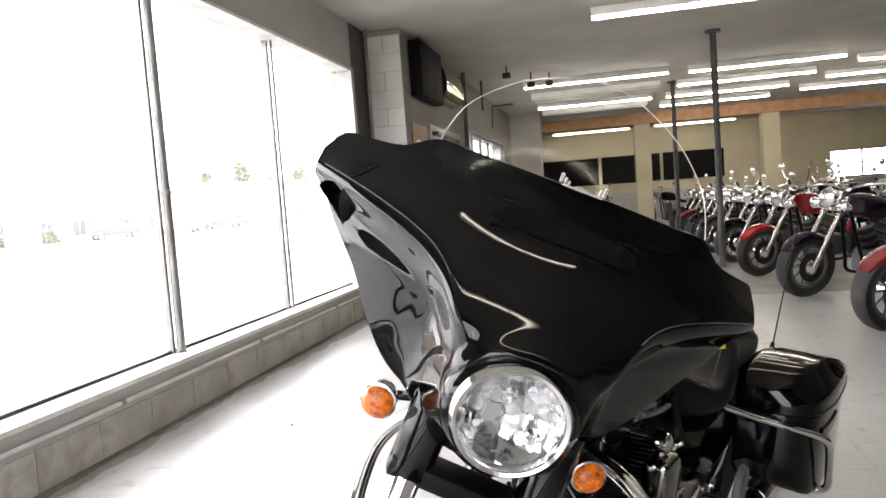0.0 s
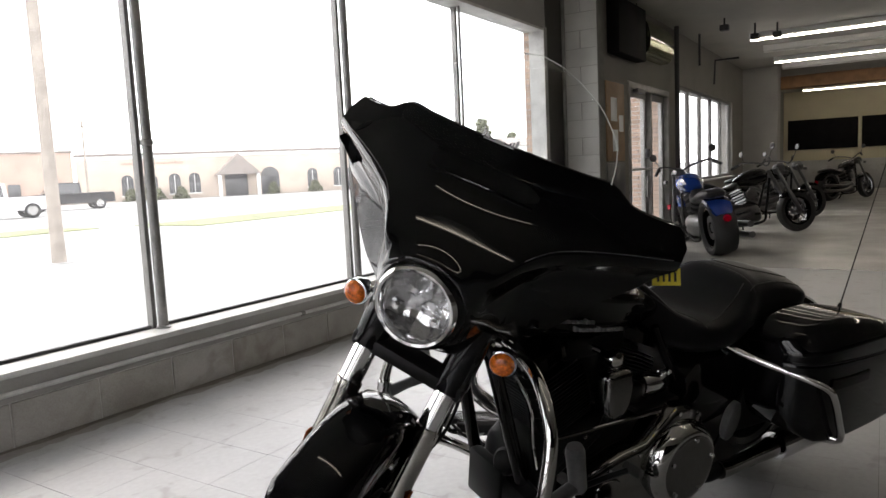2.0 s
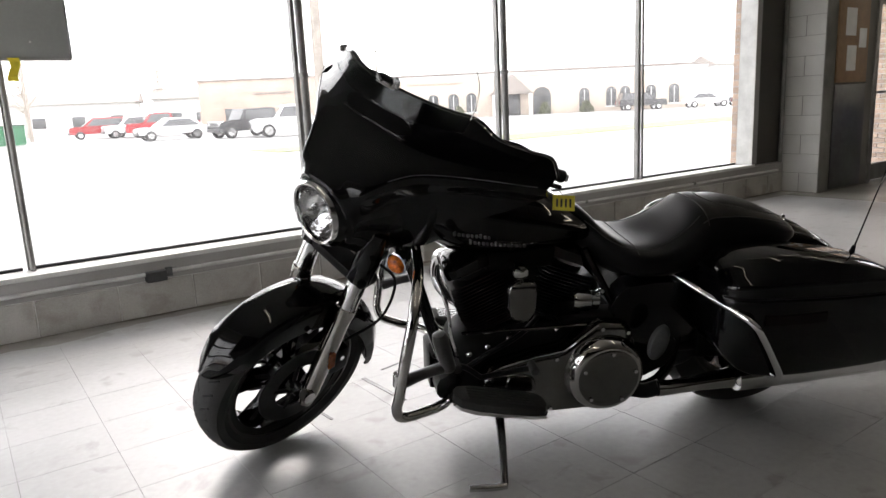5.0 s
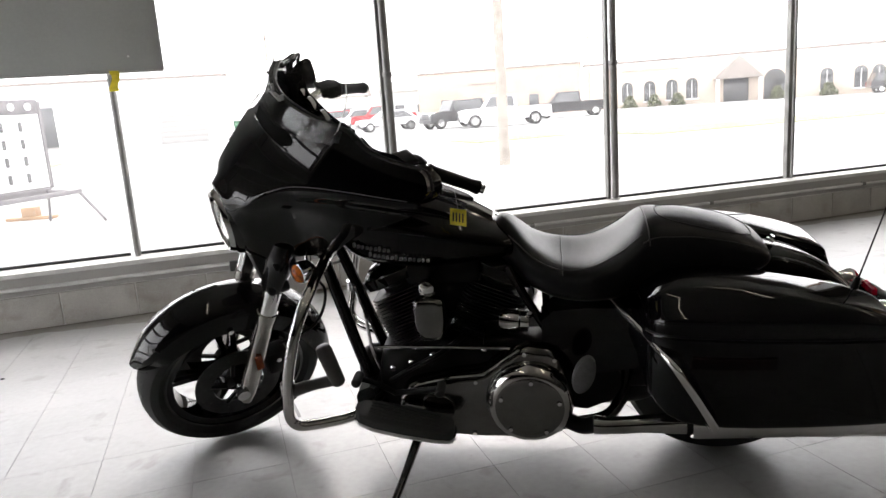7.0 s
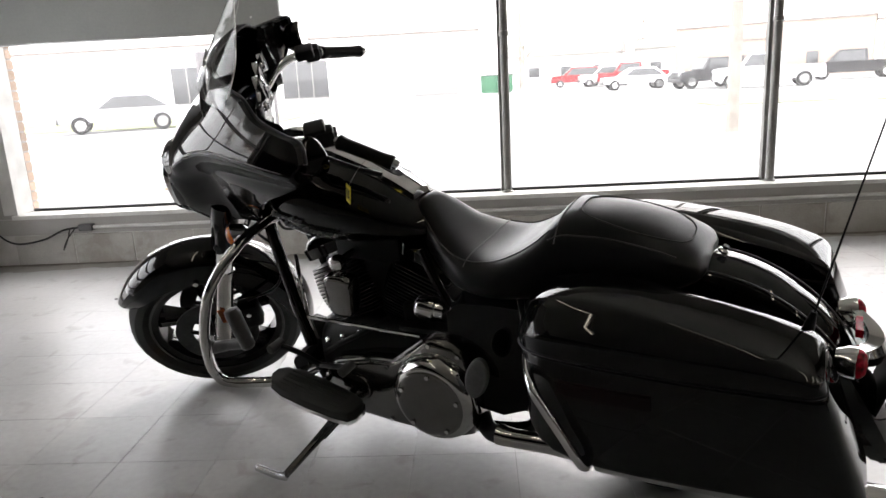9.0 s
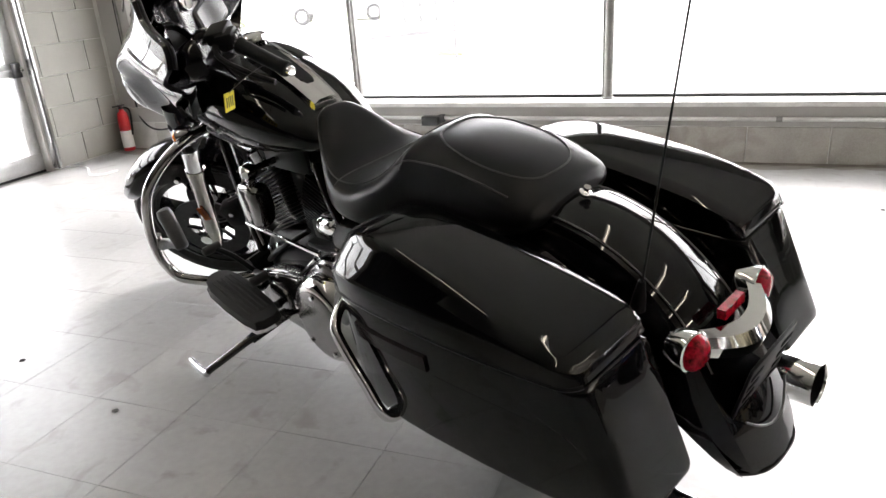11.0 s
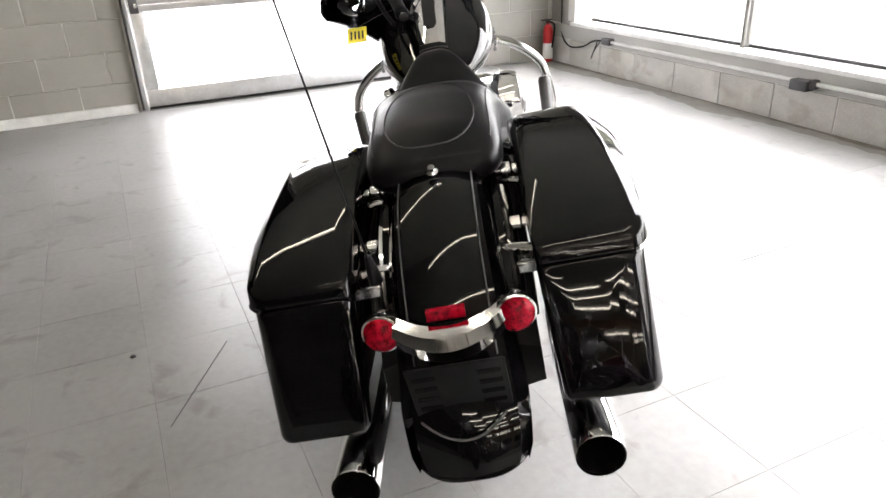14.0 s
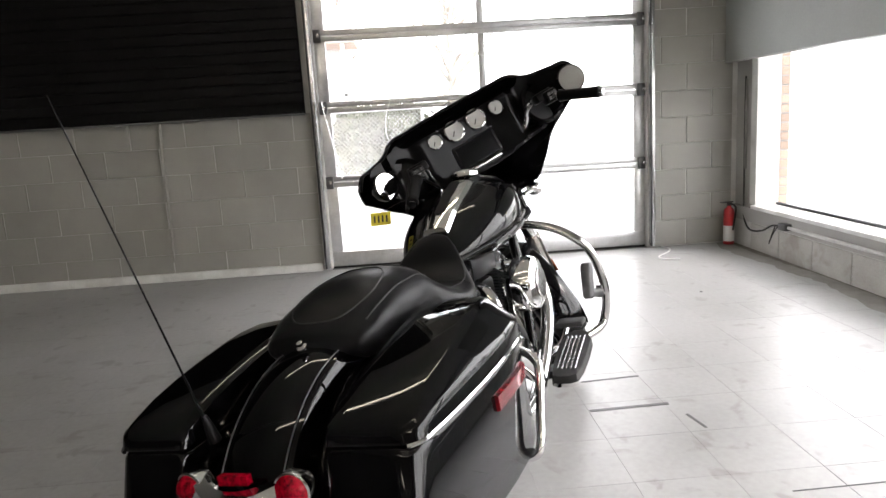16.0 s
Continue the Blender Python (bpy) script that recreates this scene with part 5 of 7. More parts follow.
    refl = [[(x, s * (out_y(x) - 0.006), z) if k in (0, 3) else (x, s * (out_y(x) + (0.005 if s < 0 else 0.0015)), z) for k, z in enumerate((0.476 + 0.02 * x, 0.480 + 0.02 * x, 0.510 + 0.02 * x, 0.514 + 0.02 * x))] for x in (-0.05, -0.02, 0.03, 0.09, 0.15)]
    # Left lens is the same red, darkened to near black as in shade.
    rear("reflector", loft(refl), SIDE_RED if s < 0 else SHADED_RED, bag, "red side reflector" if s < 0 else "side reflector, its red darkened as if shaded")
    latch = Vector((-0.338, 0.27 * s, 0.556))
    rear("latch", box(latch - Vector((0.012, 0.045, 0.012)), latch + Vector((0.006, 0.045, 0.010)), 0.005), GLOSS_BLACK, bag)
    # Chrome guard in front of the bag.
    guard = [(0.345, 0.10 * s, 0.585), (0.312, 0.161 * s, 0.560), (0.275, 0.235 * s, 0.540), (0.222, 0.360 * s, 0.518), (0.197, 0.402 * s, 0.500), (0.178, 0.412 * s, 0.472), (0.130, 0.412 * s, 0.390), (0.092, 0.405 * s, 0.318), (0.100, 0.340 * s, 0.295)]
    g = rear("bag_guard", tube(guard, 0.011, None, 10), CHROME, bag, "chrome saddlebag guard rail")
    rear("guard_brace", tube([(0.176, 0.192 * s, 0.337), (0.098, 0.400 * s, 0.315)], 0.006, None, 8), MID_CHROME, g)
    for x in (0.02, -0.22):
        rear("bag_bracket", tube([(x, 0.10 * s, 0.57 + 0.2 * x), (x - 0.01, 0.15 * s, 0.575 + 0.2 * x), (x - 0.02, 0.19 * s, 0.565 + 0.2 * x)], 0.008, None, 8), CHROME, bag)
    rear("bag_rail", tube([(0.10, 0.152 * s, 0.565), (-0.05, 0.154 * s, 0.555), (-0.20, 0.154 * s, 0.50), (-0.30, 0.15 * s, 0.42)], 0.010, None, 8), SATIN_BLACK, bag)
    return bag


for s in (1, -1):
    saddlebag(s)
    rear("side_cover", loft([[(x, s * y, z) for y, z in ((0.11, lo), (0.155, lo + 0.02), (0.172, (lo + hi) / 2), (0.166, hi - 0.02), (0.11, hi))] for x, lo, hi in ((0.20, 0.40, 0.55), (0.26, 0.33, 0.568), (0.40, 0.31, 0.572), (0.49, 0.34, 0.566), (0.525, 0.40, 0.535))]), GLOSS_BLACK, None, "black side cover under the seat")
    # Exhaust with its flared end.
    y = 0.222 * s
    ex = rear("exhaust", lathe([(0, 0.045), (0.02, 0.047), (0.50, 0.046), (0.60, 0.046), (0.603, 0.0445), (0.60, 0.043), (0.56, 0.042), (0.50, 0.036), (0.49, 0.001)], (0.115, y, 0.212), (-0.50, y, 0.225), sides=28), CHROME, None, "chrome muffler with an open tip")
    rear("soot_and_hole_black", ring_about((-0.483, y, 0.2246), (1, 0, -0.02), [(0.0427, 0.0), (0.0405, 0.05), (0.036, 0.10), (0.0005, 0.101), (0.0005, 0.0985), (0.034, 0.098), (0.039, 0.05), (0.0418, 0.0)], sides=24), SOOT_AND_HOLE, ex, "sooty inside of the tip")
    rear("head_pipe", tube([(0.13, y, 0.212), (0.24, y, 0.206), (0.34, y, 0.200), (0.385, 0.218 * s, 0.200)], [0.034, 0.026, 0.025, 0.029], None, 14), MID_CHROME, ex)
    rear("crossover_pipe", tube([(0.375, 0.215 * s, 0.202), (0.42, 0.19 * s, 0.178), (0.47, 0.14 * s, 0.175), (0.52, 0.06 * s, 0.20)], 0.025, None, 12), SATIN_BLACK, ex)
    # Footboard.
    fb = Vector((0.93, 0.285 * s, 0.262))
    bm = bmesh.new()
    rings = []
    for x, w in ((-0.142, 0.020), (-0.132, 0.040), (-0.09, 0.050), (0.0, 0.055), (0.08, 0.053), (0.125, 0.040), (0.142, 0.016)):
        rings.append([(fb.x + x, fb.y + s * y, fb.z + 0.24 * x + z) for y, z in ((-w, -0.010), (-w, 0.012), (-w * 0.9, 0.016), (w * 0.9, 0.016), (w, 0.012), (w, -0.010))])
    board = rear("footboard", loft(rings, bm), RUBBER, None, "black rubber rider footboard")
    bm = bmesh.new()
    rings = [[(fb.x + x * 1.02, fb.y + s * y * 1.06, fb.z + 0.24 * x + z - 0.014) for y, z in ((-w, -0.006), (-w, 0.006), (w, 0.006), (w, -0.006))] for x, w in ((-0.144, 0.020), (-0.132, 0.042), (-0.09, 0.052), (0.0, 0.057), (0.08, 0.055), (0.125, 0.042), (0.144, 0.016))]
    rear("board_pan", loft(rings, bm), CHROME, board)
    ribs = bmesh.new()
    for k in range(5):
        dy = -0.03 + 0.015 * k
        tube([(fb.x - 0.10, fb.y + dy, fb.z - 0.024 + 0.0165), (fb.x + 0.10, fb.y + dy, fb.z + 0.024 + 0.0165)], 0.003, ribs, 6)
    rear("tread_rib", ribs, DULL_CHROME if s < 0 else RUBBER, board)
    for x in (-0.06, 0.06):
        rear("board_bracket", tube([(fb.x + x, 0.11 * s, 0.19), (fb.x + x, 0.24 * s, fb.z - 0.02 + 0.24 * x)], 0.012, None, 8), SATIN_BLACK, board)
    # Engine guard.
    line = [(1.150, 0.06 * s, 0.715), (1.150, 0.12 * s, 0.715), (1.160, 0.238 * s, 0.682), (1.190, 0.338 * s, 0.595), (1.222, 0.370 * s, 0.475), (1.240, 0.368 * s, 0.375), (1.250, 0.352 * s, 0.315), (1.232, 0.335 * s, 0.278), (1.170, 0.300 * s, 0.264), (1.090, 0.250 * s, 0.258), (1.03, 0.12 * s, 0.250)]
    eg = rear("engine_guard", tube(line, 0.016, None, 12), MID_CHROME, None, "chrome engine guard bar")
    rear("guard_clamp", lathe([(-0.018, 0.021), (0.018, 0.021)], (1.236, 0.361 * s, 0.42), (1.240, 0.360 * s, 0.35), sides=14), DULL_CHROME, eg)
    peg = [(1.225, 0.350 * s, 0.405), (1.17, 0.345 * s, 0.420), (1.11, 0.34 * s, 0.432)]
    rear("peg_arm", tube(peg, [0.019, 0.016, 0.017], None, 12), GREY_ALLOY, eg)
    rear("highway_peg", lathe([(-0.012, 0.014), (-0.004, 0.021), (0.05, 0.022), (0.10, 0.023), (0.115, 0.019), (0.119, 0.008)], (1.095, 0.34 * s, 0.43), (1.120, 0.345 * s, 0.535), sides=16), GREY_ALLOY, eg)
    # Passenger peg.
    fold = Vector((0.412, 0.250 * s, 0.388))
    lean = Vector((-0.29, 0.0, 0.957))
    along = Vector((0.957, 0.0, 0.29))
    rear("passenger_board", loft([[fold + Vector((0, 0.012 * y * s, 0)) + lean * (0.060 * f * math.sin(2 * math.pi * k / 20)) + along * (0.030 * f * math.cos(2 * math.pi * k / 20)) for k in range(20)] for y, f in ((-1, 0.85), (-0.6, 1), (0.6, 1), (1, 0.85))]), GREY_ALLOY, None, "folded oval passenger foot board")

rear("oil_tank", body_loft([(0.50, 0.10, 0.20, 0.50, 0), (0.47, 0.125, 0.185, 0.54, 0), (0.30, 0.128, 0.185, 0.55, 0), (0.21, 0.122, 0.20, 0.55, 0), (0.19, 0.10, 0.23, 0.53, 0)], 4.5, 24), SATIN_BLACK, None, "black oil tank and battery box")

# Engine.
crank = rear("crankcase", body_loft([(1.055, 0.07, 0.20, 0.30, 0), (1.03, 0.11, 0.155, 0.38, 0), (0.90, 0.13, 0.140, 0.42, 0), (0.70, 0.13, 0.140, 0.43, 0), (0.50, 0.12, 0.15, 0.44, 0), (0.40, 0.10, 0.17, 0.42, 0), (0.37, 0.05, 0.22, 0.36, 0)], 3.2), SATIN_BLACK, None, "black engine crankcase")
primary = rear("primary_cover", loft([[(x, y, z) for y, z in ((0.12, lo), (0.182, lo), (0.194, lo + 0.008), (0.200, lo + 0.022), (0.200, hi - 0.022), (0.194, hi - 0.008), (0.182, hi), (0.12, hi))] for x, lo, hi in ((0.962, 0.205, 0.268), (0.955, 0.180, 0.292), (0.93, 0.158, 0.314), (0.90, 0.150, 0.324), (0.79, 0.142, 0.350), (0.72, 0.136, 0.356), (0.692, 0.135, 0.364), (0.64, 0.135, 0.404), (0.595, 0.136, 0.437), (0.57, 0.136, 0.443), (0.51, 0.140, 0.437), (0.48, 0.152, 0.414), (0.462, 0.185, 0.365), (0.455, 0.225, 0.325))]), COVER_CHROME, crank, "chrome primary drive cover, darkened as if mirroring a dim room")
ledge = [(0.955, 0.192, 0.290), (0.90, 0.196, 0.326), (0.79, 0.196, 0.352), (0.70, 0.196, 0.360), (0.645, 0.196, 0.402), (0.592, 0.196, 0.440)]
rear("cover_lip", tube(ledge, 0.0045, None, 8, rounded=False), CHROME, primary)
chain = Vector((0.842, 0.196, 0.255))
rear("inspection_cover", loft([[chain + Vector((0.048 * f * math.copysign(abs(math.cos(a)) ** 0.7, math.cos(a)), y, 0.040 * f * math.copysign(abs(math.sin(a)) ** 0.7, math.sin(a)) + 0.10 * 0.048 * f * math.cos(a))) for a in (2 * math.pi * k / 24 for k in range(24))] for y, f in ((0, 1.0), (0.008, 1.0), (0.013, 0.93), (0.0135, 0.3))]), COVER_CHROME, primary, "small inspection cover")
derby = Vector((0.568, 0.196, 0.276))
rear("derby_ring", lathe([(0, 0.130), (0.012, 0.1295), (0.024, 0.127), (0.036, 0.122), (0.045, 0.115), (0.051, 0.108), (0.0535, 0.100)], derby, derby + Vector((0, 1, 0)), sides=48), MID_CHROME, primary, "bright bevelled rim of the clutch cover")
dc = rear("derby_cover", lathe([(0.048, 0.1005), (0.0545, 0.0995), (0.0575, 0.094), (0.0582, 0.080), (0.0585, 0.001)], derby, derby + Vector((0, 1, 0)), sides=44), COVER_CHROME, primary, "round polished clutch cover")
for k in range(5):
    a = 2 * math.pi * k / 5 + 0.4
    c = derby + Vector((0.088 * math.cos(a), 0.058, 0.088 * math.sin(a)))
    rear("cover_bolt", lathe([(0, 0.007), (0.005, 0.0065)], c, c + Vector((0, 1, 0)), sides=8), CHROME, dc)
for x, z in ((0.935, 0.19), (0.935, 0.282), (0.84, 0.318), (0.725, 0.335), (0.578, 0.425), (0.492, 0.405), (0.478, 0.225), (0.74, 0.156), (0.86, 0.168)):
    rear("primary_bolt", lathe([(0, 0.007), (0.005, 0.0065)], (x, 0.1985, z), (x, 1, z), sides=8), CHROME, primary)
for x, z in ((0.93, 0.36), (0.99, 0.34), (0.86, 0.385), (0.70, 0.40), (1.03, 0.24)):
    rear("case_bolt", lathe([(0, 0.010), (0.006, 0.010), (0.010, 0.006)], (x, 0.118, z), (x, 1, z), sides=8), CHROME, crank)
rear("vent_hose", tube([(0.76, 0.10, 0.44), (0.83, 0.135, 0.40), (0.93, 0.135, 0.345), (1.0, 0.13, 0.30)], 0.009, None, 8), SATIN_BLACK, crank)
rear("rocker_box_hose", tube([(1.09, 0.075, 0.60), (1.06, 0.11, 0.52), (1.05, 0.12, 0.42), (1.03, 0.12, 0.34)], 0.006, None, 8), CHROME, crank)
rear("engine_top", box((0.70, -0.085, 0.60), (0.93, 0.085, 0.70), 0.02), SATIN_BLACK, crank, "black engine mount under the tank")
starter = rear("starter_motor", lathe([(0, 0.012), (0.004, 0.030), (0.016, 0.036), (0.060, 0.036), (0.066, 0.031), (0.090, 0.031), (0.094, 0.020)], (0.655, 0.105, 0.492), (0.545, 0.100, 0.480), sides=24), CHROME, crank, "chrome starter motor end")
rear("starter_bolt", lathe([(0, 0.012), (0.03, 0.012), (0.04, 0.006)], (0.560, 0.10, 0.505), (0.558, 0.14, 0.53), sides=12), CHROME, starter)
rear("starter_strap", box((0.50, 0.06, 0.428), (0.70, 0.150, 0.446), 0.006), SATIN_BLACK, crank)
rear("frame_tube", tube([(0.615, 0.105, 0.665), (0.585, 0.115, 0.60), (0.53, 0.125, 0.50), (0.50, 0.12, 0.44)], 0.013, None, 10), GLOSS_BLACK)
rear("ignition_coil", box((0.62, 0.05, 0.44), (0.70, 0.12, 0.50), 0.012), SATIN_BLACK, crank)
rear("transmission_cover", loft([[(x, y, z) for y, z in ((0.09, lo), (0.15, lo + 0.02), (0.155, hi - 0.03), (0.10, hi))] for x, lo, hi in ((0.47, 0.20, 0.45), (0.40, 0.19, 0.44), (0.33, 0.22, 0.40), (0.30, 0.26, 0.36))]), SATIN_BLACK, crank, "black transmission case")
for base, tip, lean in (((0.882, 0, 0.400), (0.972, 0, 0.620), 1), ((0.722, 0, 0.400), (0.632, 0, 0.620), -1)):
    a, b = Vector(base), Vector(tip)
    cyl = rear("cylinder", lathe([(0, 0.062), (0.21, 0.062)], a, b, sides=24), SATIN_BLACK, crank, "finned black cylinder")
    way = (b - a).normalized()
    side = Vector((0, 1, 0))
    up = way.cross(side)
    for k in range(17):
        c = a + way * (0.022 + 0.0108 * k)
        w = 0.090 + 0.010 * math.sin(k / 16 * math.pi)
        bm = bmesh.new()
        rings = []
        for h in (-0.0018, 0.0018):
            rings.append([c + way * h + side * y + up * x for x, y in ((-w, -w * 0.8), (-w * 0.8, -w), (w * 0.8, -w), (w, -w * 0.8), (w, w * 0.8), (w * 0.8, w), (-w * 0.8, w), (-w, w * 0.8))])
        rear("fin", loft(rings, bm), SATIN_BLACK, cyl, smooth=False)
    rings = [[b + way * h + side * y + up * x for x, y in ((-w, -v), (-w * 0.6, -v * 1.25), (w * 0.6, -v * 1.25), (w, -v), (w, v), (w * 0.6, v * 1.25), (-w * 0.6, v * 1.25), (-w, v))] for h, w, v in ((-0.012, 0.085, 0.068), (0.02, 0.086, 0.07), (0.035, 0.078, 0.062), (0.05, 0.06, 0.045))]
    rear("rocker_cover", loft(rings), GLOSS_BLACK, cyl, "gloss black rocker cover")
    for y in (0.055, 0.085):
        rear("pushrod_tube", tube([(0.80 + lean * (y - 0.055), -0.135, 0.33), b + Vector((-0.03 * lean, -y - 0.02, -0.03))], 0.009, None, 8), CHROME, cyl)
rings = []
for y, f in ((0.150, 0.62), (0.158, 0.86), (0.172, 0.97), (0.196, 1.0), (0.206, 0.97), (0.213, 0.88), (0.216, 0.70)):
    ring = []
    for k in range(28):
        a = 2 * math.pi * k / 28
        c, v = math.cos(a), math.sin(a)
        w = (0.046 + 0.006 * v) * f
        ring.append((0.842 + w * math.copysign(abs(c) ** 0.55, c), y, 0.545 + 0.068 * f * math.copysign(abs(v) ** (0.45 if v > 0 else 0.8), v)))
    rings.append(ring)
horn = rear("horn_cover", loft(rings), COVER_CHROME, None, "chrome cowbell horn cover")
rear("horn_bracket", lathe([(0, 0.02), (0.01, 0.025), (0.03, 0.022), (0.038, 0.008)], (0.845, 0.165, 0.638), (0.845, 1, 0.638), sides=16), CHROME, horn)
rear("horn_stay", tube([(0.845, 0.06, 0.64), (0.845, 0.17, 0.638), (0.843, 0.18, 0.60)], 0.010, None, 8), CHROME, horn)
rear("shift_rod", tube([(1.02, 0.155, 0.435), (0.62, 0.165, 0.43)], 0.006, None, 8), CHROME)
shift = rear("shift_lever", tube([(0.97, 0.20, 0.30), (1.02, 0.23, 0.355), (1.060, 0.265, 0.392)], 0.009, None, 8), SATIN_BLACK)
rear("toe_peg", lathe([(0, 0.014), (0.05, 0.014), (0.055, 0.009)], (1.060, 0.245, 0.392), (1.060, 1, 0.392), sides=12), RUBBER, shift)
rear("heel_lever", tube([(0.97, 0.20, 0.30), (0.88, 0.225, 0.325), (0.82, 0.255, 0.35)], 0.009, None, 8), SATIN_BLACK, shift)
rear("heel_peg", lathe([(0, 0.014), (0.05, 0.014), (0.055, 0.009)], (0.82, 0.235, 0.35), (0.82, 1, 0.35), sides=12), RUBBER, shift)
rear("intake", box((0.74, -0.09, 0.47), (0.86, 0.06, 0.60), 0.02), SATIN_BLACK, crank)
# Right-hand side: air cleaner, cam cover, brake pedal, exhaust headers.
c = Vector((0.86, -0.15, 0.55))
ac = rear("air_cleaner", lathe([(0, 0.07), (0.02, 0.092), (0.06, 0.094), (0.085, 0.085), (0.095, 0.06), (0.098, 0.001)], c, c + Vector((0, -1, 0)), sides=36), CHROME, None, "round chrome air cleaner cover")
rear("cleaner_disc", lathe([(0.0985, 0.052), (0.102, 0.048), (0.103, 0.001)], c, c + Vector((0, -1, 0)), sides=28), DULL_CHROME, ac)
c = Vector((0.80, -0.12, 0.29))
rear("cam_cover", lathe([(0, 0.105), (0.03, 0.10), (0.05, 0.085), (0.055, 0.001)], c, c + Vector((0, -1, 0)), sides=30), CHROME, crank, "chrome cam cover")
for x0, x1 in ((0.985, 1.04), (0.66, 0.60)):
    rear("header_pipe", tube([(x0, -0.08, 0.60), (x1, -0.16, 0.57), (x1 - 0.03, -0.205, 0.42), (0.75, -0.215, 0.24), (0.45, -0.215, 0.20), (0.30, -0.222, 0.208)], 0.024, None, 12), CHROME, None, "chrome exhaust header with heat shield")
pedal = rear("brake_pedal", tube([(0.92, -0.16, 0.22), (1.03, -0.22, 0.27), (1.085, -0.25, 0.335)], 0.010, None, 8), CHROME)
rear("pedal_pad", box((1.065, -0.305, 0.325), (1.135, -0.205, 0.345), 0.006), RUBBER, pedal, "black rubber brake pedal pad")
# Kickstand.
stand = rear("kickstand", tube([(0.90, 0.13, 0.165), (0.915, 0.23, 0.150), (0.935, 0.35, 0.118), (0.955, 0.450, 0.090)], [0.017, 0.015, 0.012, 0.011], None, 10), DIMMED_CHROME, None, "chrome kickstand swung out")
rear("stand_foot", tube([(0.950, 0.452, 0.088), (0.985, 0.453, 0.086), (1.060, 0.450, 0.090)], [0.012, 0.011, 0.010], None, 10), DULL_CHROME, stand)
rear("stand_spring", tube([(0.905, 0.15, 0.148), (0.925, 0.30, 0.118)], 0.007, None, 8), SATIN_BLACK, stand)
# Rear: swing arm, shocks, struts, lamp bracket, plate bracket, antenna.
for s in (1, -1):
    rear("swing_arm", tube([(0.42, 0.10 * s, 0.28), (0.2, 0.115 * s, 0.295), (-0.04, 0.115 * s, 0.305)], 0.024, None, 10), SATIN_BLACK)
    rear("shock", lathe([(0, 0.022), (0.05, 0.034), (0.22, 0.034), (0.26, 0.022)], (0.02, 0.135 * s, 0.36), (0.10, 0.135 * s, 0.60), sides=16), SATIN_BLACK)
    rear("fender_strut", loft([[(x, s * (0.108 + y), z + dz) for y, dz in ((0, -0.022), (0.014, -0.018), (0.014, 0.018), (0, 0.022))] for x, z in ((0.12, 0.60), (0.0, 0.605), (-0.12, 0.575), (-0.22, 0.52), (-0.28, 0.46))]), GLOSS_BLACK)
    for x, z in ((0.0, 0.608), (-0.17, 0.553)):
        st = rear("docking_post", lathe([(0, 0.011), (0.012, 0.011), (0.016, 0.017), (0.034, 0.017), (0.038, 0.011), (0.055, 0.011)], (x, 0.12 * s, z), (x, s, z), sides=14), CHROME)
    rear("strut_cover", tube([(-0.08, 0.126 * s, 0.60), (-0.18, 0.13 * s, 0.555), (-0.26, 0.128 * s, 0.49), (-0.29, 0.124 * s, 0.44)], 0.009, None, 8), CHROME)
    clamp = Vector((-0.235, 0.148 * s, 0.495))
    rear("bag_clamp", box(clamp - Vector((0.02, 0.028, 0.012)), clamp + Vector((0.02, 0.028, 0.012)), 0.004), DULL_CHROME)
for s in (1, -1):
    rear("fender_side", loft([[(x, s * (0.108 + y), z) for y, z in ((0, lo), (0.045, lo + 0.01), (0.045, hi - 0.015), (0, hi))] for x, lo, hi in ((0.22, 0.25, 0.56), (0.0, 0.24, 0.57), (-0.18, 0.24, 0.52), (-0.28, 0.26, 0.44), (-0.33, 0.28, 0.38))]), SATIN_BLACK, rear_fender)
rear("tail_lamp", loft([[(x, y, z) for y, z in ((-0.034, 0.508), (-0.034, 0.526), (0.034, 0.526), (0.034, 0.508))] for x in (-0.405, -0.420)]), RED_LENS, rear_fender, "flat red lamp on the fender")
visor = []
for k in range(17):
    u = -1 + k / 8
    y, x, z = 0.105 * u, -0.462 + 0.05 * u * u, 0.476 + 0.02 * u * u
    h = 0.028 + 0.008 * (1 - u * u)
    visor.append([(x + 0.03, y, z + h * 0.75), (x, y, z + h * 0.6), (x - 0.010, y, z), (x - 0.002, y, z - h * 0.7), (x + 0.03, y, z - h * 0.6)])
rear("lamp_bracket", loft(visor), CHROME, None, "curved chrome lamp bracket")
plate_m = Matrix.Translation((-0.470, -0.003, 0.402)) @ Matrix.Rotation(radians(-16), 4, "Y")
bm = box((-0.003, -0.085, -0.062), (0.003, 0.085, 0.062), 0.002)
bmesh.ops.transform(bm, matrix=plate_m, verts=bm.verts)
plate = rear("plate_bracket", bm, PLATE_BLACK, None, "slotted black number plate bracket without a plate")
for s in (1, -1):
    for k in range(4):
        bm = box((-0.0045, s * 0.056 - 0.020, -0.047 + 0.026 * k), (-0.0028, s * 0.056 + 0.020, -0.036 + 0.026 * k), 0.0008)
        bmesh.ops.transform(bm, matrix=plate_m, verts=bm.verts)
        # Black bars stand in for the shade in open slots.
        rear("slot", bm, SOOT_AND_HOLE, plate)
arch = [(-0.477 - 0.02 * (1 - u * u), 0.075 * u, 0.345 - 0.035 * (1 - u * u)) for u in np.linspace(-1, 1, 11)]
rear("bracket_wire", tube(arch, 0.0022, None, 6, rounded=False), GREY_ALLOY, plate)
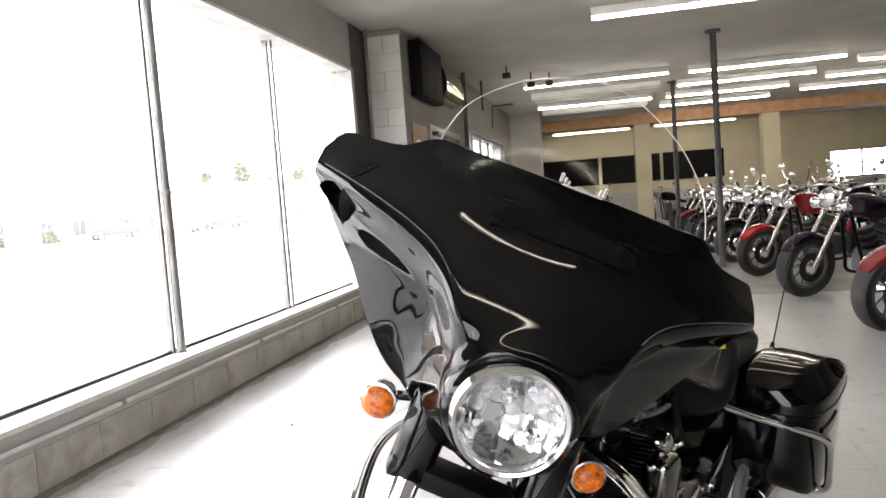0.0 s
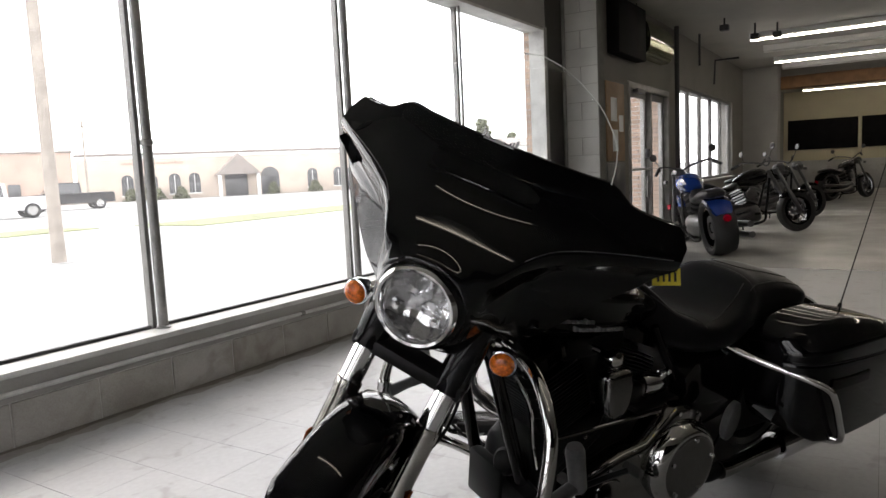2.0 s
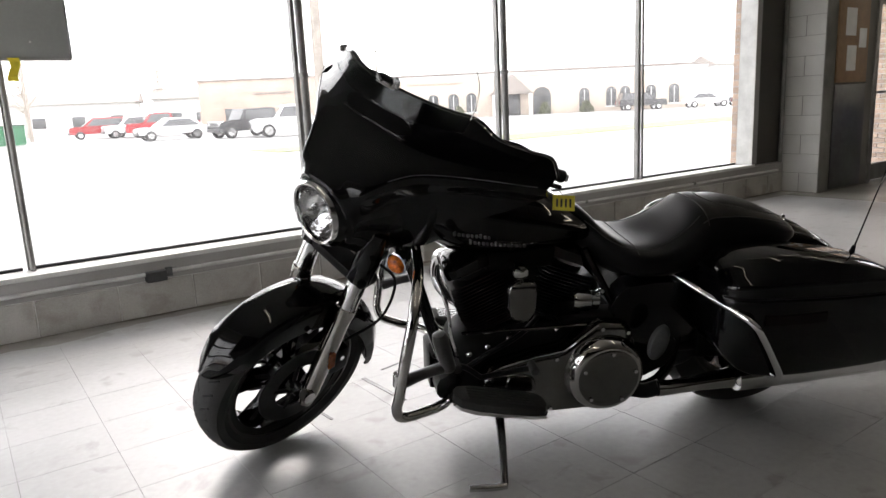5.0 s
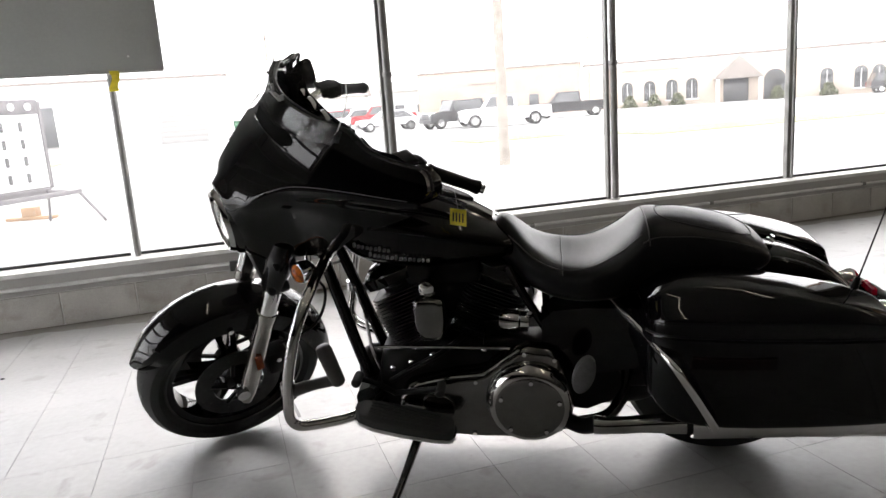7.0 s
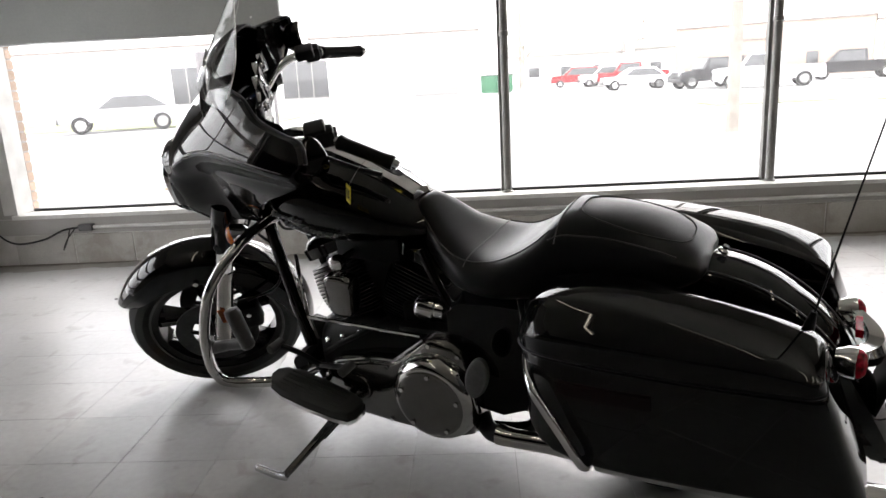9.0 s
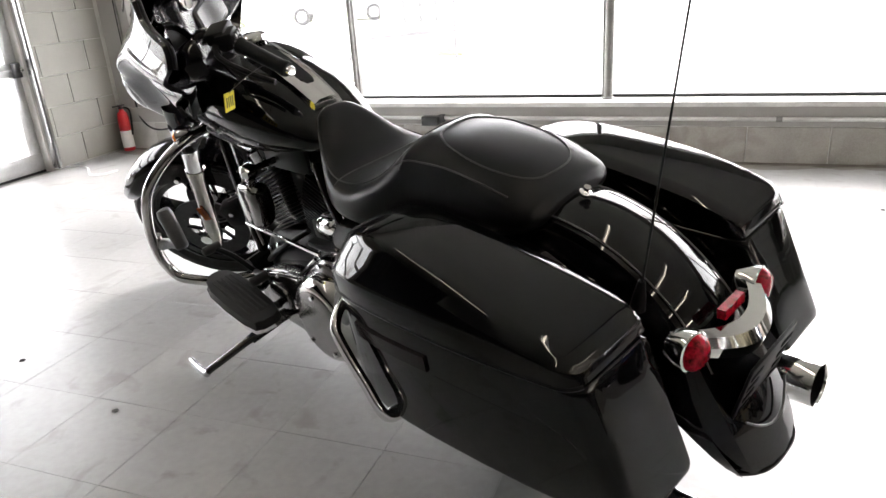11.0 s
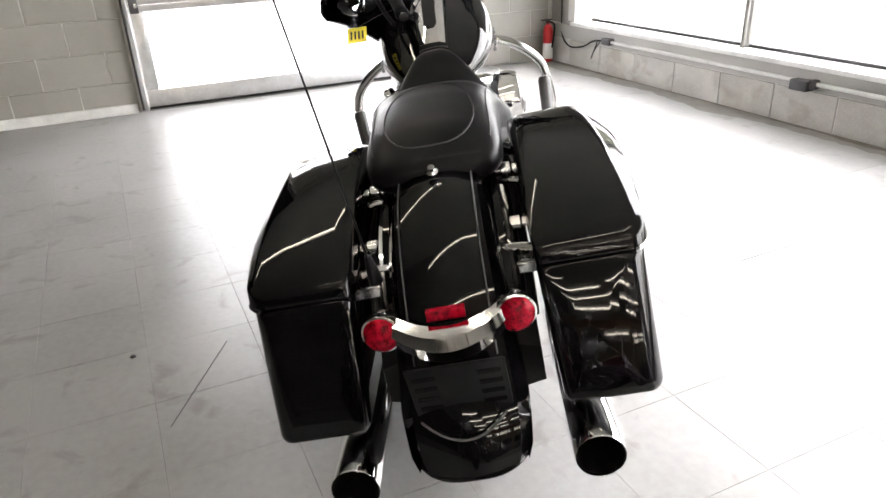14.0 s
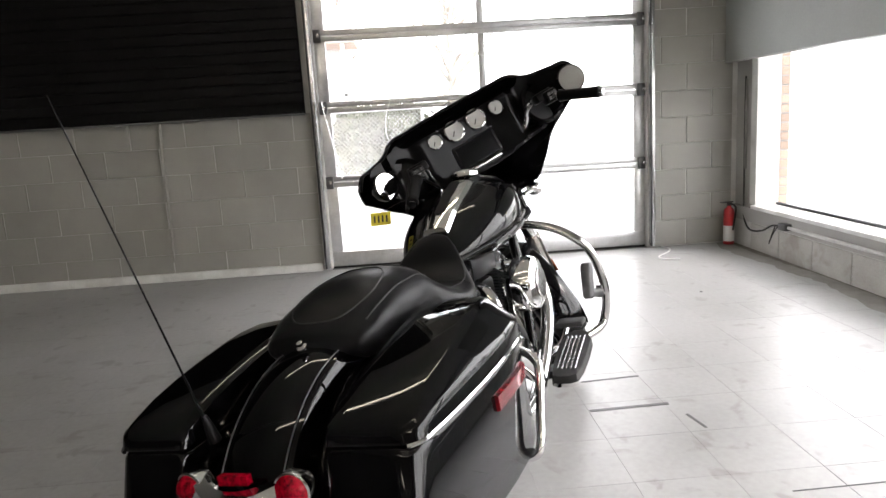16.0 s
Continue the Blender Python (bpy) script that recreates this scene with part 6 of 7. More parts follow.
mast = rear("antenna", tube([(-0.322, 0.126, 0.590), (-0.390, 0.133, 0.90), (-0.467, 0.142, 1.254)], [0.0026, 0.0018, 0.0012], None, 8, rounded=False), SATIN_BLACK, None, "thin black whip antenna")
rear("antenna_base", lathe([(0, 0.014), (0.03, 0.011), (0.06, 0.006)], (-0.312, 0.125, 0.548), (-0.325, 0.126, 0.61), sides=12), SATIN_BLACK, mast)
# Yellow sale tag on a tie round the left grip.
p = STEER @ Vector((0.90, 0.335, 0.985))
hang = Vector((-0.527, -2.838, 0.812))
tag = part("sale_tag", box((-0.0008, -0.035, -0.022), (0.0008, 0.035, 0.022)), YELLOW, None, smooth=False)
tag.matrix_basis = pose(*hang, 0, 4, 18)
tagged(tag, "small yellow paper tag hanging from the handlebar grip", "tag")
for side in (-1, 1):
    for k in range(4):
        part("print_mark", box((side * 0.0012 - 0.0003, -0.025 + 0.014 * k, -0.012), (side * 0.0012 + 0.0003, -0.019 + 0.014 * k, 0.012)), INK, tag, smooth=False)
tie_top = tag.matrix_basis.inverted() @ (BIKE @ p)
part("tie", tube([tie_top, tie_top * 0.5 + Vector((0, 0, 0.015)), Vector((0, 0, 0.02))], 0.0009, None, 6), SWITCH_GREY, tag)

# ---- other motorcycles in the showroom ----
RED_METAL = material("red_tank_paint", (0.24, 0.008, 0.014), 0.12, vary=0.08, scale=4, spec=0.6, coat=0.5)
BLUE_METAL = material("blue_tank_paint", (0.006, 0.026, 0.15), 0.12, vary=0.08, scale=4, spec=0.6, coat=0.5)
PURPLE = material("black_purple_paint", (0.014, 0.005, 0.016), 0.1, vary=0.08, scale=4, spec=0.4)
MAROON = material("dark_red_paint", (0.13, 0.006, 0.012), 0.12, vary=0.08, scale=4, spec=0.6, coat=0.5)


def cruiser(paint, label, at, turn, lean=8, bags=False, group="row of parked motorcycles", shine=None, fat=False):
    b = thing("parked_motorcycle", label, "motorcycle", group)
    b.matrix_basis = pose(*at, 0, 0, turn) @ pose(0, 0, 0, -lean, 0, 0)

    shine = shine or CHROME

    def mk(name, bm, mat, parent=None, note=""):
        return part(name, bm, shine if mat is CHROME else mat, parent or b, note)

    for x, w, r in ((0.0, 0.26 if fat else 0.17, 0.33 if fat else 0.31), (1.60, 0.13, 0.30)):
        tyre = mk("wheel", ring_about((x, 0, r), (0, 1, 0), [(r - 0.06, -w / 2), (r - 0.02, -w / 2), (r, -w / 5), (r, w / 5), (r - 0.02, w / 2), (r - 0.06, w / 2), (r - 0.10, w / 3), (r - 0.10, -w / 3)], sides=36), RUBBER)
        mk("rim", ring_about((x, 0, r), (0, 1, 0), [(r - 0.085, -w / 2.6), (r - 0.085, w / 2.6), (r - 0.115, w / 2.6), (r - 0.115, -w / 2.6)], sides=36), GLOSS_BLACK if fat else GREY_ALLOY, tyre)
        mk("hub", lathe([(-0.07, 0.05), (0.07, 0.05)], (x, 0, r), (x, 1, r), sides=16), CHROME, tyre)
        for k in range(9):
            a = 2 * math.pi * k / 9
            mk("spoke", tube([(x + 0.04 * math.cos(a), 0, r + 0.04 * math.sin(a)), (x + (r - 0.1) * math.cos(a), 0, r + (r - 0.1) * math.sin(a))], 0.008, None, 6), GREY_ALLOY, tyre)
        mk("brake_disc", ring_about((x, 0.075, r), (0, 1, 0), [(0.14, -0.003), (0.14, 0.003), (0.07, 0.003), (0.07, -0.003)], sides=28), DISC_STEEL, tyre)
    for s in (1, -1):
        leg = mk("fork_leg", lathe([(0, 0.03), (0.30, 0.032), (0.31, 0.026), (0.72, 0.026)], (1.60, 0.095 * s, 0.30), (1.24, 0.095 * s, 0.98), sides=14), CHROME)
        mk("mirror_stem", tube([(1.02, 0.30 * s, 1.06), (1.04, 0.36 * s, 1.18)], 0.006, None, 6), CHROME)
        mk("mirror", lathe([(-0.012, 0.03), (0, 0.05), (0.012, 0.045)], (1.04, 0.38 * s, 1.22), (0.9, 0.38 * s, 1.24), sides=16), CHROME)
        mk("turn_signal", lathe([(-0.02, 0.02), (0, 0.032), (0.03, 0.03), (0.04, 0.01)], (1.34, 0.19 * s, 0.86), (2, 0.19 * s, 0.86), sides=14), CHROME)
        mk("exhaust", tube([(0.75, -0.15, 0.33 + 0.04 * s), (0.4, -0.2, 0.27 + 0.05 * s), (-0.1, -0.22, 0.28 + 0.06 * s), (-0.45, -0.22, 0.30 + 0.06 * s)], 0.036, None, 10), CHROME)
        mk("frame_rail", tube([(1.18, 0.05 * s, 0.80), (1.05, 0.1 * s, 0.35), (0.95, 0.11 * s, 0.16), (0.4, 0.11 * s, 0.16), (0.25, 0.12 * s, 0.5)], 0.018, None, 8), SATIN_BLACK)
        mk("footpeg", lathe([(0, 0.012), (0.01, 0.018), (0.1, 0.018)], (0.85, 0.14 * s, 0.28), (0.85, s, 0.28), sides=10), RUBBER)
        if bags:
            mk("saddlebag", box((-0.35, min(0.17 * s, 0.35 * s), 0.36), (0.2, max(0.17 * s, 0.35 * s), 0.62), 0.05, None, 3), paint)
    if not fat:
        for s in (1, -1):
            spot = mk("spot_lamp", lathe([(-0.07, 0.02), (-0.05, 0.045), (0, 0.055), (0.004, 0.050)], (1.40, 0.165 * s, 0.87), (2, 0.165 * s, 0.87), sides=18), CHROME)
            mk("lens", lathe([(0.002, 0.050), (0.014, 0.03), (0.017, 0.001)], (1.40, 0.165 * s, 0.87), (2, 0.165 * s, 0.87), sides=16), FACET, spot)
        mk("lamp_bar", tube([(1.38, -0.15, 0.83), (1.36, 0, 0.82), (1.38, 0.15, 0.83)], 0.010, None, 8), CHROME)
        mk("fork_cover", box((1.28, -0.085, 0.80), (1.33, 0.085, 1.0), 0.02), CHROME)
    lamp_ = mk("headlamp", lathe([(-0.13, 0.03), (-0.10, 0.07), (-0.02, 0.095), (0, 0.092)], (1.42, 0, 0.93), (2, 0, 0.93), sides=24), CHROME)
    mk("lens", lathe([(0.0, 0.088), (0.02, 0.05), (0.025, 0.001)], (1.42, 0, 0.93), (2, 0, 0.93), sides=20), FACET, lamp_)
    mk("handlebar", tube([(0.86, -0.42, 1.0), (1.0, -0.32, 1.08), (1.16, -0.12, 1.04), (1.18, 0, 0.99), (1.16, 0.12, 1.04), (1.0, 0.32, 1.08), (0.86, 0.42, 1.0)], 0.014, None, 8), CHROME)
    for s in (1, -1):
        mk("grip", lathe([(0, 0.02), (0.13, 0.019)], (0.96, 0.34 * s, 1.055), (0.86, 0.42 * s, 1.0), sides=10), RUBBER)
    mk("front_fender", fender_shell((1.60, 0, 0.30), *((60, 140) if fat else (32, 150)), 0.325, 0.15), paint)
    mk("rear_fender", fender_shell((0, 0, 0.32), *((50, 150) if fat else (20, 175)), 0.37, 0.27 if fat else 0.20), paint)
    mk("fuel_tank", body_loft([(1.14, 0.05, 0.78, 0.88, 0), (1.10, 0.12, 0.74, 0.93, 0), (0.98, 0.165, 0.70, 0.95, 0), (0.82, 0.155, 0.69, 0.91, 0), (0.68, 0.10, 0.70, 0.83, 0), (0.62, 0.05, 0.72, 0.79, 0)], 2.3, 20, 3), paint)
    mk("seat", body_loft([(0.66, 0.06, 0.70, 0.78, 0), (0.55, 0.13, 0.62, 0.73, 0), (0.36, 0.17, 0.60, 0.70, 0.015), (0.20, 0.15, 0.62, 0.76, 0), (0.0, 0.13, 0.66, 0.78, 0), (-0.15, 0.10, 0.68, 0.75, 0), (-0.2, 0.04, 0.70, 0.72, 0)], 2.6, 20, 3), LEATHER)
    eng = mk("engine", body_loft([(1.0, 0.06, 0.20, 0.32, 0), (0.92, 0.13, 0.16, 0.42, 0), (0.6, 0.14, 0.16, 0.44, 0), (0.38, 0.10, 0.18, 0.40, 0)], 3, 20, 3), GREY_ALLOY)
    for base, tip in (((0.85, 0, 0.40), (0.97, 0, 0.66)), ((0.75, 0, 0.40), (0.63, 0, 0.66))):
        for k in range(7):
            c = Vector(base).lerp(Vector(tip), k / 7)
            w = (Vector(tip) - Vector(base)).normalized()
            mk("fin", lathe([(0, 0.09), (0.012, 0.09)], c, c + w, sides=14), SATIN_BLACK if k % 2 else GREY_ALLOY, eng)
        mk("rocker_cover", lathe([(0, 0.085), (0.04, 0.07), (0.055, 0.04)], tip, Vector(tip) + (Vector(tip) - Vector(base)), sides=14), CHROME, eng)
    mk("air_cleaner", lathe([(0, 0.08), (0.05, 0.085), (0.07, 0.05)], (0.8, -0.12, 0.56), (0.8, -1, 0.56), sides=20), CHROME)
    mk("kickstand", tube([(0.8, 0.13, 0.17), (0.9, 0.27, 0.05), (0.93, 0.31, 0.045)], 0.012, None, 8), SATIN_BLACK)
    mk("tail_lamp", lathe([(0, 0.045), (0.03, 0.04)], (-0.385, 0, 0.46), (-1, 0, 0.46), sides=14), RED_LENS)
    return b


def fender_shell(axle, start, stop, r, width):
    rings = []
    for k in range(17):
        a = radians(start + (stop - start) * k / 16)
        w = width / 2 * (0.6 + 0.4 * math.sin(math.pi * k / 16) ** 0.4)
        prof = [(r - 0.06, -w), (r - 0.02, -w * 0.95), (r, -w * 0.5), (r + 0.004, 0), (r, w * 0.5), (r - 0.02, w * 0.95), (r - 0.06, w), (r - 0.06, w * 0.92), (r - 0.008, 0), (r - 0.06, -w * 0.92)]
        rings.append([(axle[0] + rr * math.cos(a), axle[1] + ww, axle[2] + rr * math.sin(a)) for rr, ww in prof])
    return loft(rings)


ROW = ((4.15, -5.98, MAROON, "dark red"), (5.80, -5.86, PURPLE, "black-purple"), (7.45, -5.80, RED_METAL, "bright red"), (9.0, -5.78, GLOSS_BLACK, "black"), (10.5, -5.75, PURPLE, ""), (11.9, -5.75, GLOSS_BLACK, ""), (13.4, -5.75, MAROON, ""), (15.2, -5.75, GLOSS_BLACK, ""),
       (6.4, -7.7, GLOSS_BLACK, ""), (8.2, -7.8, RED_METAL, ""), (10.0, -7.8, GLOSS_BLACK, ""), (12.0, -7.8, PURPLE, ""), (13.8, -7.8, GLOSS_BLACK, ""), (18.6, -5.2, GLOSS_BLACK, ""), (19.6, -8.0, PURPLE, ""), (18.4, -9.2, MAROON, ""))
first = {}
for x, y, paint, word in ROW:
    if paint.name not in first:
        first[paint.name] = cruiser(paint, word + " and chrome cruiser motorcycle parked in a row", (x, y, 0), 118)
    else:
        copy_thing(first[paint.name], pose(x, y, 0, 0, 0, 118) @ pose(0, 0, 0, -8, 0, 0))
cruiser(BLUE_METAL, "blue custom motorcycle with a fat rear tyre parked by the entrance", (6.25, -1.72, 0), 28, 8, False, "motorcycles by the windows", GREY_ALLOY, True)
dark = cruiser(GLOSS_BLACK, "black motorcycle parked by the shop windows", (8.1, -1.05, 0), -48, 8, False, "motorcycles by the windows", GREY_ALLOY, True)
for x, y, a in ((10.6, -1.2, -40), (16.6, -2.2, -28)):
    copy_thing(dark, pose(x, y, 0, 0, 0, a) @ pose(0, 0, 0, -8, 0, 0))

# ---- outside ----
GROUND = -0.30
ASPHALT = material("pale_asphalt", (0.30, 0.30, 0.295), 0.9, vary=0.10, scale=0.3, fine=8, bump=0.2)
GRASS = material("winter_grass", (0.20, 0.22, 0.10), 0.95, vary=0.2, scale=0.8, fine=12, bump=0.4)
TAN_BRICK = material("tan_brick", (0.52, 0.44, 0.37), 0.9, vary=0.08, scale=0.6, fine=12, bump=0.2)
RED_BRICK = material("far_brick", (0.45, 0.34, 0.28), 0.9, vary=0.1, scale=0.6, fine=12, bump=0.2)
ROOF = material("roof_shingle", (0.26, 0.23, 0.21), 0.9, vary=0.12, scale=2, fine=20, bump=0.3)
WHITE_WALL = material("white_block_wall", (0.72, 0.72, 0.70), 0.85, vary=0.04, scale=0.6)
GREY_DOOR = material("grey_roller_door", (0.33, 0.32, 0.31), 0.7, vary=0.05, scale=1)
DARK_GLASS = material("dark_glass", (0.09, 0.092, 0.095), 0.05, vary=0.1, scale=1)
BARK = material("pole_timber", (0.34, 0.30, 0.26), 0.9, vary=0.15, scale=4, fine=30, bump=0.4)
LEAF = material("evergreen", (0.12, 0.13, 0.075), 0.9, vary=0.3, scale=2, fine=14)
TWIG = material("bare_twigs", (0.42, 0.38, 0.33), 0.95, vary=0.2, scale=3)
CAR_WHITE = material("car_white", (0.75, 0.75, 0.75), 0.25, vary=0.03, scale=2, coat=0.6)
CAR_BLACK = material("car_black", (0.025, 0.025, 0.028), 0.12, vary=0.05, scale=2, coat=0.6)
CAR_GREY = material("car_grey", (0.46, 0.47, 0.48), 0.25, vary=0.05, scale=2, coat=0.6)
CAR_RED = material("car_red", (0.32, 0.015, 0.02), 0.25, vary=0.05, scale=2, coat=0.6)
SIGN_FRAME = material("sign_frame", (0.16, 0.15, 0.155), 0.6, vary=0.15, scale=8)
LETTER_GREY = material("letter_grey", (0.10, 0.10, 0.10), 0.7)
GREEN = material("dumpster_green", (0.02, 0.14, 0.06), 0.5, vary=0.1, scale=2)

ground = part("ground", box((-600, 0.121, GROUND - 0.5), (600, 900, GROUND)), ASPHALT, smooth=False)
tagged(ground, "pale parking lot and street stretching to the horizon", "ground", kind="structure")
yard = part("yard_ground", box((-600, -300, GROUND - 0.5), (GX - 0.26, 0.1205, GROUND + 0.2)), ASPHALT, smooth=False)
tagged(yard, "pale yard outside the overhead door", "ground", kind="structure")
for x0, y0, x1, y1 in ((13, 16, 40, 19.5), (-40, 24, -8, 33), (8, 20, 12, 23)):
    g = part("grass_verge", box((x0, y0, GROUND), (x1, y1, GROUND + 0.03)), GRASS, smooth=False)
    tagged(g, "dull winter grass verge beside the lot", "grass", kind="stuff")


def house_frame(a, b, depth, name, label):
    """An empty at a whose x runs along the front to b and y runs inward."""
    h = new(name)
    h.matrix_basis = Matrix.Translation((a[0], a[1], GROUND)) @ Matrix.Rotation(math.atan2(b[1] - a[1], b[0] - a[0]), 4, "Z")
    return tagged(h, label, "building")


tan_house = house_frame((36, 62), (66, 42), 20, "office_building", "long low tan brick office building with arched windows")
part("wall", box((0, 0, 0), (36, 18, 4.45), 0.02), TAN_BRICK, tan_house)
part("roof", box((-0.15, -0.15, 4.451), (36.15, 18.15, 4.70), 0.03), ROOF, tan_house)
part("parapet", box((-0.06, -0.06, 4.10), (36.06, -0.001, 4.449), 0.02), WHITE_WALL, tan_house)
for x in (4.4, 6.6, 8.75, 10.65, 22.8, 25.7, 27.2, 30.0, 32.5):
    w = part("window", box((x - 0.55, -0.05, 0.55), (x + 0.55, 0.06, 2.0), 0.02), DARK_GLASS, tan_house)
    part("arch", lathe([(0, 0.55), (0.10, 0.55)], (x, -0.05, 2.0), (x, 1, 2.0), sides=20), DARK_GLASS, w)
    part("frame", box((x - 0.03, -0.08, 0.55), (x + 0.03, -0.0505, 2.3), 0.005), WHITE_PAINT, w)
    part("sill", box((x - 0.65, -0.14, 0.42), (x + 0.65, 0.0, 0.5495), 0.01), WHITE_WALL, w)
porch = part("porch", loft([[(12.6, y, 2.2), (14.8, y, 4.3), (17.0, y, 2.2)] for y in (-2.2, -0.001)]), ROOF, tan_house)
for x in (12.9, 16.7):
    part("porch_post", box((x - 0.15, -2.1, 0), (x + 0.15, -1.8, 2.199), 0.01), WHITE_PAINT, porch)
part("porch_door", box((13.6, -0.07, 0), (15.9, 0.05, 2.2), 0.02), DARK_GLASS, tan_house)
arch = part("arched_entry", box((17.3, -0.06, 0), (19.2, 0.06, 1.9), 0.02), DARK_GLASS, tan_house)
part("arch_top", lathe([(0, 0.95), (0.12, 0.95)], (18.25, -0.06, 1.9), (18.25, 1, 1.9), sides=24), DARK_GLASS, arch)
for k in range(18):
    part("sign_bar", box((3.9 + 0.33 * k, -0.09, 3.55), (4.12 + 0.33 * k, -0.0005, 3.78), 0.01), RED_BRICK, tan_house)
brick_house = house_frame((20.5, 70.5), (35.9, 62.1), 14, "brick_building", "plain red-brown brick building with a flat roof")
part("wall", box((0, 0, 0), (17.4, 14, 4.9), 0.02), RED_BRICK, brick_house)
part("roof", box((-0.1, -0.1, 4.901), (17.5, 14.1, 5.1), 0.02), ROOF, brick_house)
for x in (3.0, 6.5, 12.5, 15.5):
    part("window", box((x - 0.5, -0.05, 0.6), (x + 0.5, 0.05, 2.1), 0.02), DARK_GLASS, brick_house)
for k in range(10):
    part("sign_bar", box((5.5 + 0.4 * k, -0.08, 3.4), (5.8 + 0.4 * k, -0.0005, 3.65), 0.01), ROOF, brick_house)
white_house = house_frame((-46, 58), (0.4, 58), 16, "white_building", "white block workshop with dark windows and a grey roller door")
part("wall", box((0, 0, 0), (46.4, 16, 5.2), 0.02), WHITE_WALL, white_house)
part("roof", box((-0.1, -0.1, 5.201), (46.5, 16.1, 5.4), 0.02), ROOF, white_house)
for x0, x1 in ((19.2, 23.4), (29.1, 33.1)):
    w = part("window", box((x0, -0.05, 0.35), (x1, 0.05, 3.45), 0.02), DARK_GLASS, white_house)
    part("frame", box((x0 - 0.1, -0.10, 0.22), (x1 + 0.1, -0.0505, 0.34), 0.01), GREY_DOOR, w)
    for k in (1, 2):
        x = x0 + (x1 - x0) * k / 3
        part("glazing_bar", box((x - 0.04, -0.09, 0.345), (x + 0.04, -0.0505, 3.45), 0.01), GREY_DOOR, w)
door = part("roller_door", box((40.7, -0.06, 0), (44.4, 0.05, 3.75), 0.01), GREY_DOOR, white_house)
for k in range(9):
    part("door_slat", box((40.75, -0.075, 0.05 + 0.41 * k), (44.35, -0.0605, 0.42 + 0.41 * k), 0.004), GREY_DOOR, door)
for a, b, hgt in (((4.5, 92), (18, 88), 3.6), ((22, 96), (32, 92), 4.0), ((-75, 62), (-50, 62), 5.0), ((95, 60), (130, 40), 5.5)):
    h = house_frame(a, b, 10, "low_building", "pale low building far across the lot")
    L = math.dist(a, b)
    part("wall", box((0, 0, 0), (L, 10, hgt), 0.02), WHITE_WALL, h)
    part("roof", loft([[(x, -0.6, hgt), (x, 5, hgt + 1.6), (x, 10.6, hgt)] for x in (-0.5, L + 0.5)]), ROOF, h)
    for k in range(3):
        part("window", box((L * (0.2 + 0.3 * k), -0.05, 0.9), (L * (0.2 + 0.3 * k) + 1.4, 0.04, 2.1), 0.02), DARK_GLASS, h)


def vehicle(paint, label, at, turn, kind):
    """A road vehicle, its nose towards +x."""
    v = thing("parked_" + kind, label, kind)
    v.matrix_basis = pose(at[0], at[1], GROUND, 0, 0, turn)
    L, W, H = {"pickup": (5.7, 1.95, 1.9), "jeep": (4.2, 1.8, 1.8), "car": (4.5, 1.78, 1.45), "suv": (4.8, 1.9, 1.75)}[kind]
    belt = H * 0.60
    body = [(-L / 2, 0.45), (L / 2 - 0.05, 0.42), (L / 2, 0.65), (L / 2 - 0.06, belt - 0.06), (L / 2 - 0.4, belt), (-L / 2 + 0.05, belt), (-L / 2, belt - 0.2)]
    part("body", loft([[(x, y, z) for x, z in body] for y in (-W / 2, -W / 2 + 0.06, W / 2 - 0.06, W / 2)]), paint, v)
    cab = {"pickup": (-0.75, -0.65, 0.95, 1.55), "jeep": (-1.95, -1.9, 0.25, 0.6), "car": (-1.9, -1.2, 0.3, 1.1), "suv": (-2.25, -2.0, 0.5, 1.3)}[kind]
    c = part("cab", loft([[(cab[0], y * 0.97, belt), (cab[1], y * 0.86, H), (cab[2], y * 0.86, H), (cab[3], y * 0.97, belt)] for y in (-W / 2, W / 2)]), paint, v)
    for s in (-1, 1):
        y0 = s * (W / 2 * 0.955 + 0.012)
        part("side_window", loft([[(cab[0] + 0.18, y0 * 1.0, belt + 0.04), (cab[1] + 0.15, y0 * 0.93, H - 0.1), (cab[2] - 0.08, y0 * 0.93, H - 0.1), (cab[3] - 0.28, y0 * 1.0, belt + 0.04)], [(cab[0] + 0.18, y0 - s * 0.05, belt + 0.04), (cab[1] + 0.15, y0 * 0.93 - s * 0.05, H - 0.1), (cab[2] - 0.08, y0 * 0.93 - s * 0.05, H - 0.1), (cab[3] - 0.28, y0 - s * 0.05, belt + 0.04)]]), DARK_GLASS, c)
    part("windscreen", loft([[(cab[2] + 0.06, y, H - 0.06), (cab[3] + 0.04, y, belt + 0.05), (cab[3] - 0.05, y, belt + 0.05), (cab[2] - 0.02, y, H - 0.06)] for y in (-W / 2 * 0.8, W / 2 * 0.8)]), DARK_GLASS, c)
    if kind == "pickup":
        part("load_bed", box((-L / 2 + 0.1, -W / 2 + 0.1, belt + 0.001), (-0.8, W / 2 - 0.1, belt + 0.02)), DARK_STEEL, v)
    r = 0.40 if kind in ("pickup", "jeep") else 0.33
    for x in (-L * 0.32, L * 0.33):
        for s in (-1, 1):
            y = s * (W / 2 - 0.10)
            wh = part("wheel", ring_about((x, y, r), (0, 1, 0), [(r, -0.11), (r, 0.11), (r * 0.62, 0.12), (r * 0.62, -0.12)], sides=24), RUBBER, v)
            part("rim", lathe([(-0.115, r * 0.61), (0.0, r * 0.3), (0.115, r * 0.61)], (x, y, r), (x, y + 1, r), sides=20), DULL_CHROME, wh)
    part("bumper", box((L / 2 - 0.08, -W / 2 + 0.05, 0.4), (L / 2 + 0.06, W / 2 - 0.05, 0.6), 0.03), GREY_ALLOY, v)
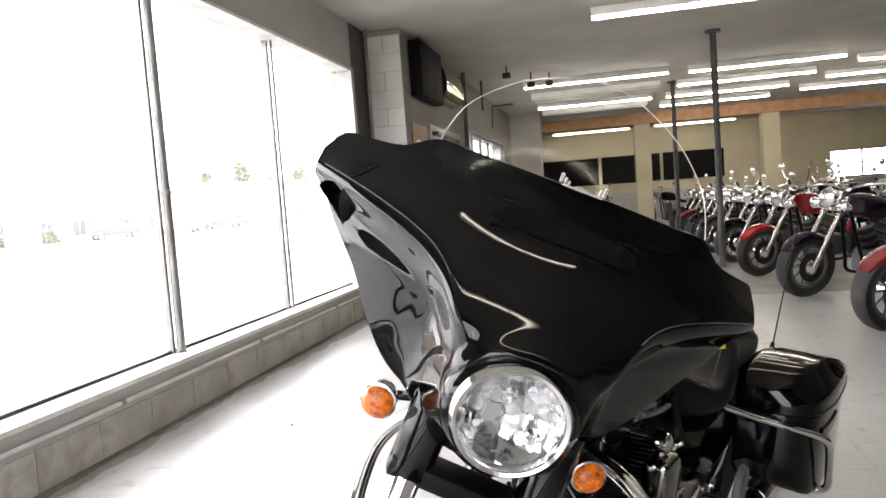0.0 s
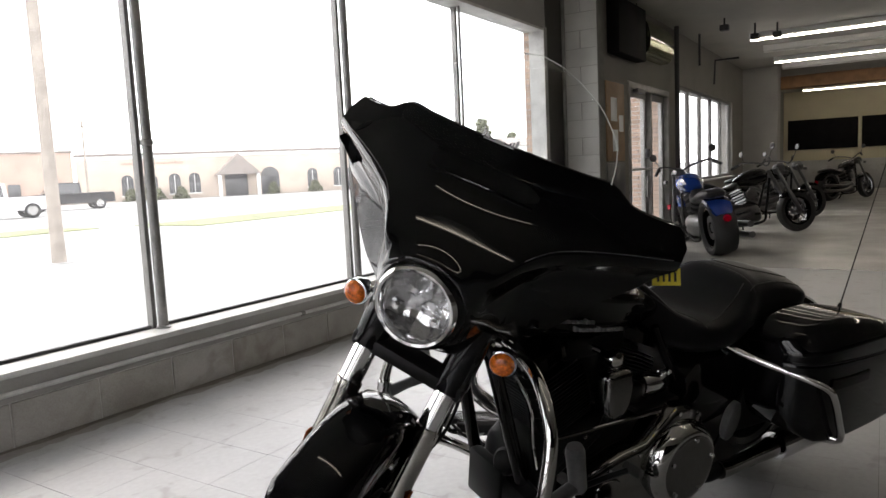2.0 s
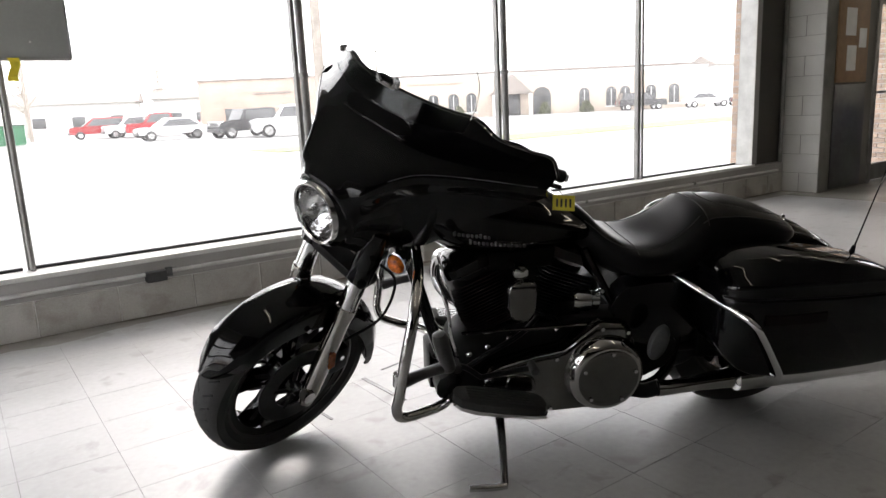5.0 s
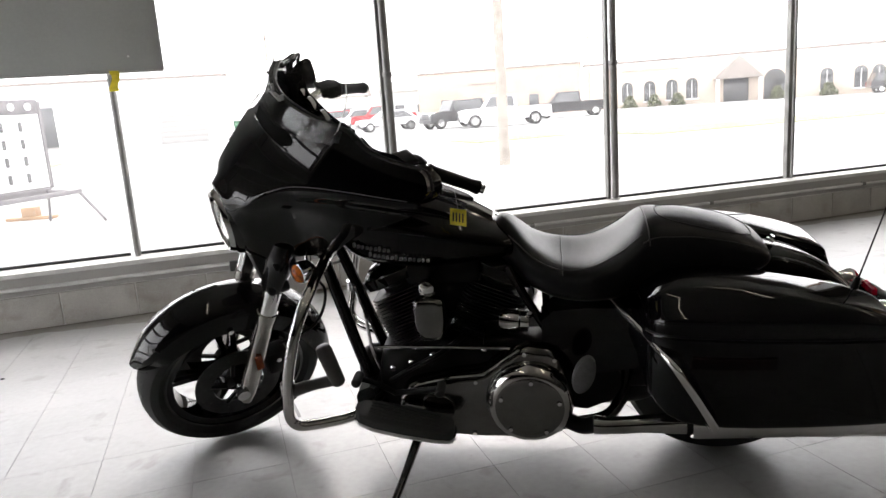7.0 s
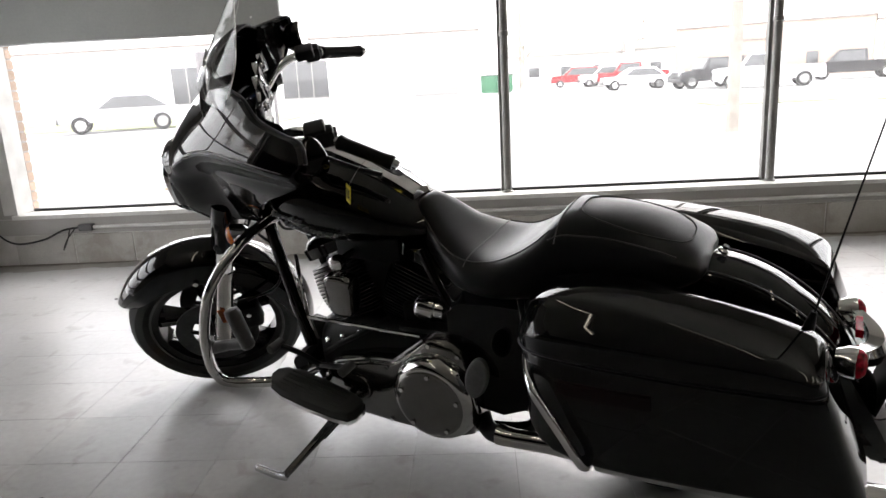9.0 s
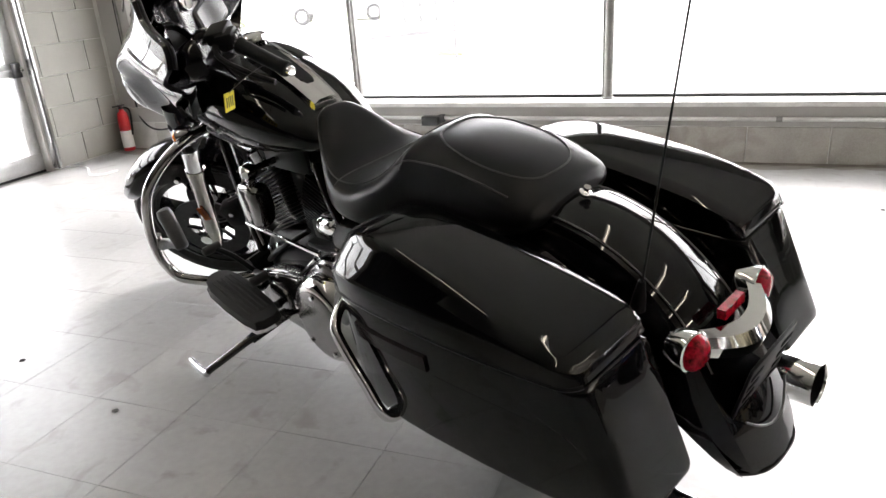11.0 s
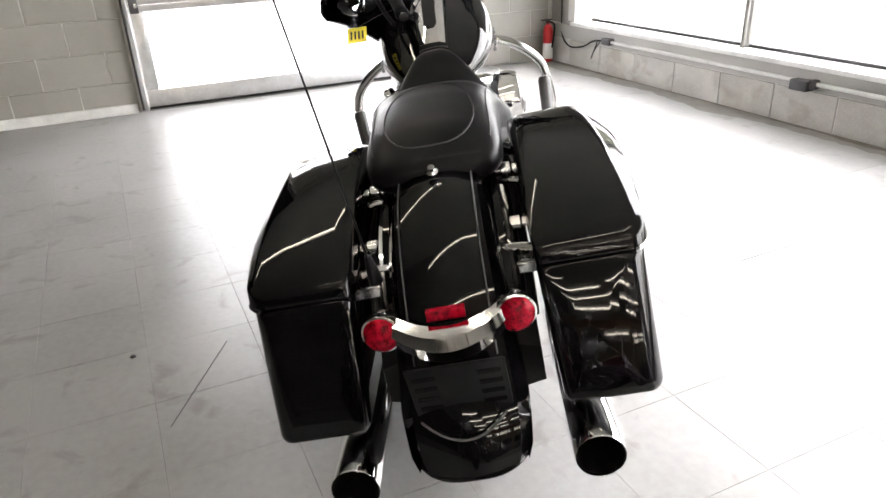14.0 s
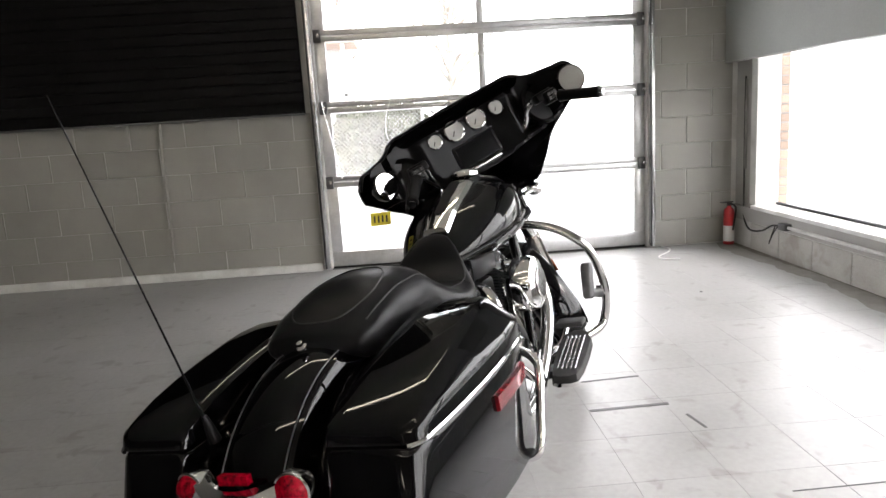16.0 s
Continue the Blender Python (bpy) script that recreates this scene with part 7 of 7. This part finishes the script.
    for s in (-1, 1):
        part("tail_lamp", box((-L / 2 - 0.012, s * (W / 2 - 0.14) - 0.08, belt - 0.4), (-L / 2 + 0.02, s * (W / 2 - 0.14) + 0.08, belt - 0.1), 0.01), RED_LENS, v)
        part("headlamp", box((L / 2 - 0.05, s * (W / 2 - 0.25) - 0.14, belt - 0.32), (L / 2 + 0.02, s * (W / 2 - 0.25) + 0.14, belt - 0.12), 0.02), FACET, v)
    return v


vehicle(CAR_WHITE, "white crew-cab pickup truck parked in the lot", (16.3, 36.8), 163, "pickup")
vehicle(CAR_BLACK, "black pickup truck parked in the lot", (25.2, 44.9), 160, "pickup")
vehicle(CAR_BLACK, "black open jeep parked between pale cars", (14.2, 40.6), 190, "jeep")
vehicle(CAR_RED, "red pickup truck parked across the lot", (13.0, 56.0), 172, "pickup")
vehicle(CAR_RED, "small red car parked across the lot", (9.4, 62.5), 175, "suv")
vehicle(CAR_WHITE, "white car parked across the lot", (10.8, 45.0), 178, "car")
vehicle(CAR_WHITE, "pale car parked behind the jeep", (11.6, 60.0), 178, "suv")
vehicle(CAR_BLACK, "dark sport utility vehicle by the offices", (57.0, 43.5), -35, "suv")
vehicle(CAR_WHITE, "white car by the offices", (61.5, 39.0), -35, "car")
vehicle(CAR_BLACK, "dark car by the offices", (64.5, 36.0), -35, "car")

dumpster = thing("dumpster", "green steel dumpster beside the workshop", "dumpster", at=(1.6, 51.5, GROUND))
part("bin", loft([[(x, y, z) for x, y in ((-1.1 - 0.1 * z, -0.8), (1.1 + 0.1 * z, -0.8), (1.1 + 0.1 * z, 0.8), (-1.1 - 0.1 * z, 0.8))] for z in (0.1, 1.4)]), GREEN, dumpster)
part("lid", box((-1.3, -0.85, 1.401), (1.3, 0.85, 1.47), 0.02), RUBBER, dumpster)
for x in (-1.15, 0, 1.15):
    part("rib", box((x - 0.05, -0.88, 0.2), (x + 0.05, -0.8005, 1.3), 0.01), GREEN, dumpster)

for x, y, h, r, word in ((5.03, 10.1, 9.0, 0.12, "weathered timber utility pole at the lot's edge"), (4.2, 62.0, 9.0, 0.14, "timber utility pole across the street"), (31.0, 52.0, 7.0, 0.10, "slim lamp pole near the offices")):
    pole = thing("utility_pole", word, "pole", at=(x, y, GROUND))
    part("shaft", lathe([(0, r * 1.15), (0.6, r * 1.05), (h, r * 0.75)], (0, 0, 0), (0, 0, 1), sides=14), BARK, pole)
    part("cross_arm", box((-0.9, -0.05, h - 0.6), (0.9, 0.05, h - 0.48), 0.01), BARK, pole)
    part("footing", lathe([(0, r * 2.4), (0.03, r * 2.2)], (0, 0, 0), (0, 0, 1), sides=16), ASPHALT, pole)

# Letter board sign on a folding stand, right outside.
sign = thing("letter_board_sign", "white letter board in a dark steel frame on splayed legs", "sign", at=(-4.40, 6.60, GROUND), turn=50)
part("board", box((0.10, -0.03, 0.62), (1.20, 0.03, 1.72), 0.01), WHITE_PAINT, sign)
for x0, x1, z0, z1 in ((-0.12, 0.10, 0.55, 1.98), (1.20, 1.25, 0.60, 1.9), (0.10, 1.20, 1.72, 1.93), (0.10, 1.20, 0.57, 0.619)):
    part("frame_bar", box((x0, -0.05, z0), (x1, 0.05, z1), 0.008), SIGN_FRAME, sign)
for k in range(4):
    part("bulb", lathe([(0, 0.055), (0.012, 0.055), (0.02, 0.03)], (0.22 + 0.27 * k, -0.05, 1.825), (0.22 + 0.27 * k, -1, 1.825), sides=14), WHITE_PAINT, sign)
for row in range(4):
    for k in range(3):
        part("letter_bar", box((0.24 + 0.30 * k, -0.036, 0.72 + 0.25 * row), (0.30 + 0.30 * k, -0.0305, 0.86 + 0.25 * row)), LETTER_GREY, sign, smooth=False)
for y in (-0.35, 0.35):
    part("base_rail", box((-0.45, y - 0.035, 0.48), (1.45, y + 0.035, 0.5495), 0.008), SIGN_FRAME, sign)
for x in (-0.42, 1.42):
    part("cross_rail", box((x - 0.035, -0.314, 0.482), (x + 0.035, 0.314, 0.545), 0.008), SIGN_FRAME, sign)
    for s in (-1, 1):
        part("leg", tube([(x, 0.33 * s, 0.52), (x + (0.18 if x > 0 else -0.18), 0.62 * s, 0.02)], 0.025, None, 8), SIGN_FRAME, sign)
part("board_foot", box((-0.08, -0.314, 0.5), (0.06, 0.314, 0.549), 0.006), SIGN_FRAME, sign)
blocks = thing("timber_blocks", "stack of timber blocks weighing down the sign stand", "timber", at=(-4.25, 8.85, GROUND), turn=-15)
part("plank", box((-0.4, -0.1, 0.0), (0.4, 0.1, 0.06), 0.01), TAN_BOARD, blocks)
part("block", box((-0.12, -0.1, 0.061), (0.12, 0.1, 0.22), 0.01), TAN_BOARD, blocks)
plank = part("loose_plank", box((-0.28, -0.05, 0), (0.28, 0.05, 0.03), 0.006), TAN_BOARD)
plank.matrix_basis = pose(-4.5, 6.58 - 1.1, GROUND, 0, 0, 8)
tagged(plank, "short loose plank lying on the asphalt", "plank")


def shrub(bm, c, r, h, count, size, seed):
    """Many small leaf clumps filling an uneven crown."""
    rnd = random.Random(seed)
    for _ in range(count):
        a, z = rnd.uniform(0, 2 * math.pi), rnd.random()
        rr = r * (1 - 0.75 * z) * rnd.uniform(0.35, 1.05)
        p = Vector((c[0] + rr * math.cos(a), c[1] + rr * math.sin(a), c[2] + h * z))
        q = Euler((rnd.uniform(0, 3), rnd.uniform(0, 3), rnd.uniform(0, 3))).to_matrix()
        s = size * rnd.uniform(0.6, 1.4)
        vs = [bm.verts.new(p + q @ Vector(v) * s) for v in ((-1, -0.4, 0), (1, -0.3, 0.2), (0.3, 0.9, -0.1), (-0.5, 0.5, 0.6))]
        bm.faces.new(vs[:3])
        bm.faces.new((vs[0], vs[2], vs[3]))


for k, (x, y) in enumerate(((39.3, 58.6), (41.3, 57.3), (43.2, 56.1), (50.6, 50.9), (54.5, 48.6))):
    bm = bmesh.new()
    shrub(bm, (x, y, GROUND), 0.9, 1.1, 260, 0.16, k)
    bush = part("bush", bm, LEAF, smooth=False)
    tagged(bush, "clipped round bush below the office windows", "bush", "bushes by the offices")
for k, (x, y, h) in enumerate(((118, 70, 9), (124, 66, 11), (131, 63, 8), (138, 60, 10), (146, 56, 9))):
    t = thing("conifer_tree", "dark evergreen tree far off beyond the lot", "tree", "far evergreens", (x, y, GROUND))
    part("trunk", lathe([(0, 0.25), (h * 0.95, 0.03)], (0, 0, 0), (0, 0, 1), sides=8), BARK, t)
    bm = bmesh.new()
    shrub(bm, (0, 0, 0.6), h * 0.32, h, 420, 0.55, 40 + k)
    part("crown", bm, LEAF, t, smooth=False)
for k, (x, y, h) in enumerate(((6, 84, 9), (-14, 78, 8), (24, 100, 10), (-30, 84, 9), (-19, -1.2, 7.0), (-22, -4.5, 8.0))):
    t = thing("bare_tree", "leafless winter tree with fine twigs", "tree", "bare trees", (x, y, GROUND))
    rnd = random.Random(k)
    part("trunk", lathe([(0, 0.22), (h * 0.3, 0.15), (h * 0.85, 0.03)], (0, 0, 0), (0.02, 0.03, 1), sides=8), TWIG, t)
    bm = bmesh.new()
    for _ in range(46):
        z, a = h * rnd.uniform(0.25, 0.8), rnd.uniform(0, 6.28)
        L = h * rnd.uniform(0.18, 0.38)
        p0 = Vector((0, 0, z))
        p1 = p0 + Vector((math.cos(a) * L * 0.6, math.sin(a) * L * 0.6, L * 0.55))
        tube([p0, p1], [0.05, 0.012], bm, 5)
        for _ in range(5):
            f = rnd.uniform(0.3, 1)
            a2 = a + rnd.uniform(-1, 1)
            tube([p0.lerp(p1, f), p0.lerp(p1, f) + Vector((math.cos(a2), math.sin(a2), 0.9)) * L * 0.3], [0.02, 0.006], bm, 4)
    part("limbs", bm, TWIG, t)

bm = bmesh.new()
for k in range(3):
    shrub(bm, (-18.6 + 0.8 * k, 18.5, GROUND), 1.1, 3.4 - 0.8 * k, 500, 0.16, 90 + k)
garden = part("garden_bush", bm, LEAF, smooth=False)
tagged(garden, "tall loose evergreen bush at the lot's edge", "bush")
vehicle(CAR_GREY, "grey car parked behind the letter board", (-14.2, 23.2), 205, "car")

# Yard outside the overhead door: hedge behind a wire fence, timber stair.
YARD = GROUND + 0.2
bm = bmesh.new()
for k in range(4):
    shrub(bm, (-12.8, -3.75 + 0.42 * k, YARD), 0.75, 1.5, 700, 0.10, 70 + k)
hedge = part("hedge", bm, LEAF, smooth=False)
tagged(hedge, "dense green hedge behind the wire fence", "hedge", kind="stuff")
fence = thing("wire_fence", "galvanised chain-link fence in front of the hedge", "fence", at=(-12.0, 0, YARD))
for y in (-4.1, -2.3):
    part("post", lathe([(0, 0.03), (1.45, 0.03)], (0, y, 0), (0, y, 1), sides=10), DULL_CHROME, fence)
part("top_rail", tube([(0, -4.1, 1.42), (0, -2.3, 1.42)], 0.02, None, 8), DULL_CHROME, fence)
mesh = bmesh.new()
for k in range(-16, 22):
    y0 = -4.1 + 0.085 * k
    for s in (1, -1):
        a, b = (y0, 0.05), (y0 + 1.35, 1.40)
        if s < 0:
            a, b = (y0 + 1.35, 0.05), (y0, 1.40)
        lo, hi = -4.08, -2.32
        ts = sorted((0.0, 1.0, *[(v - a[0]) / (b[0] - a[0]) for v in (lo, hi)]))
        ins = [t for t in ts if 0 <= t <= 1 and lo - 1e-6 <= a[0] + (b[0] - a[0]) * t <= hi + 1e-6]
        if len(ins) > 1 and ins[-1] - ins[0] > 0.02:
            q = [Vector((0, a[0] + (b[0] - a[0]) * t, a[1] + (b[1] - a[1]) * t)) for t in (ins[0], ins[-1])]
            tube(q, 0.004, mesh, 4)
tagged(part("wire_mesh", mesh, DULL_CHROME, fence), kind="stuff")
stair = thing("timber_porch", "pale timber porch with a railing across the yard", "porch", at=(-16.5, -4.6, YARD))
part("house_wall", box((-3, -3.5, 0), (-0.6, 0.6, 4.2), 0.02), WHITE_WALL, stair)
part("porch_roof", box((-0.9, -2.6, 3.1), (0.9, 0.9, 3.3), 0.02), RED_BRICK, stair)
part("deck", box((-0.6, -2.4, 0.9), (0.8, 0.7, 1.02), 0.01), TAN_BOARD, stair)
for y in (-2.3, -1.3, -0.3, 0.6):
    part("post", box((0.66, y - 0.05, 0), (0.76, y + 0.05, 3.1), 0.005), WHITE_PAINT, stair)
for k in range(12):
    part("baluster", box((0.69, -2.2 + 0.24 * k, 1.021), (0.73, -2.16 + 0.24 * k, 1.85), 0.003), WHITE_PAINT, stair)
part("hand_rail", box((0.66, -2.35, 1.851), (0.76, 0.65, 1.93), 0.005), WHITE_PAINT, stair)

# ---- pieces of walls and floors ----


def shared_mesh(name, bm, mat):
    me = bpy.data.meshes.new(name)
    bm.to_mesh(me)
    bm.free()
    me.materials.append(mat)
    return me


def piece(name, me, parent, at, turn=0.0):
    ob = new(name, me)
    ob.parent = parent
    ob.matrix_basis = pose(*at, 0, 0, turn)
    return ob


def slab_mesh(name, size, mat, bevel=0.003):
    sx, sy, sz = size
    return shared_mesh(name, box((0, 0, 0), (sx, sy, sz), bevel, None, 1), mat)


# Block course under the window.
base_block = slab_mesh("base_block", (0.402, 0.0385, 0.199), BLOCK_BASE, 0.004)
part("mortar_bed", box((GX, -0.128, 0.0), (PIL_X, -0.1005, 0.2045)), MORTAR, wall_window, smooth=False)
x = -0.05 - 0.408 * 8
while x < PIL_X - 0.05:
    if x > GX - 0.2:
        ob = piece("block", base_block, wall_window, (max(x + 0.003, GX + 0.001), -0.134, 0.002))
        if x < GX:
            ob.scale = ((x + 0.405 - GX) / 0.402, 1, 1)
    x += 0.408

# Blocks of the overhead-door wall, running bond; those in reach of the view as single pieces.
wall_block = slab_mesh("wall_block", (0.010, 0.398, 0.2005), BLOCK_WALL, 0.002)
rest = bmesh.new()
for row in range(15):
    z = 0.008 + 0.2035 * row
    y = -0.10 - 0.4065 * 32 - (0.203 if row % 2 else 0.0)
    while y < -0.12:
        a, b = max(y, BACK_Y + 0.01), min(y + 0.398, -0.142)
        spans = [(a, b)]
        if z < 2.33:
            spans = [(a, min(b, -3.42)), (max(a, -0.765), b)]
        for lo, hi in spans:
            if hi - lo > 0.03 and z < (1.2 if hi < -3.4 else 3.0):
                if lo > -6.6:
                    ob = piece("block", wall_block, wall_garage, (GX - 0.0065, lo, z))
                    ob.scale = (1, (hi - lo) / 0.398, 1)
                else:
                    box((GX - 0.0065, lo, z), (GX + 0.0035, hi, z + 0.2005), 0, rest)
        y += 0.4065
tagged(part("block_rest", rest, BLOCK_WALL, wall_garage, smooth=False), kind="stuff")
foot = part("plinth", box((GX - 0.003, BACK_Y + 0.01, 0.0), (GX + 0.028, -3.43, 0.065), 0.008), SILL, wall_garage)

# Thin brown sheet added to darken the plaster wall beside the pier.
structure("trim_panel", box((WIN_B + 0.095, -0.109, 0.33), (PIL_X - 0.012, -0.1005, CEIL - 0.002), 0.002), WALL_BROWN, "thin dark brown sheet added over the wall between window and pier")
# Grime gathered along the foot of the window wall.
rnd = random.Random(5)
for least, most, step, lift, paint, label in ((0.06, 0.20, 0.022, 0.0003, GRIME_FILM, "thin brownish film of dirt on the floor by the wall"), (0.015, 0.085, 0.014, 0.0, GRIME, "dark brown grime along the foot of the wall")):
    edge, width = [], (least + most) / 2
    for k in range(184):
        width = min(most, max(least, width + rnd.uniform(-step, step)))
        edge.append((GX + 0.01 + 0.05 * k, width))
    grime = loft([[(x, -0.1290, 0.0003), (x, -0.1290, 0.0028 - 4 * lift), (x, -0.1290 - w * 0.5, 0.0020 - 3 * lift), (x, -0.1290 - w, 0.0003)] for x, w in edge if x < PIL_X - 0.05])
    tagged(part("floor_grime", grime, paint), label, "dirt", kind="stuff")

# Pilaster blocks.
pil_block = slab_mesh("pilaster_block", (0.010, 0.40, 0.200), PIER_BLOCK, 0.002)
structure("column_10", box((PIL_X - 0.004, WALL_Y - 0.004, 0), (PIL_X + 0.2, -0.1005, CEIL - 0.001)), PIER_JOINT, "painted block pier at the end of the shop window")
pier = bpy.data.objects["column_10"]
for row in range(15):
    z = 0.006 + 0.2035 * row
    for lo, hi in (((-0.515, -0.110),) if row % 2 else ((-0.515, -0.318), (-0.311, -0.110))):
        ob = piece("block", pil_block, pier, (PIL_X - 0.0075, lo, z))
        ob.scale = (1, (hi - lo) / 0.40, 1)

# Brickwork outside: the piers beside the window and the wall seen through the entrance.
brick_me = slab_mesh("brick", (0.195, 0.09, 0.057), BRICK, 0.003)
reveal_brick = slab_mesh("reveal_brick", (0.012, 0.066, 0.057), BRICK, 0.002)
for x0 in (WIN_B - 0.0125, WIN_A + 0.0005):
    for row in range(34):
        piece("brick", reveal_brick, wall_window, (x0, 0.0525, SILL_Z + 0.008 + 0.0675 * row))
wall_brick = part("brick_screen", box((8.78, WALL_Y + 0.31, GROUND), (9.0, 1.30, 3.2)), MORTAR, smooth=False)
tagged(wall_brick, "red brick screen wall outside the entrance", "wall", kind="structure")
for row in range(40):
    y = WALL_Y + 0.31 + (0.1 if row % 2 else 0)
    while y < 1.1:
        piece("brick", brick_me, wall_brick, (8.855, y, GROUND + 0.20 + 0.0675 * row), 90)
        y += 0.205

jamb_brick = slab_mesh("jamb_brick", (0.010, 0.150, 0.057), BRICK, 0.002)
for row in range(31):
    piece("brick", jamb_brick, wall_door, (8.608, WALL_Y + 0.145, 0.01 + 0.0675 * row))

# Floor: tiles in the front bay, concrete slabs beyond.
rnd = random.Random(11)
tile = slab_mesh("tile", (0.2992, 0.2992, 0.003), TILE, 0.0003)
bm = bmesh.new()
for i in range(-12, 17):
    for j in range(-1, 21):
        x0, y0 = 0.18 + 0.3 * i, -0.01 - 0.3 * (j + 1)
        x1, y1 = x0 + 0.3, y0 + 0.3
        a, b = max(x0, GX + 0.001) if i == -12 else x0, min(y1, -0.1285)
        if b - y0 < 0.02 or y1 < y0:
            continue
        lo_x = GX + 0.001 if i == -12 else x0
        if -9 <= i < 6 and 1 <= j <= 20:
            ob = piece("tile", tile, floor, (x0 + 0.0002 + rnd.uniform(0, 0.0006), y0 + 0.0002 + rnd.uniform(0, 0.0006), -0.003))
            ob.scale = (1 - rnd.uniform(0, 0.0022), 1 - rnd.uniform(0, 0.0022), 1)
        else:
            box((x0 + 0.0004, y0 + 0.0004, -0.003), (x1 - 0.0004, b - 0.0004, 0), 0, bm)
for j in range(0, 21):
    y0 = -0.01 - 0.3 * (j + 1)
    box((GX + 0.001, y0 + 0.0004, -0.003), (0.18 - 3.6 - 0.0004, min(y0 + 0.2996, -0.1285), 0), 0, bm)
tagged(part("tile_rest", bm, TILE, floor, smooth=False), kind="stuff")
for x0, x1 in ((5.286, 7.82), (7.828, 12.4), (12.408, 17.0), (17.008, FAR_X)):
    for y0, y1 in ((BACK_Y, -10.804), (-10.8, -7.204), (-7.2, -3.654), (-3.648, WALL_Y)):
        part("slab", box((x0, y0, -0.003), (x1, y1, 0)), FLOOR, floor, smooth=False)
for x0, x1 in ((GX + 0.001, 0.0), (0.004, 5.28)):
    part("slab", box((x0, BACK_Y, -0.003), (x1, -6.3115, 0)), FLOOR, floor, smooth=False)
part("slab", box((5.286, WALL_Y, -0.003), (PIL_X, -0.1285, 0)), FLOOR, floor, smooth=False)

# Small marks on the floor.
for x, y, w, h, a in ((-0.66, -1.95, 0.31, 0.018, 92), (-0.955, -1.94, 0.26, 0.012, 94), (-0.50, -1.755, 0.12, 0.010, 10), (0.0, -1.50, 0.36, 0.004, 91), (-0.169, -3.4865, 0.388, 0.0018, -29.5)):
    s_ = part("floor_strip", box((-w / 2, -h / 2, 0), (w / 2, h / 2, 0.0018)), GREY_ALLOY, smooth=False)
    s_.matrix_basis = pose(x, y, 0.0002, 0, 0, a)
    tagged(s_, "thin dark strip stuck on the tiles", "strip", "strips on the floor")
rnd = random.Random(5)
spots = ((-0.386, -3.65), (-0.92, -3.05), (-1.45, -2.9), (0.5, -4.6), (-2.2, -1.0), (1.3, -0.9))
for x, y in spots:
    r = rnd.uniform(0.006, 0.011)
    d = part("debris", lathe([(0, r), (0.003, r * 0.8), (0.005, r * 0.3)], (x, y, 0.0002), (x, y, 1), sides=7), INK)
    tagged(d, "tiny dark crumb of dirt on the floor", "debris", "crumbs on the floor")
